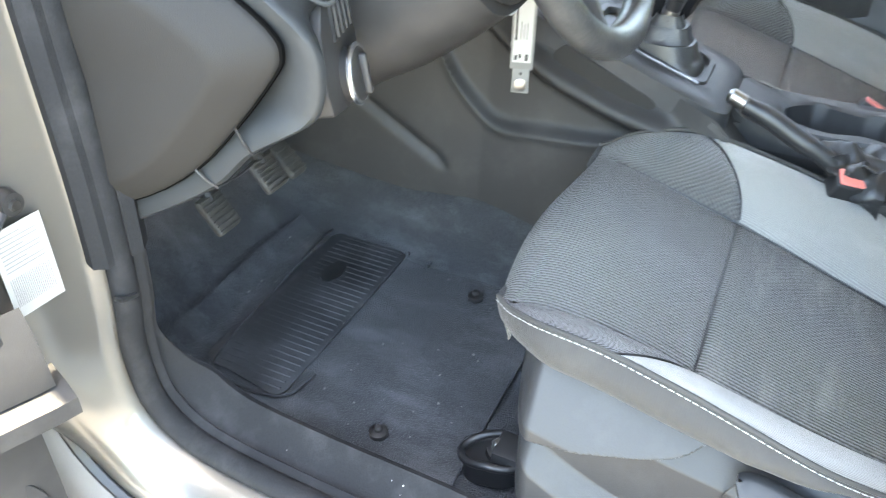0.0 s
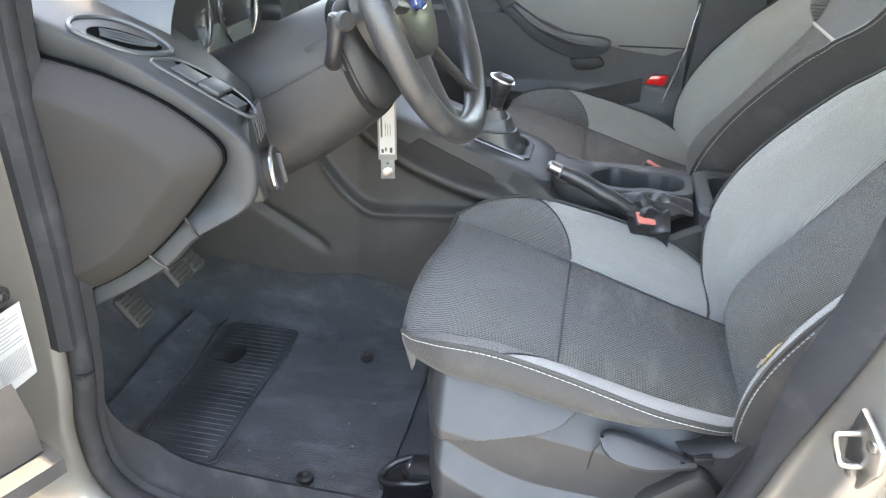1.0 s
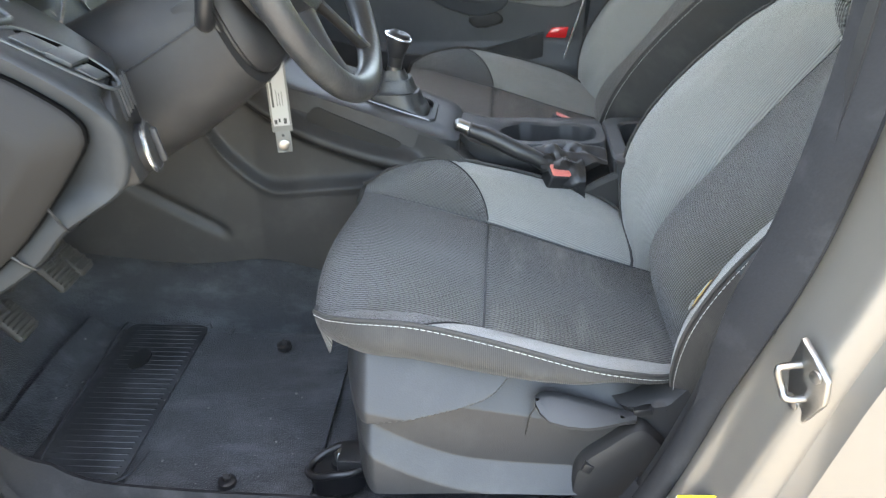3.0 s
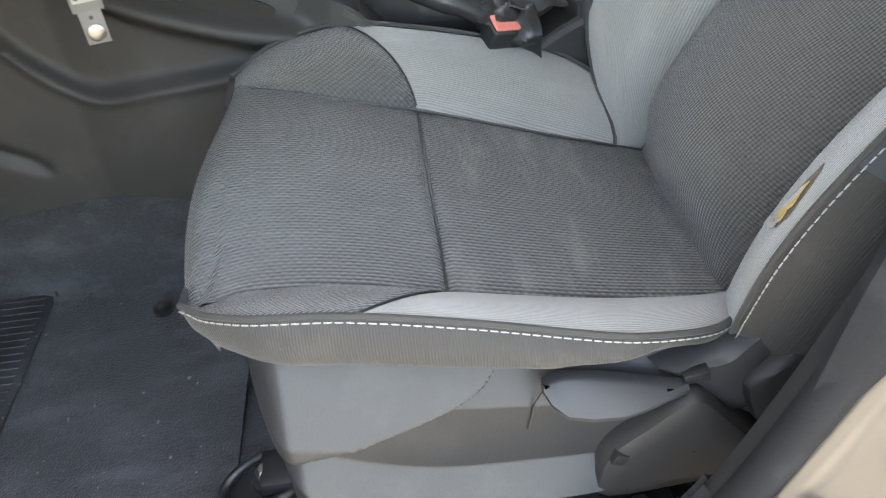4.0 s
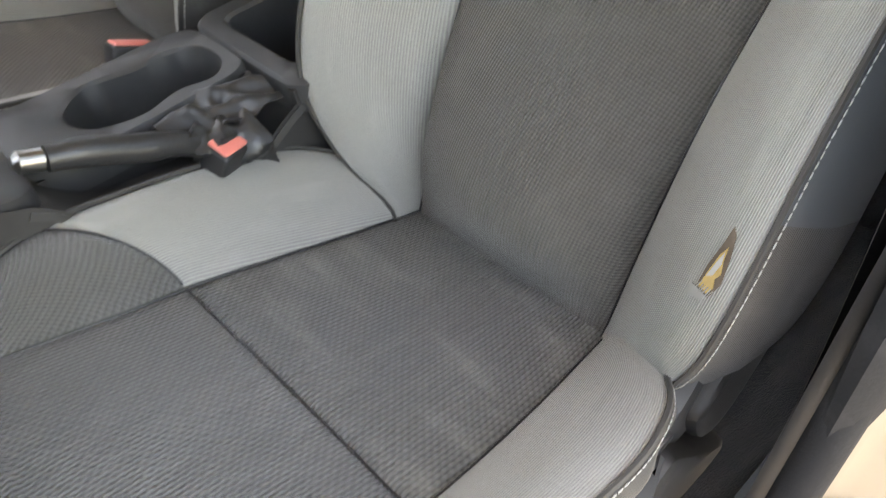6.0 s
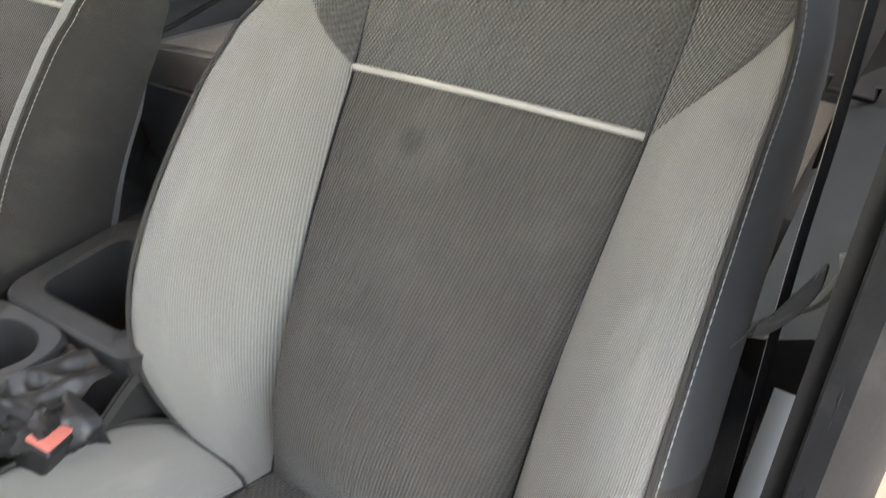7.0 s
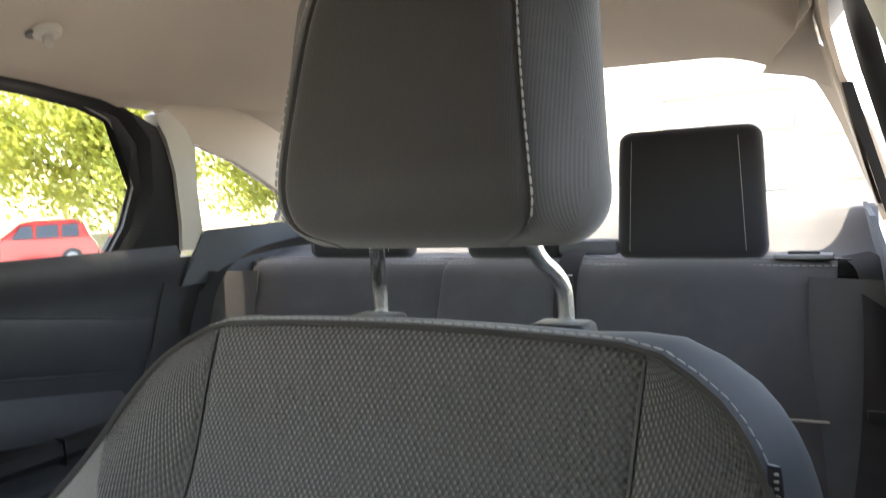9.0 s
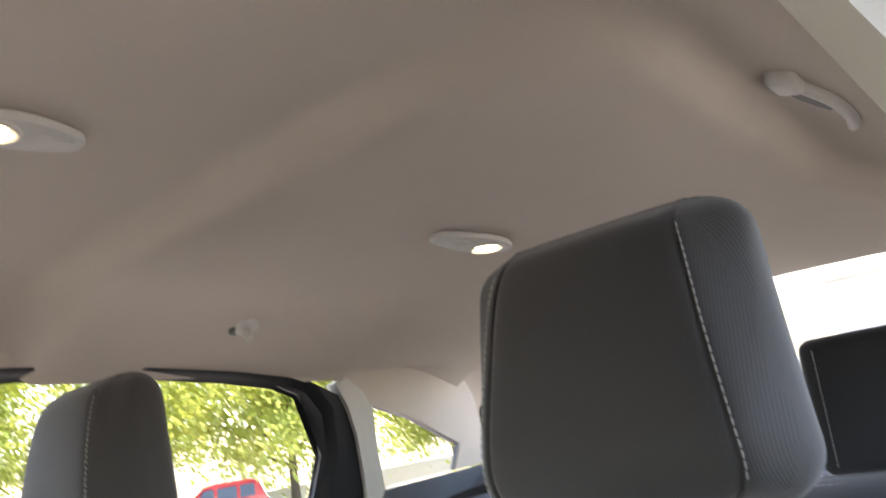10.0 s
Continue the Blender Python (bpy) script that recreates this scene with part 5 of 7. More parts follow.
# ---- seat base of the driver's seat ----
def cover_f(u, v):
    y = 0.228 - 0.40 * u
    top = lerp([(-0.18, 0.500), (-0.15, 0.515), (-0.122, 0.538), (-0.081, 0.543), (-0.037, 0.543), (0.031, 0.552), (0.146, 0.570), (0.229, 0.588)], y)
    bot = lerp([(-0.18, 0.385), (-0.06, 0.378), (0.06, 0.378), (0.19, 0.372), (0.228, 0.375)], y)
    z = top + (bot - top) * v
    e1 = lerp([(-0.2, 0.60), (-0.01, 0.590), (0.004, 0.568), (0.022, 0.545), (0.040, 0.528), (0.065, 0.518), (0.12, 0.508), (0.19, 0.498), (0.23, 0.498)], y)
    e2 = lerp([(-0.2, 0.400), (-0.06, 0.402), (0.02, 0.405), (0.084, 0.412), (0.14, 0.432), (0.19, 0.460), (0.23, 0.488)], y)
    x = -0.236 - 0.040 * min(1.0, max(0.0, (top - z) / 0.062))
    x += 0.038 * soft_step((e1 + 0.003 - z) / 0.011)
    x -= 0.024 * min(1.0, max(0.0, (e2 + 0.006 - z) / 0.034))
    x += 0.09 * max(0.0, 1 - u / 0.10) ** 2
    return Vector((x, y, z))


cover = part("side_cover", sheet(cover_f, 130, 100, 0.003), "cover", driver_seat, "grey plastic seat side cover")
part("slit", tube([(-0.2400, -0.013, 0.512), (-0.2400, -0.003, 0.490), (-0.2400, 0.002, 0.458)], 0.0009, 6), "plastic", cover)
# a black strip stands in for the shadow in this gap
part("gap_shadow_strip", tube([(-0.233, y, lerp([(-0.122, 0.548), (-0.037, 0.545), (0.031, 0.554), (0.146, 0.572), (0.229, 0.590)], y)) for y in [0.190 - 0.310 * k / 24 for k in range(25)]], 0.004, 6), "black", driver_seat, "black strip painted in for the shadow below the cushion cloth")
part("cover_front", sheet(lambda u, v: Vector((-0.185 + 0.37 * u, 0.205 + 0.03 * math.sin(u * math.pi), 0.545 - 0.21 * v)), 12, 8, 0.004), "plastic", driver_seat)


def side_plate(name, outline, x0, x1, material, label="", bevel=0.006, parent=None):
    """A rounded plate on the seat's outer side, from an outline of (y, z)."""
    pts = smooth_loop([(0, y, z) for y, z in outline], 4)
    c = sum(pts, Vector()) / len(pts)

    def ring(x, inset):
        r = []
        for p in pts + pts[:1]:
            d = c - p
            q = p + d.normalized() * min(inset, d.length * 0.6)
            r.append(Vector((x, q.y, q.z)))
        return r
    g = 1 if x1 > x0 else -1
    bm = loft([ring(x0, 0), ring(x1 - g * bevel, 0), ring(x1 - g * bevel * 0.3, bevel * 0.3), ring(x1, bevel), ring(x1, bevel * 2), [Vector((x1, c.y + (p.y - c.y) * 0.02, c.z + (p.z - c.z) * 0.02)) for p in pts + pts[:1]]])
    return part(name, bm, material, parent or driver_seat, label)


def lever_sec(y, zt, zb, xo):
    return [Vector((x, y, z)) for x, z in ((-0.240, zt), (-0.249, zt + 0.0015), (-0.253, zt), (xo + 0.004, zb + 0.009), (xo, zb + 0.005), (xo + 0.001, zb), (-0.250, zb - 0.003), (-0.240, zb - 0.002))]


lever = part("height_lever", loft([lever_sec(*r) for r in ((-0.008, 0.521, 0.516, -0.254), (-0.013, 0.526, 0.509, -0.262), (-0.024, 0.5285, 0.502, -0.270), (-0.045, 0.525, 0.497, -0.272), (-0.070, 0.517, 0.494, -0.271), (-0.088, 0.511, 0.494, -0.267), (-0.108, 0.504, 0.494, -0.260), (-0.128, 0.498, 0.492, -0.252))], True, True), "plastic2", driver_seat, "dark plastic height lever")
rec = side_plate("recliner_cover", [(-0.058, 0.400), (-0.068, 0.432), (-0.094, 0.458), (-0.120, 0.482), (-0.138, 0.487), (-0.156, 0.471), (-0.195, 0.425), (-0.245, 0.385), (-0.230, 0.368), (-0.165, 0.366), (-0.066, 0.362)], -0.225, -0.260, "plastic", "dark plastic recliner cover", 0.012)
part("slot", boxed((-0.240, -0.136, 0.503), (0.014, 0.022, 0.010), 0.001, pose(0, 0, 0, -8, 0, 0)), "black", driver_seat)
part("slot", boxed((-0.256, -0.074, 0.425), (0.012, 0.012, 0.013), 0.001, pose(0, 0, 0, 24, 0, 0)), "black", rec)
side_plate("hinge_bracket", [(-0.105, 0.508), (-0.135, 0.512), (-0.168, 0.522), (-0.202, 0.556), (-0.225, 0.560), (-0.208, 0.505), (-0.200, 0.440), (-0.160, 0.440), (-0.130, 0.480), (-0.105, 0.505)], -0.200, -0.240, "plastic2", "curved plastic hinge bracket", 0.018)
side_plate("backrest_side_trim", [(-0.180, 0.482), (-0.198, 0.508), (-0.236, 0.555), (-0.290, 0.625), (-0.345, 0.640), (-0.360, 0.560), (-0.310, 0.480), (-0.250, 0.425), (-0.205, 0.425)], -0.215, -0.252, "plastic", "dark plastic trim at the foot of the backrest", 0.010)
for sx, x in ((-1, -0.165), (1, 0.165)):
    rail = part("seat_rail", boxed((x, -0.02, 0.335), (0.045, 0.56, 0.032), 0.006), "black", driver_seat, "black steel seat rail")
    ring = [2 * math.pi * k / 28 for k in range(28)]
    foot = part("rail_foot", tube([(x - 0.004 + 0.029 * math.cos(a), 0.262 + 0.042 * math.sin(a), 0.336 - 0.018 * max(0.0, math.sin(a))) for a in ring], 0.0055, 10, True), "black", driver_seat, "black steel rail foot")
    part("foot_plate", extrude_poly([(x - 0.004 + 0.027 * math.cos(a), 0.262 + 0.039 * math.sin(a), 0.326 - 0.016 * max(0.0, math.sin(a))) for a in ring], (0, 0, -1), 0.030), "black", driver_seat)
    part("washer", tube([(x, 0.256, 0.327), (x, 0.256, 0.333)], [0.017, 0.015], 22), "black", driver_seat)
    part("bolt", tube([(x, 0.256, 0.332), (x, 0.256, 0.346), (x, 0.256, 0.350)], [0.0105, 0.010, 0.006], 6), "steel", driver_seat, "dark steel bolt")
rb = part("rear_foot", boxed((-0.255, -0.105, 0.318), (0.06, 0.07, 0.012), 0.004), "black", driver_seat)
part("bolt", tube([(-0.25, -0.105, 0.322), (-0.25, -0.105, 0.334)], [0.013, 0.010], 6), "steel", driver_seat)
prail = part("seat_base", boxed((0, 0.0, 0.40), (0.44, 0.46, 0.10), 0.02), "plastic", passenger_seat)
part("seat_rail", boxed((-0.165, -0.02, 0.32), (0.045, 0.56, 0.06), 0.006), "black", passenger_seat)
part("seat_rail", boxed((0.165, -0.02, 0.32), (0.045, 0.56, 0.06), 0.006), "black", passenger_seat)

# tear in the left bolster with foam showing, and a cloth tag on the seam
def on_bolster(t, s, lift):
    DOOR_SIDE[0] = -1
    wi, wo = lerp(B_IN, s), b_out(-1, s)
    return back_pt(-(wi + t * (wo - wi)), s, lift)
TEAR_T = 0.80
TS0 = min((q / 400 for q in range(40, 200)), key=lambda q: abs(on_bolster(TEAR_T, q, 0).z - 0.655))


def tear_pt(a, b, lift):
    """On the bolster: a metres outwards and b metres up from the tear's middle."""
    return on_bolster(TEAR_T + 1.25 * a / 0.13, TS0 + (0.010 + 0.9 * b) / B_LEN, lift)


part("tear_edge", extrude_poly([tear_pt(a, b, 0.0006) for a, b in ((-0.007, -0.024), (0.004, -0.026), (0.008, -0.012), (0.006, 0.008), (0.003, 0.026), (-0.001, 0.030), (-0.003, 0.014), (-0.006, -0.004))], back_mid(TS0)[1], 0.0008), "bark", d_back, "brown torn cloth edge")
part("torn_foam", extrude_poly([tear_pt(a, b, 0.0018) for a, b in ((-0.005, -0.021), (0.002, -0.023), (0.005, -0.016), (0.003, -0.010), (0.0055, -0.004), (0.003, 0.006), (0.002, 0.016), (-0.001, 0.008), (-0.003, -0.004))], back_mid(TS0)[1], 0.0010), "foam", d_back, "yellow foam showing in a tear")
part("foam_lining", extrude_poly([tear_pt(a, b, 0.0030) for a, b in ((-0.003, -0.012), (0.001, -0.008), (0.003, 0.004), (0.0015, 0.012), (-0.0005, 0.004))], back_mid(TS0)[1], 0.0006), "white", d_back, "pale foam backing")
part("cloth_flap", extrude_poly([tear_pt(a, b, 0.0030) for a, b in ((-0.010, -0.022), (0.003, -0.024), (0.001, -0.030), (-0.011, -0.033))], back_mid(TS0)[1], 0.0015), "gray", d_back)
for k in range(7):
    a0, b0 = -0.008 + 0.002 * k, -0.026 + 0.002 * math.sin(k * 2.3)
    part("frayed_thread", tube([tear_pt(a0, b0, 0.003), tear_pt(a0 + 0.001, b0 + 0.004, 0.005), tear_pt(a0 + 0.002, b0 + 0.007 + 0.002 * (k % 3), 0.003)], 0.0004, 5), "thread" if k % 2 else "gray", d_back)
SR = back_s(0.975)
e0 = back_pt(-b_out(-1, SR), SR, 0.002)
tagm = part("seam_tag", extrude_poly([e0 + Vector((-0.002, -0.002, 0.009)), e0 + Vector((-0.007, -0.006, 0.007)), e0 + Vector((-0.009, -0.006, -0.012)), e0 + Vector((-0.003, -0.002, -0.010))], (0.35, 0.93, 0.1), 0.0035, 0.0006), "black", d_back, "small black cloth tag with pale print")
for k in range(4):
    part("print_bar", boxed(e0 + Vector((-0.0050, -0.0012, 0.004 - 0.0036 * k)), (0.0022, 0.0012, 0.0012), 0, None), "gray", tagm)

# ---- centre console ----
console = thing("centre_console", "dark grey plastic centre console with handbrake and cup holders", "console")
SIDE = [(-0.34, 0.622), (-0.10, 0.622), (0.075, 0.624), (0.10, 0.636), (0.12, 0.648), (0.20, 0.676), (0.33, 0.722), (0.42, 0.755)]


def con_top(y):
    return lerp(SIDE, y)


FLANK = [(-0.32, 0.600), (-0.17, 0.606), (-0.135, 0.592), (-0.10, 0.575), (0.04, 0.584), (0.085, 0.612), (0.12, 0.646), (0.20, 0.674), (0.33, 0.720), (0.42, 0.752), (0.60, 0.80), (1.0, 0.80)]


def con_side(u, v):
    y = -0.32 + 1.27 * u
    zt = lerp(FLANK, y)
    zb = lerp([(-0.32, 0.32), (0.30, 0.40), (0.45, 0.436), (0.60, 0.44), (0.95, 0.52)], y)
    z = zt + (zb - zt) * v
    x = -0.124 - 0.020 * v - 0.07 * max(0.0, (y - 0.46) / 0.4)
    ridge = lerp([(0.16, 0.586), (0.256, 0.581), (0.38, 0.573), (0.425, 0.571), (0.458, 0.585), (0.508, 0.640), (0.540, 0.70), (0.585, 0.78), (0.95, 0.95)], y)
    k = max(0.0, min(1.0, (y - 0.14) / 0.06))
    lip = lerp([(0.15, 0.606), (0.19, 0.616), (0.25, 0.630), (0.31, 0.650), (0.375, 0.678), (0.44, 0.722), (0.60, 0.86)], y)
    x -= 0.026 * soft_step((y - 0.160) / 0.035) * soft_step((0.60 - y) / 0.15) * math.exp(-(abs(z - lip) / 0.017) ** 2.6)
    x += 0.014 * k / (1 + math.exp(-(z - ridge) / 0.0035)) - 0.007 * k * math.exp(-((z - ridge) / 0.010) ** 2)
    off = (z - 0.559 - 0.697 * (y - 0.614)) * 0.82          # a slanting groove pressed into the flank
    x += 0.008 * math.exp(-(off / 0.009) ** 2) * soft_step((y - 0.508) / 0.03) * soft_step((0.70 - y) / 0.04)
    return Vector((x, y, z))
part("side_panel", sheet(con_side, 260, 120), "plastic", console)
part("side_panel", sheet(lambda u, v: Vector((0.11, -0.32 + 0.92 * u, con_top(min(-0.32 + 0.92 * u, 0.42)) - 0.02 - v * 0.36)), 30, 10), "plastic", console)


def ring_plate(inner, outer, z_of, depth, name, parent, material, label=""):
    """A rim between two outlines of (x, y), with walls going down the inner one."""
    o = [Vector((x, y, z_of(y))) for x, y in outer]
    i = [Vector((x, y, z_of(y))) for x, y in inner]
    o.append(o[0].copy()), i.append(i[0].copy())
    low = [p - Vector((0, 0, 0.034)) for p in o]
    rim1 = [a.lerp(b, 0.12) + Vector((0, 0, 0.004)) for a, b in zip(o, i)]
    rim2 = [a.lerp(b, 0.88) + Vector((0, 0, 0.004)) for a, b in zip(o, i)]
    down = [p - Vector((0, 0, depth)) for p in i]
    c = sum((p for p in down[:-1]), Vector()) / (len(down) - 1)
    close = [p.lerp(c, 0.98) for p in down]
    return part(name, loft([low, o, rim1, rim2, i, down, close]), material, parent, label)


def rounded(x0, x1, y0, y1, r, n=6):
    out = []
    for cx, cy, a0 in ((x1 - r, y1 - r, 0), (x0 + r, y1 - r, 90), (x0 + r, y0 + r, 180), (x1 - r, y0 + r, 270)):
        for k in range(n):
            a = radians(a0 + 90 * k / (n - 1))
            out.append((cx + r * math.cos(a), cy + r * math.sin(a)))
    return out


# top deck behind the gear lever, with cup holders and bin
part("top_deck", sheet(lambda u, v: Vector((-0.126 + 0.085 * u, -0.165 + 0.29 * v, lerp(FLANK, -0.165 + 0.29 * v) - 0.004 - 0.010 * math.sin(u * math.pi))), 10, 20, 0.008), "plastic", console)
part("cup_wall", sheet(lambda u, v: Vector((-0.055, -0.140 + 0.246 * u, 0.620 - 0.06 * v)), 8, 4, 0.004), "plastic", console)
part("bin_wall", sheet(lambda u, v: Vector((-0.126 + 0.08 * u, -0.158 - 0.004 * v, 0.618 - 0.06 * v)), 6, 4, 0.004), "plastic", console)
CUP = [(q.x, q.y) for q in smooth_loop([(x, y, 0) for x, y in ((0.030, 0.034), (0.058, -0.004), (0.044, -0.060), (0.044, -0.100), (0.026, -0.130), (-0.018, -0.132), (-0.042, -0.106), (-0.032, -0.066), (-0.042, -0.026), (-0.030, 0.010), (-0.004, 0.034))], 5)]


def tray_edge(x, y):
    """The point of the tray's rounded outer edge in the direction of an inner one."""
    a = math.atan2((y + 0.020) / 0.132, (x - 0.013) / 0.072)
    k = (abs(math.cos(a)) ** 7 + abs(math.sin(a)) ** 7) ** (-1 / 7)
    return 0.013 + 0.072 * k * math.cos(a), -0.020 + 0.132 * k * math.sin(a)


ring_plate(CUP, [tray_edge(x, y) for x, y in CUP], con_top, 0.075, "cup_holder", console, "plastic2", "grey cup holder tray")
ring_plate(rounded(-0.098, 0.056, -0.300, -0.182, 0.022), rounded(-0.136, 0.086, -0.335, -0.153, 0.030), con_top, 0.12, "storage_bin", console, "plastic2", "open storage bin")
# gear lever surround, sloping up to the dashboard
bez = lambda y: con_top(y) + 0.004
bezel = ring_plate(rounded(-0.062, 0.046, 0.155, 0.330, 0.02), rounded(-0.116, 0.090, 0.108, 0.42, 0.034), bez, 0.016, "gear_surround", console, "plastic2", "satin grey gear lever surround")
ring_plate(rounded(-0.058, 0.042, 0.160, 0.325, 0.02), rounded(-0.066, 0.05, 0.150, 0.335, 0.022), lambda y: bez(y) + 0.003, 0.006, "surround_inlay", bezel, "black")
part("bright_line", tube([(-0.066, y, bez(y) + 0.006) for y in (0.16, 0.24, 0.325)], 0.0010, 6), "steel", bezel)
# pocket in the left flank: a dark plate paints its shaded inside
pk = [(-0.106, 0.345, 0.714), (-0.106, 0.318, 0.703), (-0.106, 0.240, 0.669), (-0.106, 0.214, 0.657), (-0.106, 0.205, 0.648), (-0.106, 0.222, 0.642), (-0.106, 0.29, 0.662), (-0.106, 0.36, 0.690)]
pocket = part("side_pocket_shade", extrude_poly(smooth_loop(pk, 4), (-1, 0, 0), 0.0125), "cap", console, "dark plate painted as the shaded inside of the flank pocket")
part("panel_joint", tube([(-0.1265, 0.182, 0.606), (-0.1225, 0.150, 0.628), (-0.1195, 0.116, 0.640)], 0.0012, 6), "black", console)

# gear lever
gear = thing("gear_lever", "black leather gear lever with chrome trimmed knob", "gear lever")
GB = Vector((-0.012, 0.235, 0.695))
GT = Vector((-0.026, 0.214, 0.790))
part("gaiter", loft([[GB + Vector(((0.050 - 0.034 * k) * math.copysign(abs(math.cos(a)) ** 0.7, math.cos(a)) * (1 + 0.05 * math.sin(5 * a + k * 9)), (0.072 - 0.054 * k) * math.copysign(abs(math.sin(a)) ** 0.7, math.sin(a)), 0)) + (GT - GB) * (k * 0.55) + Vector((0, 0, -0.012 * (1 - k) ** 2 * 2 + 0.004 * math.sin(k * 20))) for a in [2 * math.pi * j / 32 for j in range(33)]] for k in [i / 12 for i in range(13)]]), "leather", gear, "wrinkled black leather gaiter")
part("collar", tube([GB.lerp(GT, 0.55), GB.lerp(GT, 0.66)], [0.0135, 0.0125], 18), "steel", gear, "satin metal collar")
part("shaft", tube([GB.lerp(GT, 0.64), GB.lerp(GT, 0.84)], [0.012, 0.014], 16), "leather", gear)
kn = part("knob", loft([[GB.lerp(GT, 0.80) + (GT - GB) * (0.44 * k) + Vector((r * 0.9 * math.cos(a), r * math.sin(a), 0.004 * k * math.sin(a))) for a in [2 * math.pi * j / 24 for j in range(25)]] for k, r in ((0, 0.013), (0.12, 0.0145), (0.3, 0.0165), (0.5, 0.0185), (0.7, 0.0200), (0.85, 0.0195), (0.95, 0.0165), (1.0, 0.010), (1.005, 0.001))], False), "leather", gear)
part("knob_cap", loft([[GB.lerp(GT, 0.80) + (GT - GB) * (0.44 * k) + Vector((r * 0.9 * math.cos(a) - 0.001, r * math.sin(a), 0.004 + 0.004 * math.sin(a))) for a in [2 * math.pi * j / 24 for j in range(25)]] for k, r in ((0.78, 0.0205), (0.88, 0.0200), (0.96, 0.0165), (1.0, 0.010), (1.005, 0.001))], False), "black", gear, "glossy black knob cap")
part("chrome_trim", tube([GB.lerp(GT, 0.80) + (GT - GB) * 0.36 + Vector((0.019 * math.cos(a) - 0.001, 0.021 * math.sin(a), 0.003 + 0.008 * math.sin(a))) for a in [2 * math.pi * j / 26 for j in range(26)]], 0.0022, 8, True), "chrome", gear, "chrome knob trim")

# handbrake
hb = thing("handbrake", "black leather handbrake lever with chrome button", "handbrake")
h0, h1 = Vector((-0.100, 0.088, 0.668)), Vector((-0.108, -0.020, 0.622))
part("grip", tube(smooth_loop([h0, h0.lerp(h1, 0.3) + Vector((0, 0, 0.003)), h0.lerp(h1, 0.7), h1, h1 + Vector((0, -0.03, -0.02))], 4, False), [0.0125] * 3 + [0.0145] * 8 + [0.013] * 4 + [0.012] * 2, 14), "leather", hb)
part("button", tube([h0 + Vector((0, 0.003, 0.002)), h0 + Vector((0.0, 0.022, 0.010)), h0 + Vector((0, 0.026, 0.011))], [0.011, 0.0105, 0.006], 16), "steel", hb, "chrome release button")
part("gaiter", loft([[h1 + Vector((0, -0.012 - 0.075 * k, -0.010 - 0.035 * k)) + Vector(((0.013 + 0.026 * k + 0.007 * math.sin(4 * a + 11 * k)) * math.cos(a), 0, (0.014 + 0.022 * k + 0.005 * math.sin(3 * a + 17 * k)) * math.sin(a))) for a in [2 * math.pi * j / 28 for j in range(29)]] for k in [i / 14 for i in range(15)]]), "leather", hb, "crumpled black leather gaiter")


def buckle(label, top, lean):
    """A belt buckle whose button sits at top, leaning as given."""
    root = thing("belt_buckle", label, "belt buckle", "belt buckles")
    m = pose(0, 0, 0, *lean)
    top = Vector(top)
    c = top - m @ Vector((0, 0, 0.036))
    part("housing", boxed(c, (0.033, 0.056, 0.072), 0.005, m, 3), "black", root)
    part("button", boxed(top, (0.025, 0.049, 0.006), 0.0025, m, 3), "redbutton", root, "faded red release button")
    part("strap", tube([c + m @ Vector((0, 0, -0.03)), c + m @ Vector((0, -0.01, -0.09)), c + m @ Vector((0.0, -0.03, -0.16))], 0.014, 8, flat=0.3), "webbing", root)


buckle("black belt buckle with a faded red button beside the driver's seat", (-0.126, -0.072, 0.604), (12, -24, 14))
buckle("black belt buckle with a faded red button beside the passenger seat", (0.132, -0.095, 0.606), (25, 8, 0))


# crumpled leather skirt between the handbrake and the console
def skirt(u, v):
    x, y = -0.118 + 0.072 * u, -0.020 - 0.125 * v
    z = 0.612 + 0.010 * math.sin(u * math.pi)
    z += 0.012 * (1 - abs(math.sin(7.0 * v + 3.1 * u))) * math.sin(v * math.pi) + 0.006 * math.sin(11 * u + 9 * v) * math.sin(u * math.pi)
    return Vector((x, y, z + 0.006 * noise.noise(Vector((x * 60, y * 60, 2.0)))))
part("skirt", sheet(skirt, 36, 48, 0.002), "leather", hb, "crumpled black leather skirt")

# ---- fittings on the door opening ----
striker = thing("door_striker", "zinc plated door striker bolted to the pillar", "door striker")
SN = Vector((-0.42, 0.91, 0)).normalized()
ST = Vector((-0.91, -0.42, 0)).normalized()
SC = Vector((-0.772, -0.238, 0.680))


def sp(a, z, o=0.0):
    return SC + ST * a + Vector((0, 0, z)) + SN * o
part("plate", extrude_poly([sp(a, z) for a, z in ((-0.012, 0.040), (0.004, 0.030), (0.024, 0.016), (0.026, -0.008), (0.010, -0.040), (-0.002, -0.038), (-0.014, -0.020), (-0.018, 0.010))], SN, 0.007, 0.0018), "steel", striker)
part("loop", tube(smooth_loop([sp(-0.006, 0.014, 0.004), sp(-0.010, 0.014, 0.019), sp(-0.012, 0.011, 0.026), sp(-0.008, -0.006, 0.022), sp(0.000, -0.014, 0.022), sp(0.006, -0.015, 0.004)], 4, False), 0.0033, 12), "steel", striker, "polished steel striker loop")
for a, z in ((0.012, 0.014), (-0.004, -0.028)):
    part("screw", tube([sp(a, z, 0.005), sp(a, z, 0.009), sp(a, z, 0.010)], [0.0065, 0.006, 0.003], 12), "steel", striker)
brk = thing("door_check_bracket", "silver steel bracket with a hexagon bolt on the pillar", "bracket")
BC = Vector((-0.789, -0.297, 0.884))
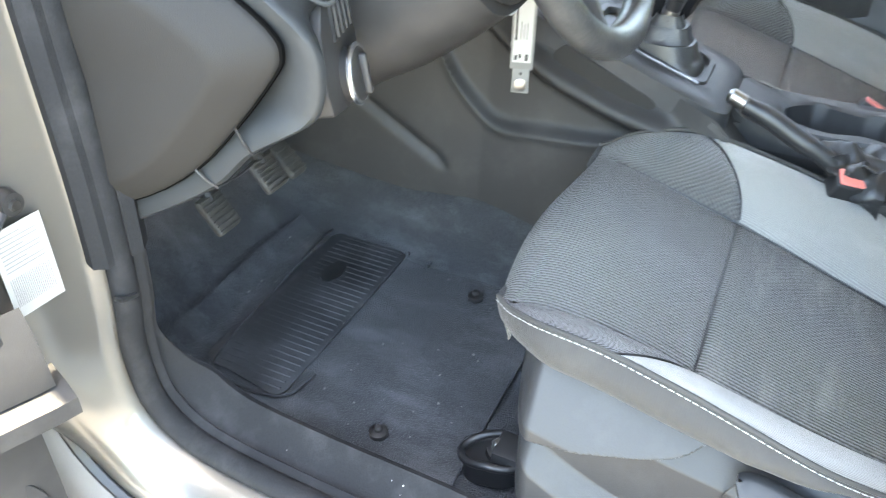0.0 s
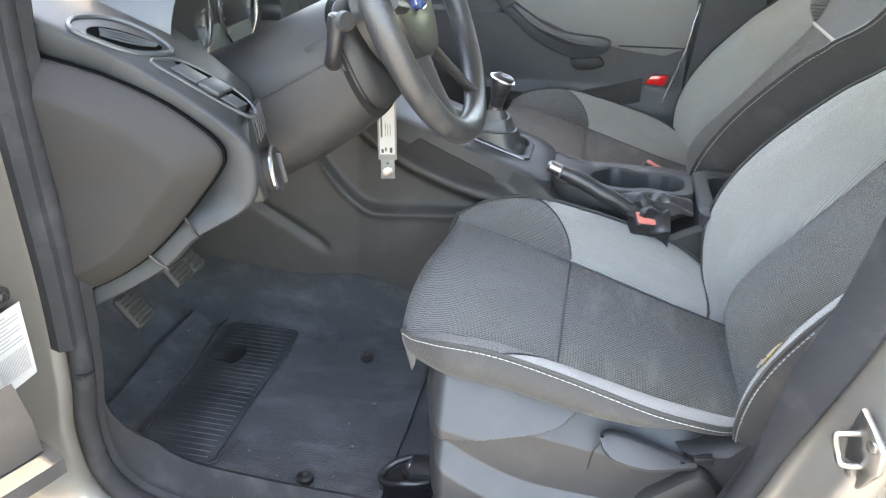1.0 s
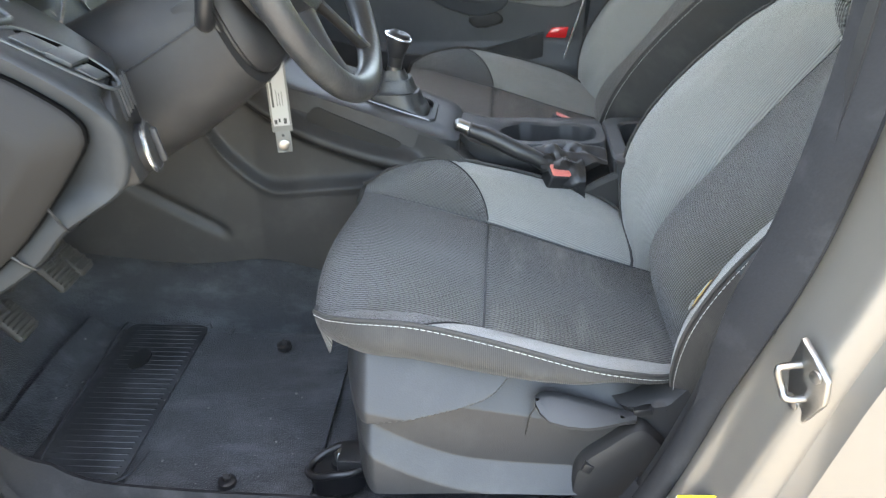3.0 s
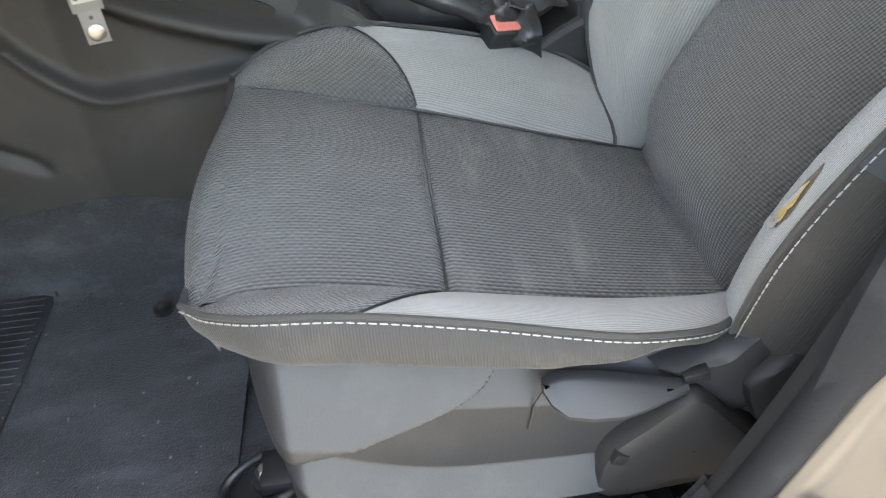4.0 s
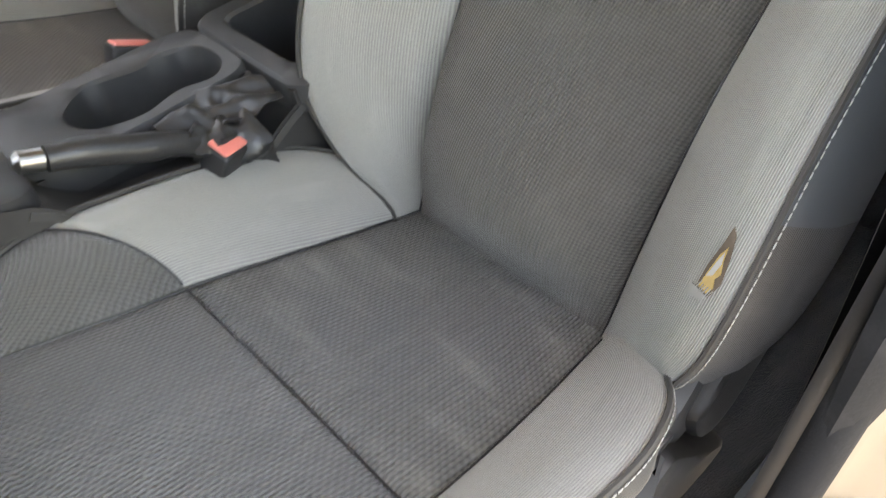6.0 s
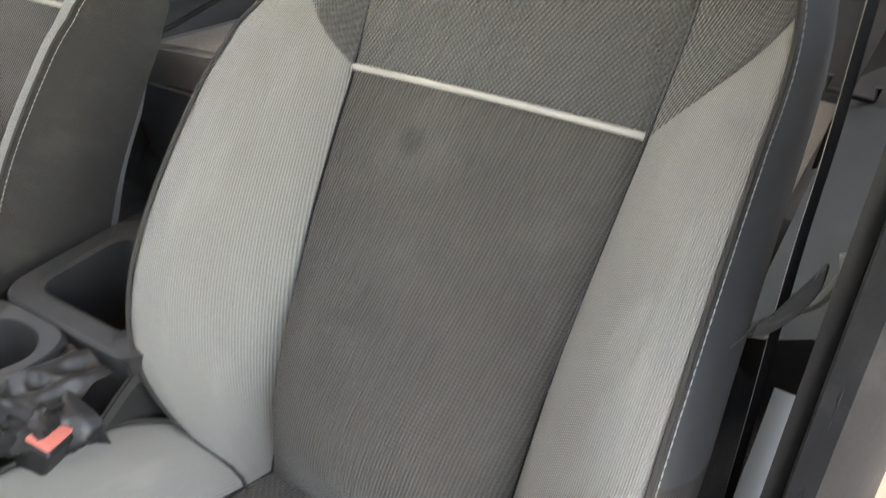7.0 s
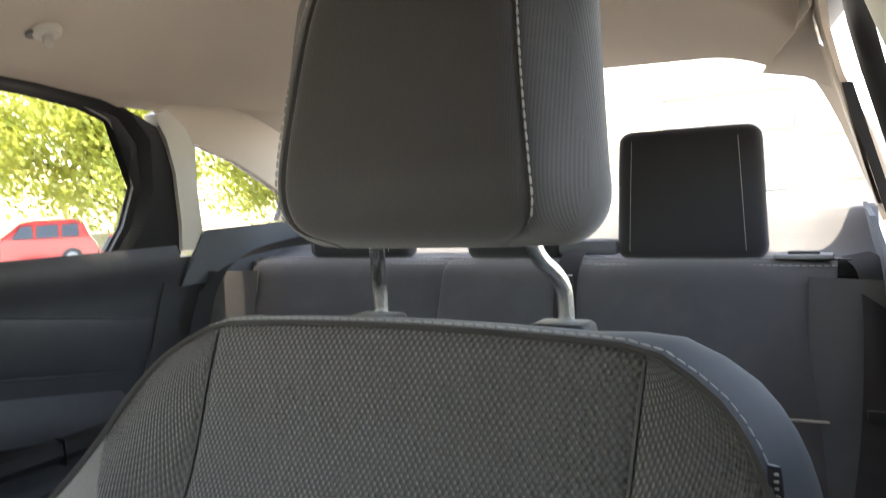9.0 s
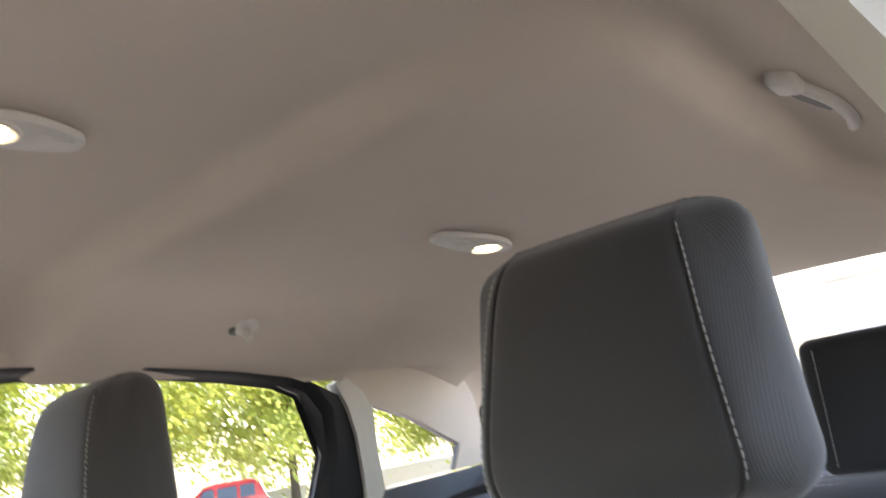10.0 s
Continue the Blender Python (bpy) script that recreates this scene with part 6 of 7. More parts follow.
part("plate", extrude_poly([BC + Vector((0.004, 0.045, 0.016)), BC + Vector((0.004, 0.045, -0.016)), BC + Vector((-0.010, -0.06, -0.016)), BC + Vector((-0.010, -0.06, 0.016))], (-0.99, 0.13, 0), 0.005, 0.001), "paint", brk)
part("washer", tube([BC + Vector((-0.004, 0.02, 0)), BC + Vector((-0.008, 0.0205, 0))], 0.012, 22), "steel", brk)
part("bolt", tube([BC + Vector((-0.008, 0.02, 0)), BC + Vector((-0.018, 0.021, 0)), BC + Vector((-0.019, 0.021, 0))], [0.0085, 0.008, 0.006], 6), "steel", brk, "hexagon bolt head")
sticker = thing("warning_sticker", "yellow and white warning sticker low on the pillar", "sticker")
part("paper", extrude_poly([(-0.744, -0.150, 0.505), (-0.757, -0.185, 0.520), (-0.757, -0.160, 0.440), (-0.744, -0.125, 0.430)], (-0.92, 0.38, 0), 0.0012), "white", sticker)
part("yellow_band", extrude_poly([(-0.7455, -0.150, 0.506), (-0.7585, -0.185, 0.521), (-0.7585, -0.180, 0.500), (-0.7455, -0.146, 0.487)], (-0.92, 0.38, 0), 0.0012), "yellow", sticker, "yellow heading band")
part("print_bar", extrude_poly([(-0.7475, -0.154, 0.499), (-0.7585, -0.181, 0.511), (-0.7585, -0.180, 0.506), (-0.7475, -0.153, 0.494)], (-0.92, 0.38, 0), 0.0012), "ink", sticker)
idl = thing("pillar_label", "white printed data label on the windscreen pillar", "label")
L0, LX, LZ = Vector((-0.799, 0.648, 0.672)), Vector((0.99, -0.10, 0.03)).normalized(), Vector((0.0, -0.02, 1.0)).normalized()
LN = LX.cross(LZ)
LN = LN if LN.y < 0 else -LN


def lq(a0, a1, b0, b1, o, d=0.0006):
    return extrude_poly([L0 + LX * a + LZ * b + LN * o for a, b in ((a0, b0), (a1, b0), (a1, b1), (a0, b1))], LN, d)
part("paper", lq(-0.026, 0.026, -0.048, 0.048, 0.001), "white", idl)
bars = bmesh.new()
for k in range(22):
    a0 = -0.021 + 0.042 * k / 22
    lqb = [L0 + LX * a + LZ * b + LN * 0.0022 for a, b in ((a0, -0.036), (a0 + 0.0009, -0.036), (a0 + 0.0009, -0.004), (a0, -0.004))]
    bars.faces.new([bars.verts.new(p) for p in lqb])
for k in range(9):
    b0 = 0.040 - 0.0046 * k
    w = 0.040 if k % 3 else 0.024
    bars.faces.new([bars.verts.new(L0 + LX * a + LZ * b + LN * 0.0022) for a, b in ((-0.021, b0), (-0.021 + w, b0), (-0.021 + w, b0 + 0.0015), (-0.021, b0 + 0.0015))])
M["faint"] = mat("faint_grey_print", (0.20, 0.20, 0.20), 0.6)
part("print", bars, "faint", idl, smooth=False)
chk = thing("door_check", "black door check strap with a round bolt", "door hinge")
part("strap", tube([(-0.797, 0.652, 0.738), (-0.82, 0.642, 0.728), (-0.87, 0.66, 0.72)], 0.008, 10, flat=0.6), "black", chk)
part("boss", tube([(-0.796, 0.655, 0.740), (-0.796, 0.640, 0.740)], [0.013, 0.011], 18), "plastic", chk)
part("bolt", tube([(-0.796, 0.642, 0.740), (-0.796, 0.636, 0.740)], [0.006, 0.005], 6), "steel", chk)
clip_ = thing("trim_clip", "small black plastic clip at the end of the pillar lip", "clip")
part("body", boxed((-0.720, 0.628, 0.584), (0.024, 0.012, 0.006), 0.002, pose(0, 0, 0, 0, 15, 0)), "black", clip_)

# ---- open driver's door, seen past the pillar ----
door = thing("driver_door", "open driver's door with dark plastic lining", "car door")
D0, DD = Vector((-0.866, 0.628, 0)), Vector((-0.95, 0.31, 0)).normalized()
DN = Vector((DD.y, -DD.x, 0))
DN = DN if DN.y < 0 else -DN


def dp(a, z, o=0.0):
    return D0 + DD * a + DN * o + Vector((0, 0, z))


part("lining", sheet(lambda u, v: dp(1.0 * u, 0.33 + 0.65 * v, 0.0 + 0.012 * math.sin(v * math.pi) - 0.02 * (1 - min(1, u * 14))), 20, 16, 0.02), "plastic", door)
part("outer_panel", extrude_poly([dp(0.02, 0.28, -0.13), dp(1.08, 0.28, -0.13), dp(1.08, 1.0, -0.13), dp(0.02, 1.0, -0.13)], DN, 0.10, 0.01), "paint", door)
part("armrest", loft([[dp(a, z + 0.08 * max(0, a), o) for z, o in ((0.540, -0.01), (0.538, 0.03), (0.548, 0.042), (0.568, 0.042), (0.576, 0.02), (0.578, -0.01))] for a in (-0.040, -0.038, -0.02, 0.1, 0.3, 0.7)], False, True), "rubber", door)
part("upper_lining", loft([[dp(a, z + 0.08 * max(0, a), o) for z, o in ((0.578, -0.01), (0.578, 0.024), (0.62, 0.020), (0.66, 0.0))] for a in (-0.030, -0.012, 0.1, 0.7)], False, True), "plastic", door)
grille = part("speaker_grille", extrude_poly(smooth_loop([dp(0.11 + 0.10 * math.cos(a), 0.43 + 0.085 * math.sin(a), 0.010) for a in [2 * math.pi * k / 14 for k in range(14)]], 2), DN, 0.006, 0.002), "rubber", door, "round black speaker grille")

# crumbs and lint on the mat, the carpet and the sill trim
rnd = random.Random(7)
bm = bmesh.new()
for k in range(70):
    x, y = rnd.uniform(-0.57, -0.15), rnd.uniform(0.34, 0.80)
    z = mat_top(x, y) + 0.002
    r = rnd.uniform(0.0006, 0.0018)
    bmesh.ops.create_icosphere(bm, subdivisions=1, radius=r, matrix=Matrix.Translation((x, y, z)) @ Matrix.Diagonal((rnd.uniform(0.6, 2.2), rnd.uniform(0.6, 1.6), 0.5, 1)))
tagged(part("crumbs", bm, "padded"), "pale crumbs and lint scattered on the floor mat", "litter", "", "stuff")
bm = bmesh.new()
for k in range(9):
    t = rnd.uniform(0.02, 0.98)
    y = 0.52 - 0.55 * t
    bmesh.ops.create_icosphere(bm, subdivisions=1, radius=rnd.uniform(0.0006, 0.0016), matrix=Matrix.Translation((rnd.uniform(-0.676, -0.650), y, 0.362 + 0.003 * rnd.random())) @ Matrix.Diagonal((rnd.uniform(0.6, 2.0), rnd.uniform(0.6, 1.6), 0.5, 1)))
tagged(part("crumbs", bm, "white"), "pale specks on the door sill trim", "litter", "", "stuff")

# ---- passenger side door linings ----
def lining(name, label, y0, y1):
    root = thing(name, label, "car door", "side doors")
    def f(u, v):
        y = y0 + (y1 - y0) * u
        z = 0.30 + 0.735 * v
        x = 0.695
        x += 0.012 if (0.80 < z < 0.93 and name != "rear_door") else 0.0
        x -= 0.020 * math.exp(-((z - 1.01) / 0.035) ** 2)
        x -= 0.022 * max(0.0, min(1.0, (0.62 - z) / 0.05))
        return Vector((x, y, z))
    part("lining", sheet(f, 40, 60, 0.02), "plastic_dk", root)
    part("upper_ledge", sheet(lambda u, v: Vector((0.672 + 0.02 * (2 * v - 1) ** 2, y0 + (y1 - y0) * u, 0.965 + 0.075 * v)), 20, 8, 0.01), "bluegrey" if name == "rear_door" else "plastic", root)
    if name == "rear_door":
        def fall(y):
            return 0.16 * (y + 0.88)
        part("insert", sheet(lambda u, v: Vector((0.680 - 0.006 * math.sin(v * math.pi) ** 0.5, -0.36 - (0.80 + 0.07 * v) * u, 0.838 + 0.108 * v + fall(-0.36 - 0.84 * u))), 30, 12, 0.004), "plastic_dk", root, "flat dark door insert")
        for zg in (0.836, 0.890, 0.948):
            part("insert_groove", tube([(0.6745, y, zg + fall(y)) for y in (-0.36, -0.75, -1.165 if zg < 0.85 else -1.20)], 0.0020, 6), "black" if zg != 0.890 else "plastic", root)
        part("lower_bulge", sheet(lambda u, v: Vector((0.690 - 0.034 * math.sin(v * math.pi * 0.5) ** 1.5, -0.36 - (0.76 + 0.04 * v) * u, 0.832 - 0.115 * v + fall(-0.36 - 0.78 * u))), 20, 10, 0.006), "plastic_dk", root)
        part("edge_strip", tube([(0.672, -1.255, 0.965), (0.672, -1.215, 0.84), (0.668, -1.165, 0.72), (0.664, -1.13, 0.62)], 0.003, 6), "plastic2", root)
        part("armrest", loft([[Vector((x, y, z)) for x, z in ((0.69, 0.665), (0.645, 0.668), (0.628, 0.685), (0.63, 0.705), (0.66, 0.715), (0.69, 0.73))] for y in (-0.40, -0.8, -0.98, -1.12, -1.17)], False, True), "plastic", root)
        part("armrest_joint", boxed((0.645, -0.965, 0.69), (0.045, 0.003, 0.05), 0.001), "black", root)
        part("pocket_edge", tube([(0.668, -0.45, 0.60), (0.664, -0.9, 0.60), (0.668, -1.14, 0.635)], 0.006, 8), "plastic", root)
    else:
        part("insert", extrude_poly(smooth_loop([(0.681, 0.42, 0.945), (0.681, 0.20, 0.955), (0.681, -0.16, 0.955), (0.681, -0.165, 0.73), (0.681, 0.02, 0.728), (0.681, 0.20, 0.785), (0.681, 0.33, 0.85)], 3), (-1, 0, 0), 0.012, 0.005), "padded", root, "padded grey door insert")
        armp = smooth_loop([(0.655, 0.350, 0.862), (0.655, 0.335, 0.838), (0.655, 0.24, 0.752), (0.655, 0.16, 0.708), (0.655, 0.09, 0.694), (0.655, 0.035, 0.712), (0.655, 0.02, 0.735), (0.655, 0.04, 0.752), (0.655, 0.16, 0.765), (0.655, 0.25, 0.815), (0.655, 0.33, 0.868)], 3)
        part("armrest", extrude_poly(armp, (1, 0, 0), 0.04, 0.006), "plastic_dk", root, "dark moulded armrest")
        part("grip_well", extrude_poly(smooth_loop([(0.653, 0.30, 0.835), (0.653, 0.22, 0.768), (0.653, 0.13, 0.730), (0.653, 0.06, 0.732), (0.653, 0.15, 0.748), (0.653, 0.24, 0.795), (0.653, 0.30, 0.842)], 3), (1, 0, 0), 0.006, 0.001), "black", root)
        part("window_switch", boxed((0.652, 0.285, 0.828), (0.008, 0.026, 0.014), 0.003, pose(0, 0, 0, -35, 0, 0)), "plastic2", root)
        part("pull_pocket", extrude_poly(smooth_loop([(0.668, 0.12, 0.690), (0.668, 0.05, 0.700), (0.668, 0.035, 0.675), (0.668, 0.10, 0.662)], 3), (1, 0, 0), 0.02, 0.003), "plastic", root)
        part("inner_handle", boxed((0.672, 0.335, 0.905), (0.016, 0.09, 0.026), 0.008), "plastic2", root)
        part("handle_surround", extrude_poly(smooth_loop([(0.680, 0.40, 0.925), (0.680, 0.27, 0.935), (0.680, 0.255, 0.90), (0.680, 0.30, 0.875), (0.680, 0.38, 0.885)], 3), (1, 0, 0), 0.012, 0.003), "black", root)
        part("insert_line", tube([(0.668, 0.00, 0.7315), (0.668, -0.08, 0.7325), (0.668, -0.165, 0.7335)], 0.0022, 6), "black", root)
        part("pocket_panel", extrude_poly(smooth_loop([(0.676, 0.155, 0.585), (0.676, 0.085, 0.662), (0.676, 0.045, 0.682), (0.676, -0.145, 0.694), (0.676, -0.125, 0.600), (0.676, -0.02, 0.565)], 3), (1, 0, 0), 0.02, 0.004), "plastic2", root, "smooth grey lower door panel")
        part("map_pocket", sheet(lambda u, v: Vector((0.668 - 0.02 * math.sin(u * math.pi), 0.55 - 0.62 * u, 0.36 + (0.30 - 0.06 * math.sin(u * 3)) * v)), 14, 8, 0.008), "plastic", root)
        part("reflector", extrude_poly([(0.672, -0.092, 0.662), (0.672, -0.135, 0.664), (0.672, -0.128, 0.636), (0.672, -0.076, 0.638)], (-1, 0, 0), 0.010, 0.003), "red", root, "red door edge reflector")
    return root


lining("front_passenger_door", "closed front passenger door with dark grey lining and armrest", 0.72, -0.185)
lining("rear_door", "closed rear door with dark lining and cloth insert", -0.335, -1.29)
structure("door_edge_seal", tube([(0.668, -0.198, 1.02), (0.664, -0.192, 0.88), (0.662, -0.165, 0.72), (0.66, -0.115, 0.55), (0.66, -0.07, 0.42)], 0.0032, 8), "chrome", "bright edge strip beside the passenger door", "door seal")
ldoor = thing("rear_door", "closed rear door behind the driver with dark lining", "car door", "side doors")
part("lining", sheet(lambda u, v: Vector((-0.725 + 0.02 * math.exp(-((0.3 + 0.735 * v - 1.01) / 0.035) ** 2), -0.36 - 0.92 * u, 0.30 + 0.735 * v)), 30, 40, 0.02), "plastic_dk", ldoor)
part("armrest", loft([[Vector((-x, y, z)) for x, z in ((0.69, 0.665), (0.645, 0.668), (0.628, 0.685), (0.63, 0.705), (0.66, 0.715), (0.69, 0.73))] for y in (-0.40, -0.8, -0.98, -1.12, -1.17)], False, True), "plastic", ldoor)

# ---- rear bench ----
bench = thing("rear_bench", "charcoal cloth rear bench seat with pale piping", "rear seat")


def bench_back(x0, x1):
    def f(u, v):
        x = x0 + (x1 - x0) * u
        z = 0.52 + 0.475 * v
        y = -1.30 - 0.17 * v
        if v > 0.93:
            a = (v - 0.93) / 0.07 * math.pi / 2
            y -= 0.05 * (1 - math.cos(a))
            z = 0.52 + 0.475 * 0.93 + 0.034 * math.sin(a)
        y -= tuck(u, v, 0.03, 0.008, "lr") - 0.012 * math.sin(u * math.pi)
        return Vector((x, y, z))
    return f


for x0, x1 in ((-0.615, -0.155), (-0.155, 0.105), (0.105, 0.615)):
    b = part("back_panel", sheet(bench_back(x0, x1), 26, 40), "rear", bench)
    stitches([Vector((x0 + (x1 - x0) * k / 40, -1.478, 0.988)) for k in range(41)], "stitching", bench, 0.0014, 0.011)
    part("piping", tube([(x0 + (x1 - x0) * k / 12, -1.375 + 0.012 * math.sin(k / 12 * math.pi), 0.758) for k in range(13)], 0.0022, 6), "beigeline", bench, "pale piping line")
part("back_top", sheet(lambda u, v: Vector((-0.635 + 1.27 * u, -1.515 - 0.06 * v, 0.9965 - 0.004 * v)), 30, 4, 0.01), "rear", bench)
for sx in (-1, 1):
    def side(u, v):
        z = 0.50 + 0.47 * v
        return Vector((sx * (0.585 + 0.14 * u), -1.36 - 0.10 * v + 0.10 * math.sin(u * math.pi / 2) * (1 - 0.45 * v), z))
    part("side_bolster", sheet(side, 12, 20, 0.02), "rear", bench)


def bench_cush(u, v):
    x = -0.64 + 1.28 * u
    y = -0.76 - 0.60 * v
    z = 0.60 - 0.05 * v + 0.015 * math.sin(((x + 0.64) / 0.64 % 1.0) * math.pi)
    if v < 0.08:
        z -= 0.06 * (1 - v / 0.08) ** 2
    return Vector((x, y, z))
part("cushion", sheet(bench_cush, 48, 30, 0.04), "rear", bench)
part("cushion_front", sheet(lambda u, v: Vector((-0.64 + 1.28 * u, -0.762 - 0.02 * v, 0.545 - 0.22 * v)), 20, 4, 0.01), "rear", bench)
part("grey_cushion_panel", sheet(lambda u, v: bench_cush(0.80 + 0.17 * u, 0.10 + 0.8 * v) + Vector((0, 0, 0.004)), 8, 20), "gray", bench)
part("grey_cushion_panel", sheet(lambda u, v: bench_cush(0.03 + 0.17 * u, 0.10 + 0.8 * v) + Vector((0, 0, 0.004)), 8, 20), "gray", bench)


def rear_headrest(x, w, z0, z1, label):
    root = thing("rear_headrest", label, "headrest", "rear headrests")
    secs = []
    for i in range(21):
        t = i / 20
        z = z0 + (z1 - z0) * (0.5 - 0.5 * math.cos(math.pi * t))
        e = max(0.0, (z0 + 0.025 - z) / 0.027, (z - z1 + 0.022) / 0.024)
        k = math.sqrt(max(0.0, 1 - min(1, e) ** 2.4))
        h = w / 2 * (0.80 + 0.20 * k) * (1 - 0.10 * t)
        d = 0.052 * (0.35 + 0.65 * k)
        yc = -1.578 + 0.010 * t
        secs.append([Vector((x + h * math.copysign(abs(math.cos(a)) ** 0.5, math.cos(a)), yc + d * math.copysign(abs(math.sin(a)) ** 0.62, math.sin(a)), z)) for a in [2 * math.pi * j / 48 for j in range(49)]])
    part("cushion", loft(secs, False, False), "rear_dark", root)
    part("cap", extrude_poly([p for p in secs[-1][:-1]], (0, 0, -1), 0.004), "rear_dark", root)
    if z1 - z0 > 0.15:
        for sx in (-1, 1):
            stitches([Vector((x + sx * (w / 2 - 0.035) * (1 - 0.10 * k / 30), -1.5235 + 0.010 * k / 30, z0 + 0.018 + (z1 - z0 - 0.036) * k / 30)) for k in range(31)], "stitching", root, 0.0007, 0.007)
    for sx in (-1, 1):
        part("post", tube([(x + sx * 0.05, -1.578, z0 - 0.04), (x + sx * 0.05, -1.578, z0 + 0.02)], 0.006, 10), "chrome", root)


rear_headrest(-0.370, 0.275, 0.992, 1.232, "dark charcoal rear headrest behind the driver's seat")
rear_headrest(0.370, 0.275, 0.992, 1.232, "dark charcoal rear headrest on the passenger side")
rear_headrest(-0.02, 0.22, 0.992, 1.075, "low dark charcoal middle rear headrest")

# rear belts
belt = thing("rear_seat_belt", "black seat belt running from the shelf down the rear seat", "seat belt", "seat belts")
part("webbing", loft([[Vector(p) + Vector((-0.010, -0.022, 0.014)), Vector(p) + Vector((0.010, 0.022, -0.010))] for p in smooth_loop([(0.455, -1.56, 1.040), (0.53, -1.49, 1.030), (0.60, -1.40, 1.000), (0.635, -1.345, 0.93), (0.645, -1.31, 0.81), (0.655, -1.27, 0.69), (0.66, -1.22, 0.56)], 5, False)]), "webbing", belt)
bez2 = part("belt_bezel", boxed((0.47, -1.585, 1.040), (0.10, 0.05, 0.014), 0.006), "black", belt)
belt2 = thing("rear_seat_belt", "black middle rear seat belt folded over the seat top", "seat belt", "seat belts")
part("webbing", loft([[Vector(p) + Vector((-0.022, 0, 0)), Vector(p) + Vector((0.022, 0, 0))] for p in smooth_loop([(-0.165, -1.62, 1.02), (-0.165, -1.54, 1.012), (-0.165, -1.49, 1.0), (-0.165, -1.452, 0.96), (-0.168, -1.425, 0.88), (-0.17, -1.39, 0.76)], 4, False)]), "webbing", belt2)
part("tongue", boxed((-0.166, -1.448, 0.955), (0.030, 0.006, 0.035), 0.002, pose(0, 0, 0, -20, 0, 0)), "steel", belt2, "steel belt tongue")
part("guide", boxed((-0.18, -1.56, 1.015), (0.12, 0.05, 0.03), 0.010), "bluegrey", belt2)
belt3 = thing("rear_seat_belt", "black seat belt beside the rear seat behind the driver", "seat belt", "seat belts")
part("webbing", loft([[Vector(p) + Vector((-0.022, -0.012, 0.004)), Vector(p) + Vector((0.022, 0.012, -0.004))] for p in smooth_loop([(-0.64, -1.57, 1.00), (-0.665, -1.46, 0.985), (-0.672, -1.36, 0.92), (-0.668, -1.25, 0.80), (-0.655, -1.12, 0.72), (-0.640, -0.97, 0.69), (-0.635, -0.93, 0.62)], 5, False)]), "webbing", belt3)
part("guide_plate", boxed((-0.668, -1.25, 0.80), (0.03, 0.006, 0.03), 0.002), "black", belt3)
latch = thing("seat_release", "grey plastic seat release on the bench top", "latch")
part("plate", boxed((-0.565, -1.505, 1.002), (0.09, 0.05, 0.008), 0.003), "faint", latch)
part("button", boxed((-0.565, -1.503, 1.008), (0.05, 0.02, 0.006), 0.003), "plastic2", latch)

# driver's seat belt hanging at the middle pillar
dbelt = thing("driver_seat_belt", "black driver's seat belt hanging at the middle pillar", "seat belt", "seat belts")
BELT = smooth_loop([(-0.644, -0.318, 1.31), (-0.656, -0.33, 1.14), (-0.657, -0.345, 1.00), (-0.659, -0.338, 0.92), (-0.660, -0.318, 0.84), (-0.664, -0.31, 0.70), (-0.668, -0.30, 0.50), (-0.668, -0.28, 0.36)], 6, False)
part("webbing", loft([[p + Vector((0.0022, 0.014, 0)), p + Vector((0.0005, 0, 0.0)), p + Vector((-0.0022, -0.014, 0))] for p in BELT]), "webbing", dbelt)
part("selvedge", tube([p + Vector((0.0024, 0.014, 0)) for p in BELT], 0.0004, 5), "padded", dbelt, "pale woven edge")
part("upper_anchor", boxed((-0.642, -0.318, 1.32), (0.02, 0.06, 0.08), 0.008), "trim", dbelt)
tg = part("tongue", extrude_poly(smooth_loop([(-0.650, -0.292, 0.800), (-0.658, -0.290, 0.806), (-0.670, -0.286, 0.826), (-0.679, -0.284, 0.850), (-0.680, -0.284, 0.870), (-0.676, -0.285, 0.868), (-0.673, -0.286, 0.848), (-0.663, -0.288, 0.824), (-0.652, -0.291, 0.812)], 3), (0, 1, 0), 0.008, 0.002), "plastic2", dbelt, "dark grey plastic belt tongue")
part("tongue_blade", extrude_poly([(-0.652, -0.288, 0.812), (-0.649, -0.288, 0.804), (-0.640, -0.280, 0.790), (-0.643, -0.280, 0.797)], (0, 1, 0), 0.003, 0.0006), "steel", dbelt, "steel tongue blade")
part("belt_stop", tube(smooth_loop([(-0.672, -0.300, 0.822), (-0.682, -0.298, 0.836), (-0.688, -0.298, 0.858), (-0.686, -0.300, 0.870)], 4, False), 0.0035, 8), "padded", dbelt, "pale grey belt stop")
guide = thing("belt_guide", "black wire belt guide behind the seat", "belt guide")
part("loop", tube([(-0.60, -0.95, 0.74), (-0.60, -0.95, 0.72), (-0.66, -0.95, 0.715), (-0.66, -0.95, 0.735)], 0.005, 8), "plastic2", guide)

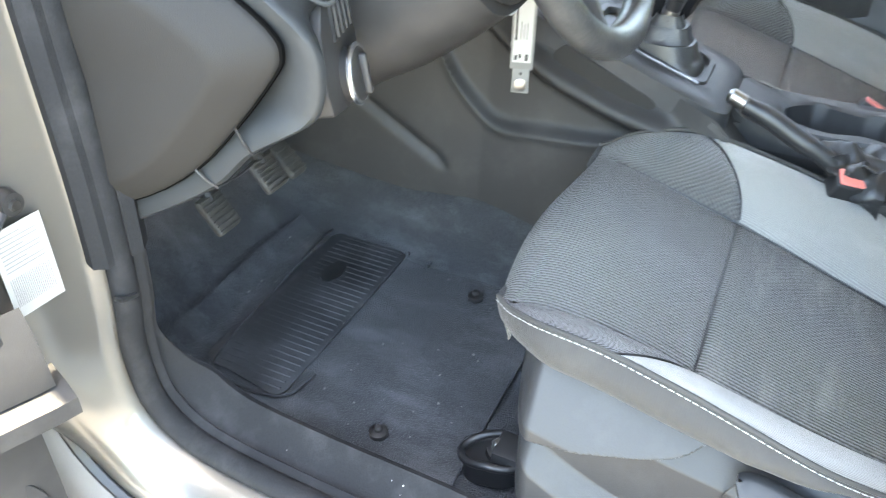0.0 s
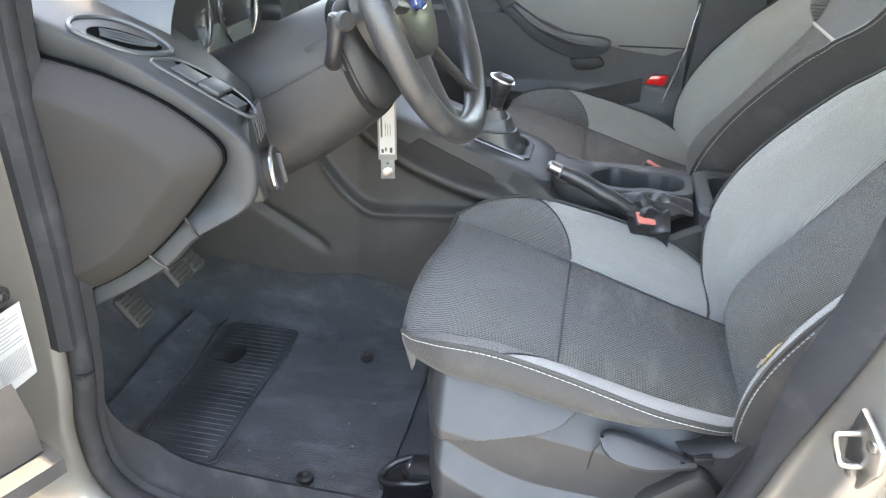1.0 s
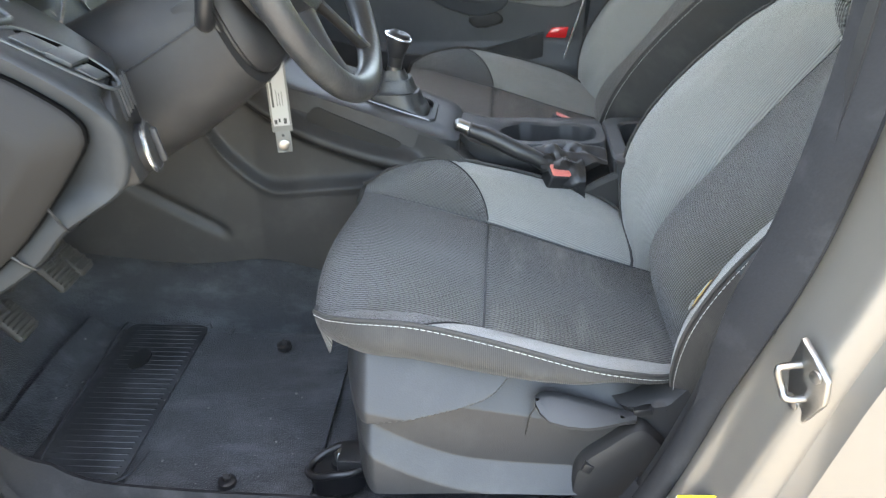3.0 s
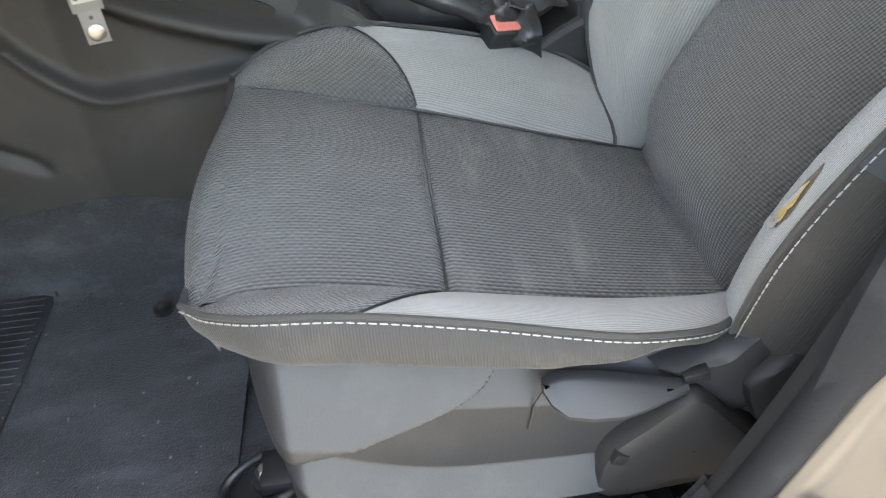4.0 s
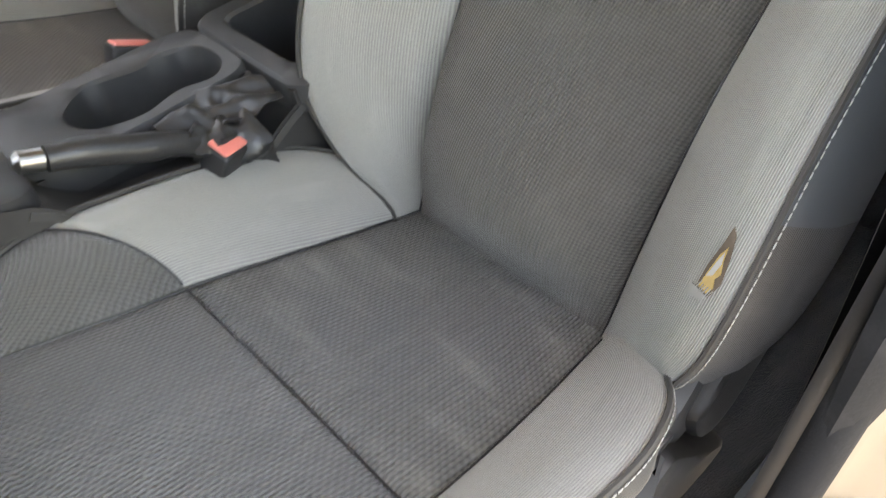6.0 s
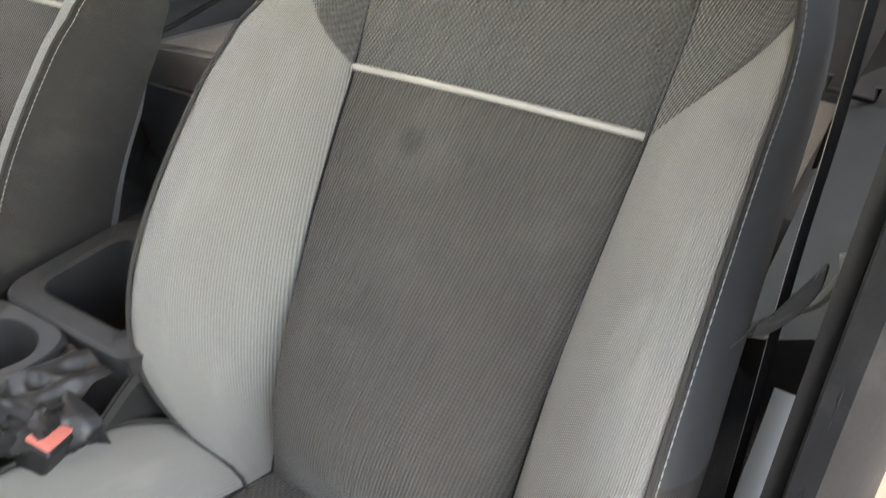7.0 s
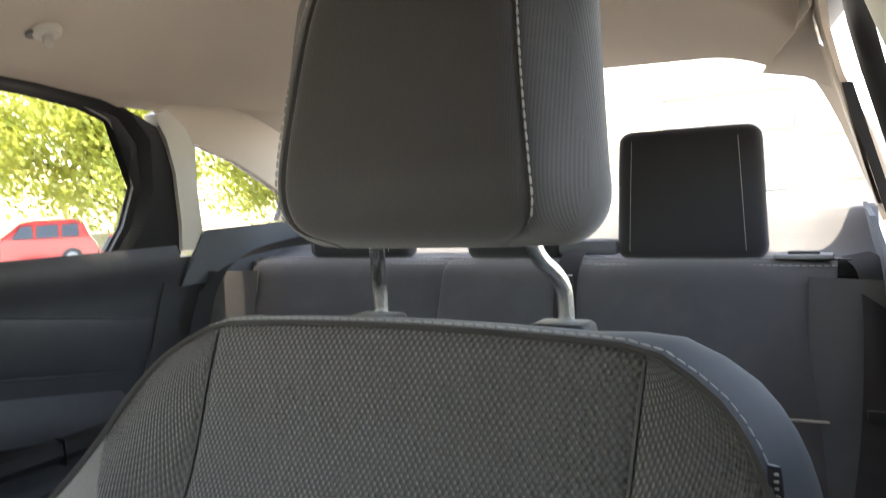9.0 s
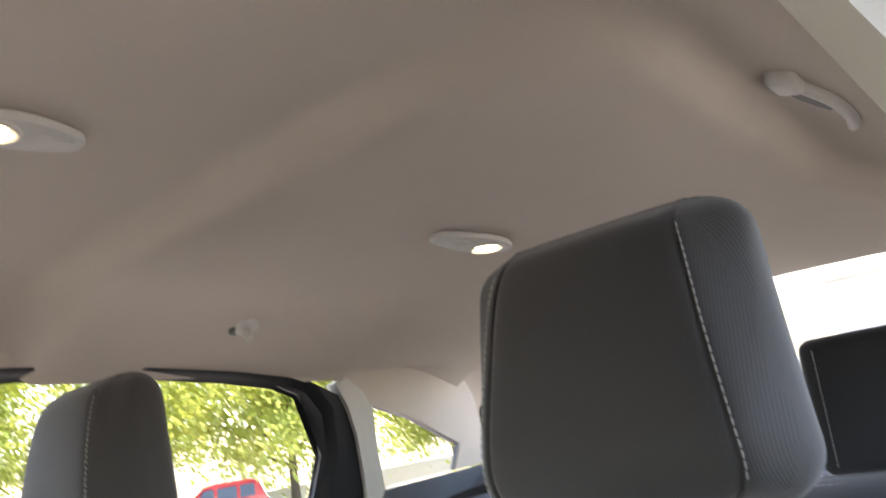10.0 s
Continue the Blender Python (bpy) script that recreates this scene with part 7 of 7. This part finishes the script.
# ---- roof fittings ----
def reading_lamp(x, y, turn, long, label):
    z = roof_z(x, y)
    root = thing("reading_lamp", label, "lamp", "reading lamps", (x, y, z, 0, 0, turn))
    out = smooth_loop([(0, 0.080, -0.001), (0.016, 0.074, -0.001), (0.030, 0.030, -0.001), (0.033, -0.01, -0.001), (0.022, -0.048, -0.001), (0, -0.060, -0.001), (-0.022, -0.048, -0.001), (-0.033, -0.01, -0.001), (-0.030, 0.03, -0.001), (-0.016, 0.074, -0.001)], 3)
    part("bezel", extrude_poly([Vector((p.x, p.y * long, p.z)) for p in out], (0, 0, -1), 0.010, 0.003), "trim", root, "beige plastic bezel")
    part("lens_ring", tube([(0.024 * math.cos(a), -0.022 + 0.026 * math.sin(a), -0.011) for a in [2 * math.pi * k / 30 for k in range(30)]], 0.0035, 8, True), "trim", root)
    lens = bmesh.new()
    bmesh.ops.create_uvsphere(lens, u_segments=20, v_segments=10, radius=1.0)
    bmesh.ops.scale(lens, vec=(0.018, 0.020, 0.005), verts=lens.verts)
    bmesh.ops.translate(lens, vec=(0, -0.022, -0.011), verts=lens.verts)
    part("lens", lens, "glow", root, "lit warm lens")
    part("switch", boxed((0.0, 0.035, -0.011), (0.026, 0.030, 0.005), 0.002), "trim", root)


reading_lamp(0.022, -0.985, 0, 1.3, "lit rear reading lamp in a beige bezel on the headliner")
reading_lamp(0.035, -0.318, 180, 0.78, "lit front reading lamp in a beige bezel on the headliner")
zb = roof_z(0.49, -0.9)
hook = thing("coat_hook", "small round beige coat hook on the headliner edge", "coat hook")
part("base", tube([(0.488, -0.89, zb + 0.006), (0.486, -0.89, zb - 0.006), (0.484, -0.89, zb - 0.010)], [0.024, 0.021, 0.012], 20), "trim", hook)
# grey disc laid on the lining paints the shade beside the peg
part("hollow_shade", tube([(0.500, -0.875, zb - 0.001), (0.498, -0.875, zb - 0.008)], [0.013, 0.012], 16), "padded", hook, "grey disc painted as the shade beside the peg")
part("peg", tube([(0.486, -0.89, zb - 0.006), (0.478, -0.885, zb - 0.020), (0.474, -0.88, zb - 0.022)], [0.009, 0.008, 0.005], 12), "trim", hook)
hk = thing("grab_handle", "folded beige grab handle on the headliner edge", "grab handle")
zl = roof_z(-0.486, -0.835)
part("mount", boxed((-0.486, -0.835, zl - 0.004), (0.03, 0.05, 0.020), 0.008, pose(0, 0, 0, 0, -20, 0), 3), "trim", hk)
# flat grey plate whose colour stands for the shade behind the grip
part("recess_shade", extrude_poly(smooth_loop([(-0.478, -0.870, zl - 0.003), (-0.50, -0.863, zl - 0.007), (-0.508, -0.925, zl - 0.009), (-0.498, -0.965, zl - 0.006)], 3), (0, 0, -1), 0.002), "padded", hk, "grey plate painted as the shade behind the grip")
part("grip", tube(smooth_loop([(-0.490, -0.840, zl - 0.004), (-0.508, -0.895, zl - 0.012), (-0.514, -0.945, zl - 0.014), (-0.512, -1.01, zl - 0.012), (-0.503, -1.06, zl - 0.004)], 5, False), 0.0085, 10), "trim", hk)

# ---- outside ----
def tree(x, y, h, r, seed):
    rnd = random.Random(seed)
    root = thing("tree", "broad leafy green tree beyond the parking lot", "tree", "trees", (x, y, ground_z(x, y)))
    trunk = tube([(0, 0, -0.05), (0.05, 0.02, h * 0.2), (0.02, -0.05, h * 0.45), (0, 0, h * 0.75)], [0.22, 0.17, 0.12, 0.04], 10)
    tips = []
    for k in range(14):
        a, z0 = k * 2.4, h * (0.22 + 0.035 * k)
        ln = r * (0.85 - 0.03 * k)
        p1 = Vector((0.02, 0, z0))
        p3 = p1 + Vector((math.cos(a) * ln, math.sin(a) * ln, h * (0.10 + 0.015 * k)))
        p2 = p1.lerp(p3, 0.5) + Vector((0, 0, 0.15))
        tube([p1, p2, p3], [0.07, 0.045, 0.015], 6, bm=trunk)
        tips += [p2, p3, p1.lerp(p3, 0.75)]
    part("trunk", trunk, "bark", root)
    verts, faces = [], []
    for c in tips + [Vector((rnd.uniform(-r, r) * 0.6, rnd.uniform(-r, r) * 0.6, h * rnd.uniform(0.45, 1.0))) for _ in range(26)]:
        cr = r * rnd.uniform(0.22, 0.38)
        for _ in range(300):
            d = Vector((rnd.gauss(0, 1), rnd.gauss(0, 1), rnd.gauss(0, 0.8)))
            p = c + d * cr * 0.55
            n = Vector((rnd.gauss(0, 1), rnd.gauss(0, 1), rnd.gauss(0, 1) + 0.6)).normalized()
            t = n.orthogonal().normalized()
            b = n.cross(t)
            s = rnd.uniform(0.09, 0.17)
            i = len(verts)
            verts += [p - t * s, p + b * s * 0.55 + n * 0.015, p + t * s, p - b * s * 0.55 + n * 0.015]
            faces.append((i, i + 1, i + 2, i + 3))
    me = bpy.data.meshes.new("crown")
    me.from_pydata([tuple(v) for v in verts], [], faces)
    me.materials.append(M["leaf"])
    crown = new("crown", me)
    crown.parent = root
    tagged(crown, kind="stuff")
    return root


for k, (d, sz, rr) in enumerate(((31, 8.5, 4.3), (34, 9.0, 4.6), (30, 7.5, 3.8), (33, 8.8, 4.4), (36, 9.5, 4.8))):
    off = (-3.0, 3.5, -10.0, 10.5, 17.0)[k]
    tree(-0.6 + 0.809 * d + 0.588 * off, -0.1 - 0.588 * d + 0.809 * off, sz, rr, 3 + k)
tree(-7.2, -17.0, 6.5, 2.4, 14)


def parked_car(x, y, turn, paint, label):
    root = thing("parked_car", label, "car", "parked cars", (x, y, ground_z(x, y), 0, 0, turn))
    PRO = [(-2.2, 0.35), (-2.25, 0.6), (-2.15, 0.85), (-2.0, 1.0), (-1.75, 1.55), (-1.5, 1.65), (-0.2, 1.68), (0.25, 1.60), (0.85, 1.10), (1.9, 1.0), (2.2, 0.85), (2.28, 0.6), (2.22, 0.35)]
    secs = []
    for xx, k in ((-0.88, 0.90), (-0.92, 0.97), (-0.93, 1.0), (-0.80, 1.02), (0, 1.03), (0.80, 1.02), (0.93, 1.0), (0.92, 0.97), (0.88, 0.90)):
        secs.append([Vector((xx * (0.86 if z > 1.2 else 1.0), yy * (0.985 if abs(xx) > 0.9 else 1), 0.35 + (z - 0.35) * k)) for yy, z in PRO])
    part("body", loft(secs, False, True), paint, root)
    for sx in (-1, 1):
        for y0, y1 in ((-1.62, -1.05), (-0.98, -0.25), (-0.18, 0.52)):
            pts = [(sx * 0.925, y0 + 0.03, 1.08), (sx * 0.925, y1, 1.08), (sx * 0.82, min(y1 - 0.02, 0.22), 1.50), (sx * 0.82, y0 + 0.05, 1.52)]
            part("side_window", extrude_poly(pts, (sx, 0, 0.2), 0.012), "darkglass", root)
        for yy in (-1.35, 1.40):
            w = part("wheel", tube([(sx * 0.80, yy, 0.34), (sx * 0.96, yy, 0.34), (sx * 0.97, yy, 0.34)], [0.34, 0.34, 0.30], 26), "pad", root)
            part("rim", tube([(sx * 0.965, yy, 0.34), (sx * 0.985, yy, 0.34)], [0.22, 0.18], 16), "steel", w)
        part("headlamp", boxed((sx * 0.70, 2.20, 0.80), (0.34, 0.10, 0.14), 0.03), "white", root)
    part("windscreen", extrude_poly([(-0.74, 0.36, 1.50), (0.74, 0.36, 1.50), (0.84, 0.84, 1.14), (-0.84, 0.84, 1.14)], (0, 0.6, 0.8), 0.012), "darkglass", root)
    part("bumper", boxed((0, 2.24, 0.48), (1.70, 0.12, 0.20), 0.05), "black", root)
    part("grille", boxed((0, 2.27, 0.78), (0.90, 0.05, 0.16), 0.02), "black", root)


parked_car(23.0, -16.8, -36, "carred", "red sport utility car parked across the lot")
parked_car(10.5, -19.5, -30, "steel", "pale silver car parked across the lot")

# building behind
bld = thing("building", "cream rendered two-storey commercial building", "building", "", (-2.6, -22.5, ground_z(-2.6, -22.5) - 0.05))
BW, BH = 14.0, 2.95
wall = part("front_wall", boxed((0, -4, BH / 2 - 0.05), (BW, 8, BH + 0.1), 0.02), "stucco", bld)
part("roof_edge", boxed((0, -4, BH + 0.08), (BW + 0.3, 8.3, 0.16), 0.03), "trim", bld)
part("plinth", boxed((0, 0.02, 0.3), (BW + 0.05, 0.1, 0.7), 0.01), "trim", bld)
for k in range(4):
    x = -5.6 + 3.4 * k
    w = part("window", boxed((x, 0.03, 2.22), (2.3, 0.10, 0.95), 0.01), "white", bld)
    # overexposure is put into the panes' pale colour
    for j in range(3):
        part("pane", boxed((x - 0.74 + 0.74 * j, 0.085, 2.22), (0.66, 0.02, 0.80), 0.004), "beigeline", w)
lp = thing("lamp_post", "pale grey lamp post beside the lot", "lamp post", "", (22.0, -6.5, ground_z(22.0, -6.5)))
part("pole", tube([(0, 0, 0), (0, 0, 4.5)], [0.07, 0.05], 12), "white", lp)
part("head", boxed((-0.25, 0, 4.5), (0.6, 0.2, 0.1), 0.03), "white", lp)
low = thing("boundary_wall", "low pale boundary wall along the lot", "wall", "", (27, -22, ground_z(27, -22), 0, 0, -36))
part("masonry", boxed((0, 0, 0.55), (0.3, 60, 1.1), 0.03), "stucco", low)
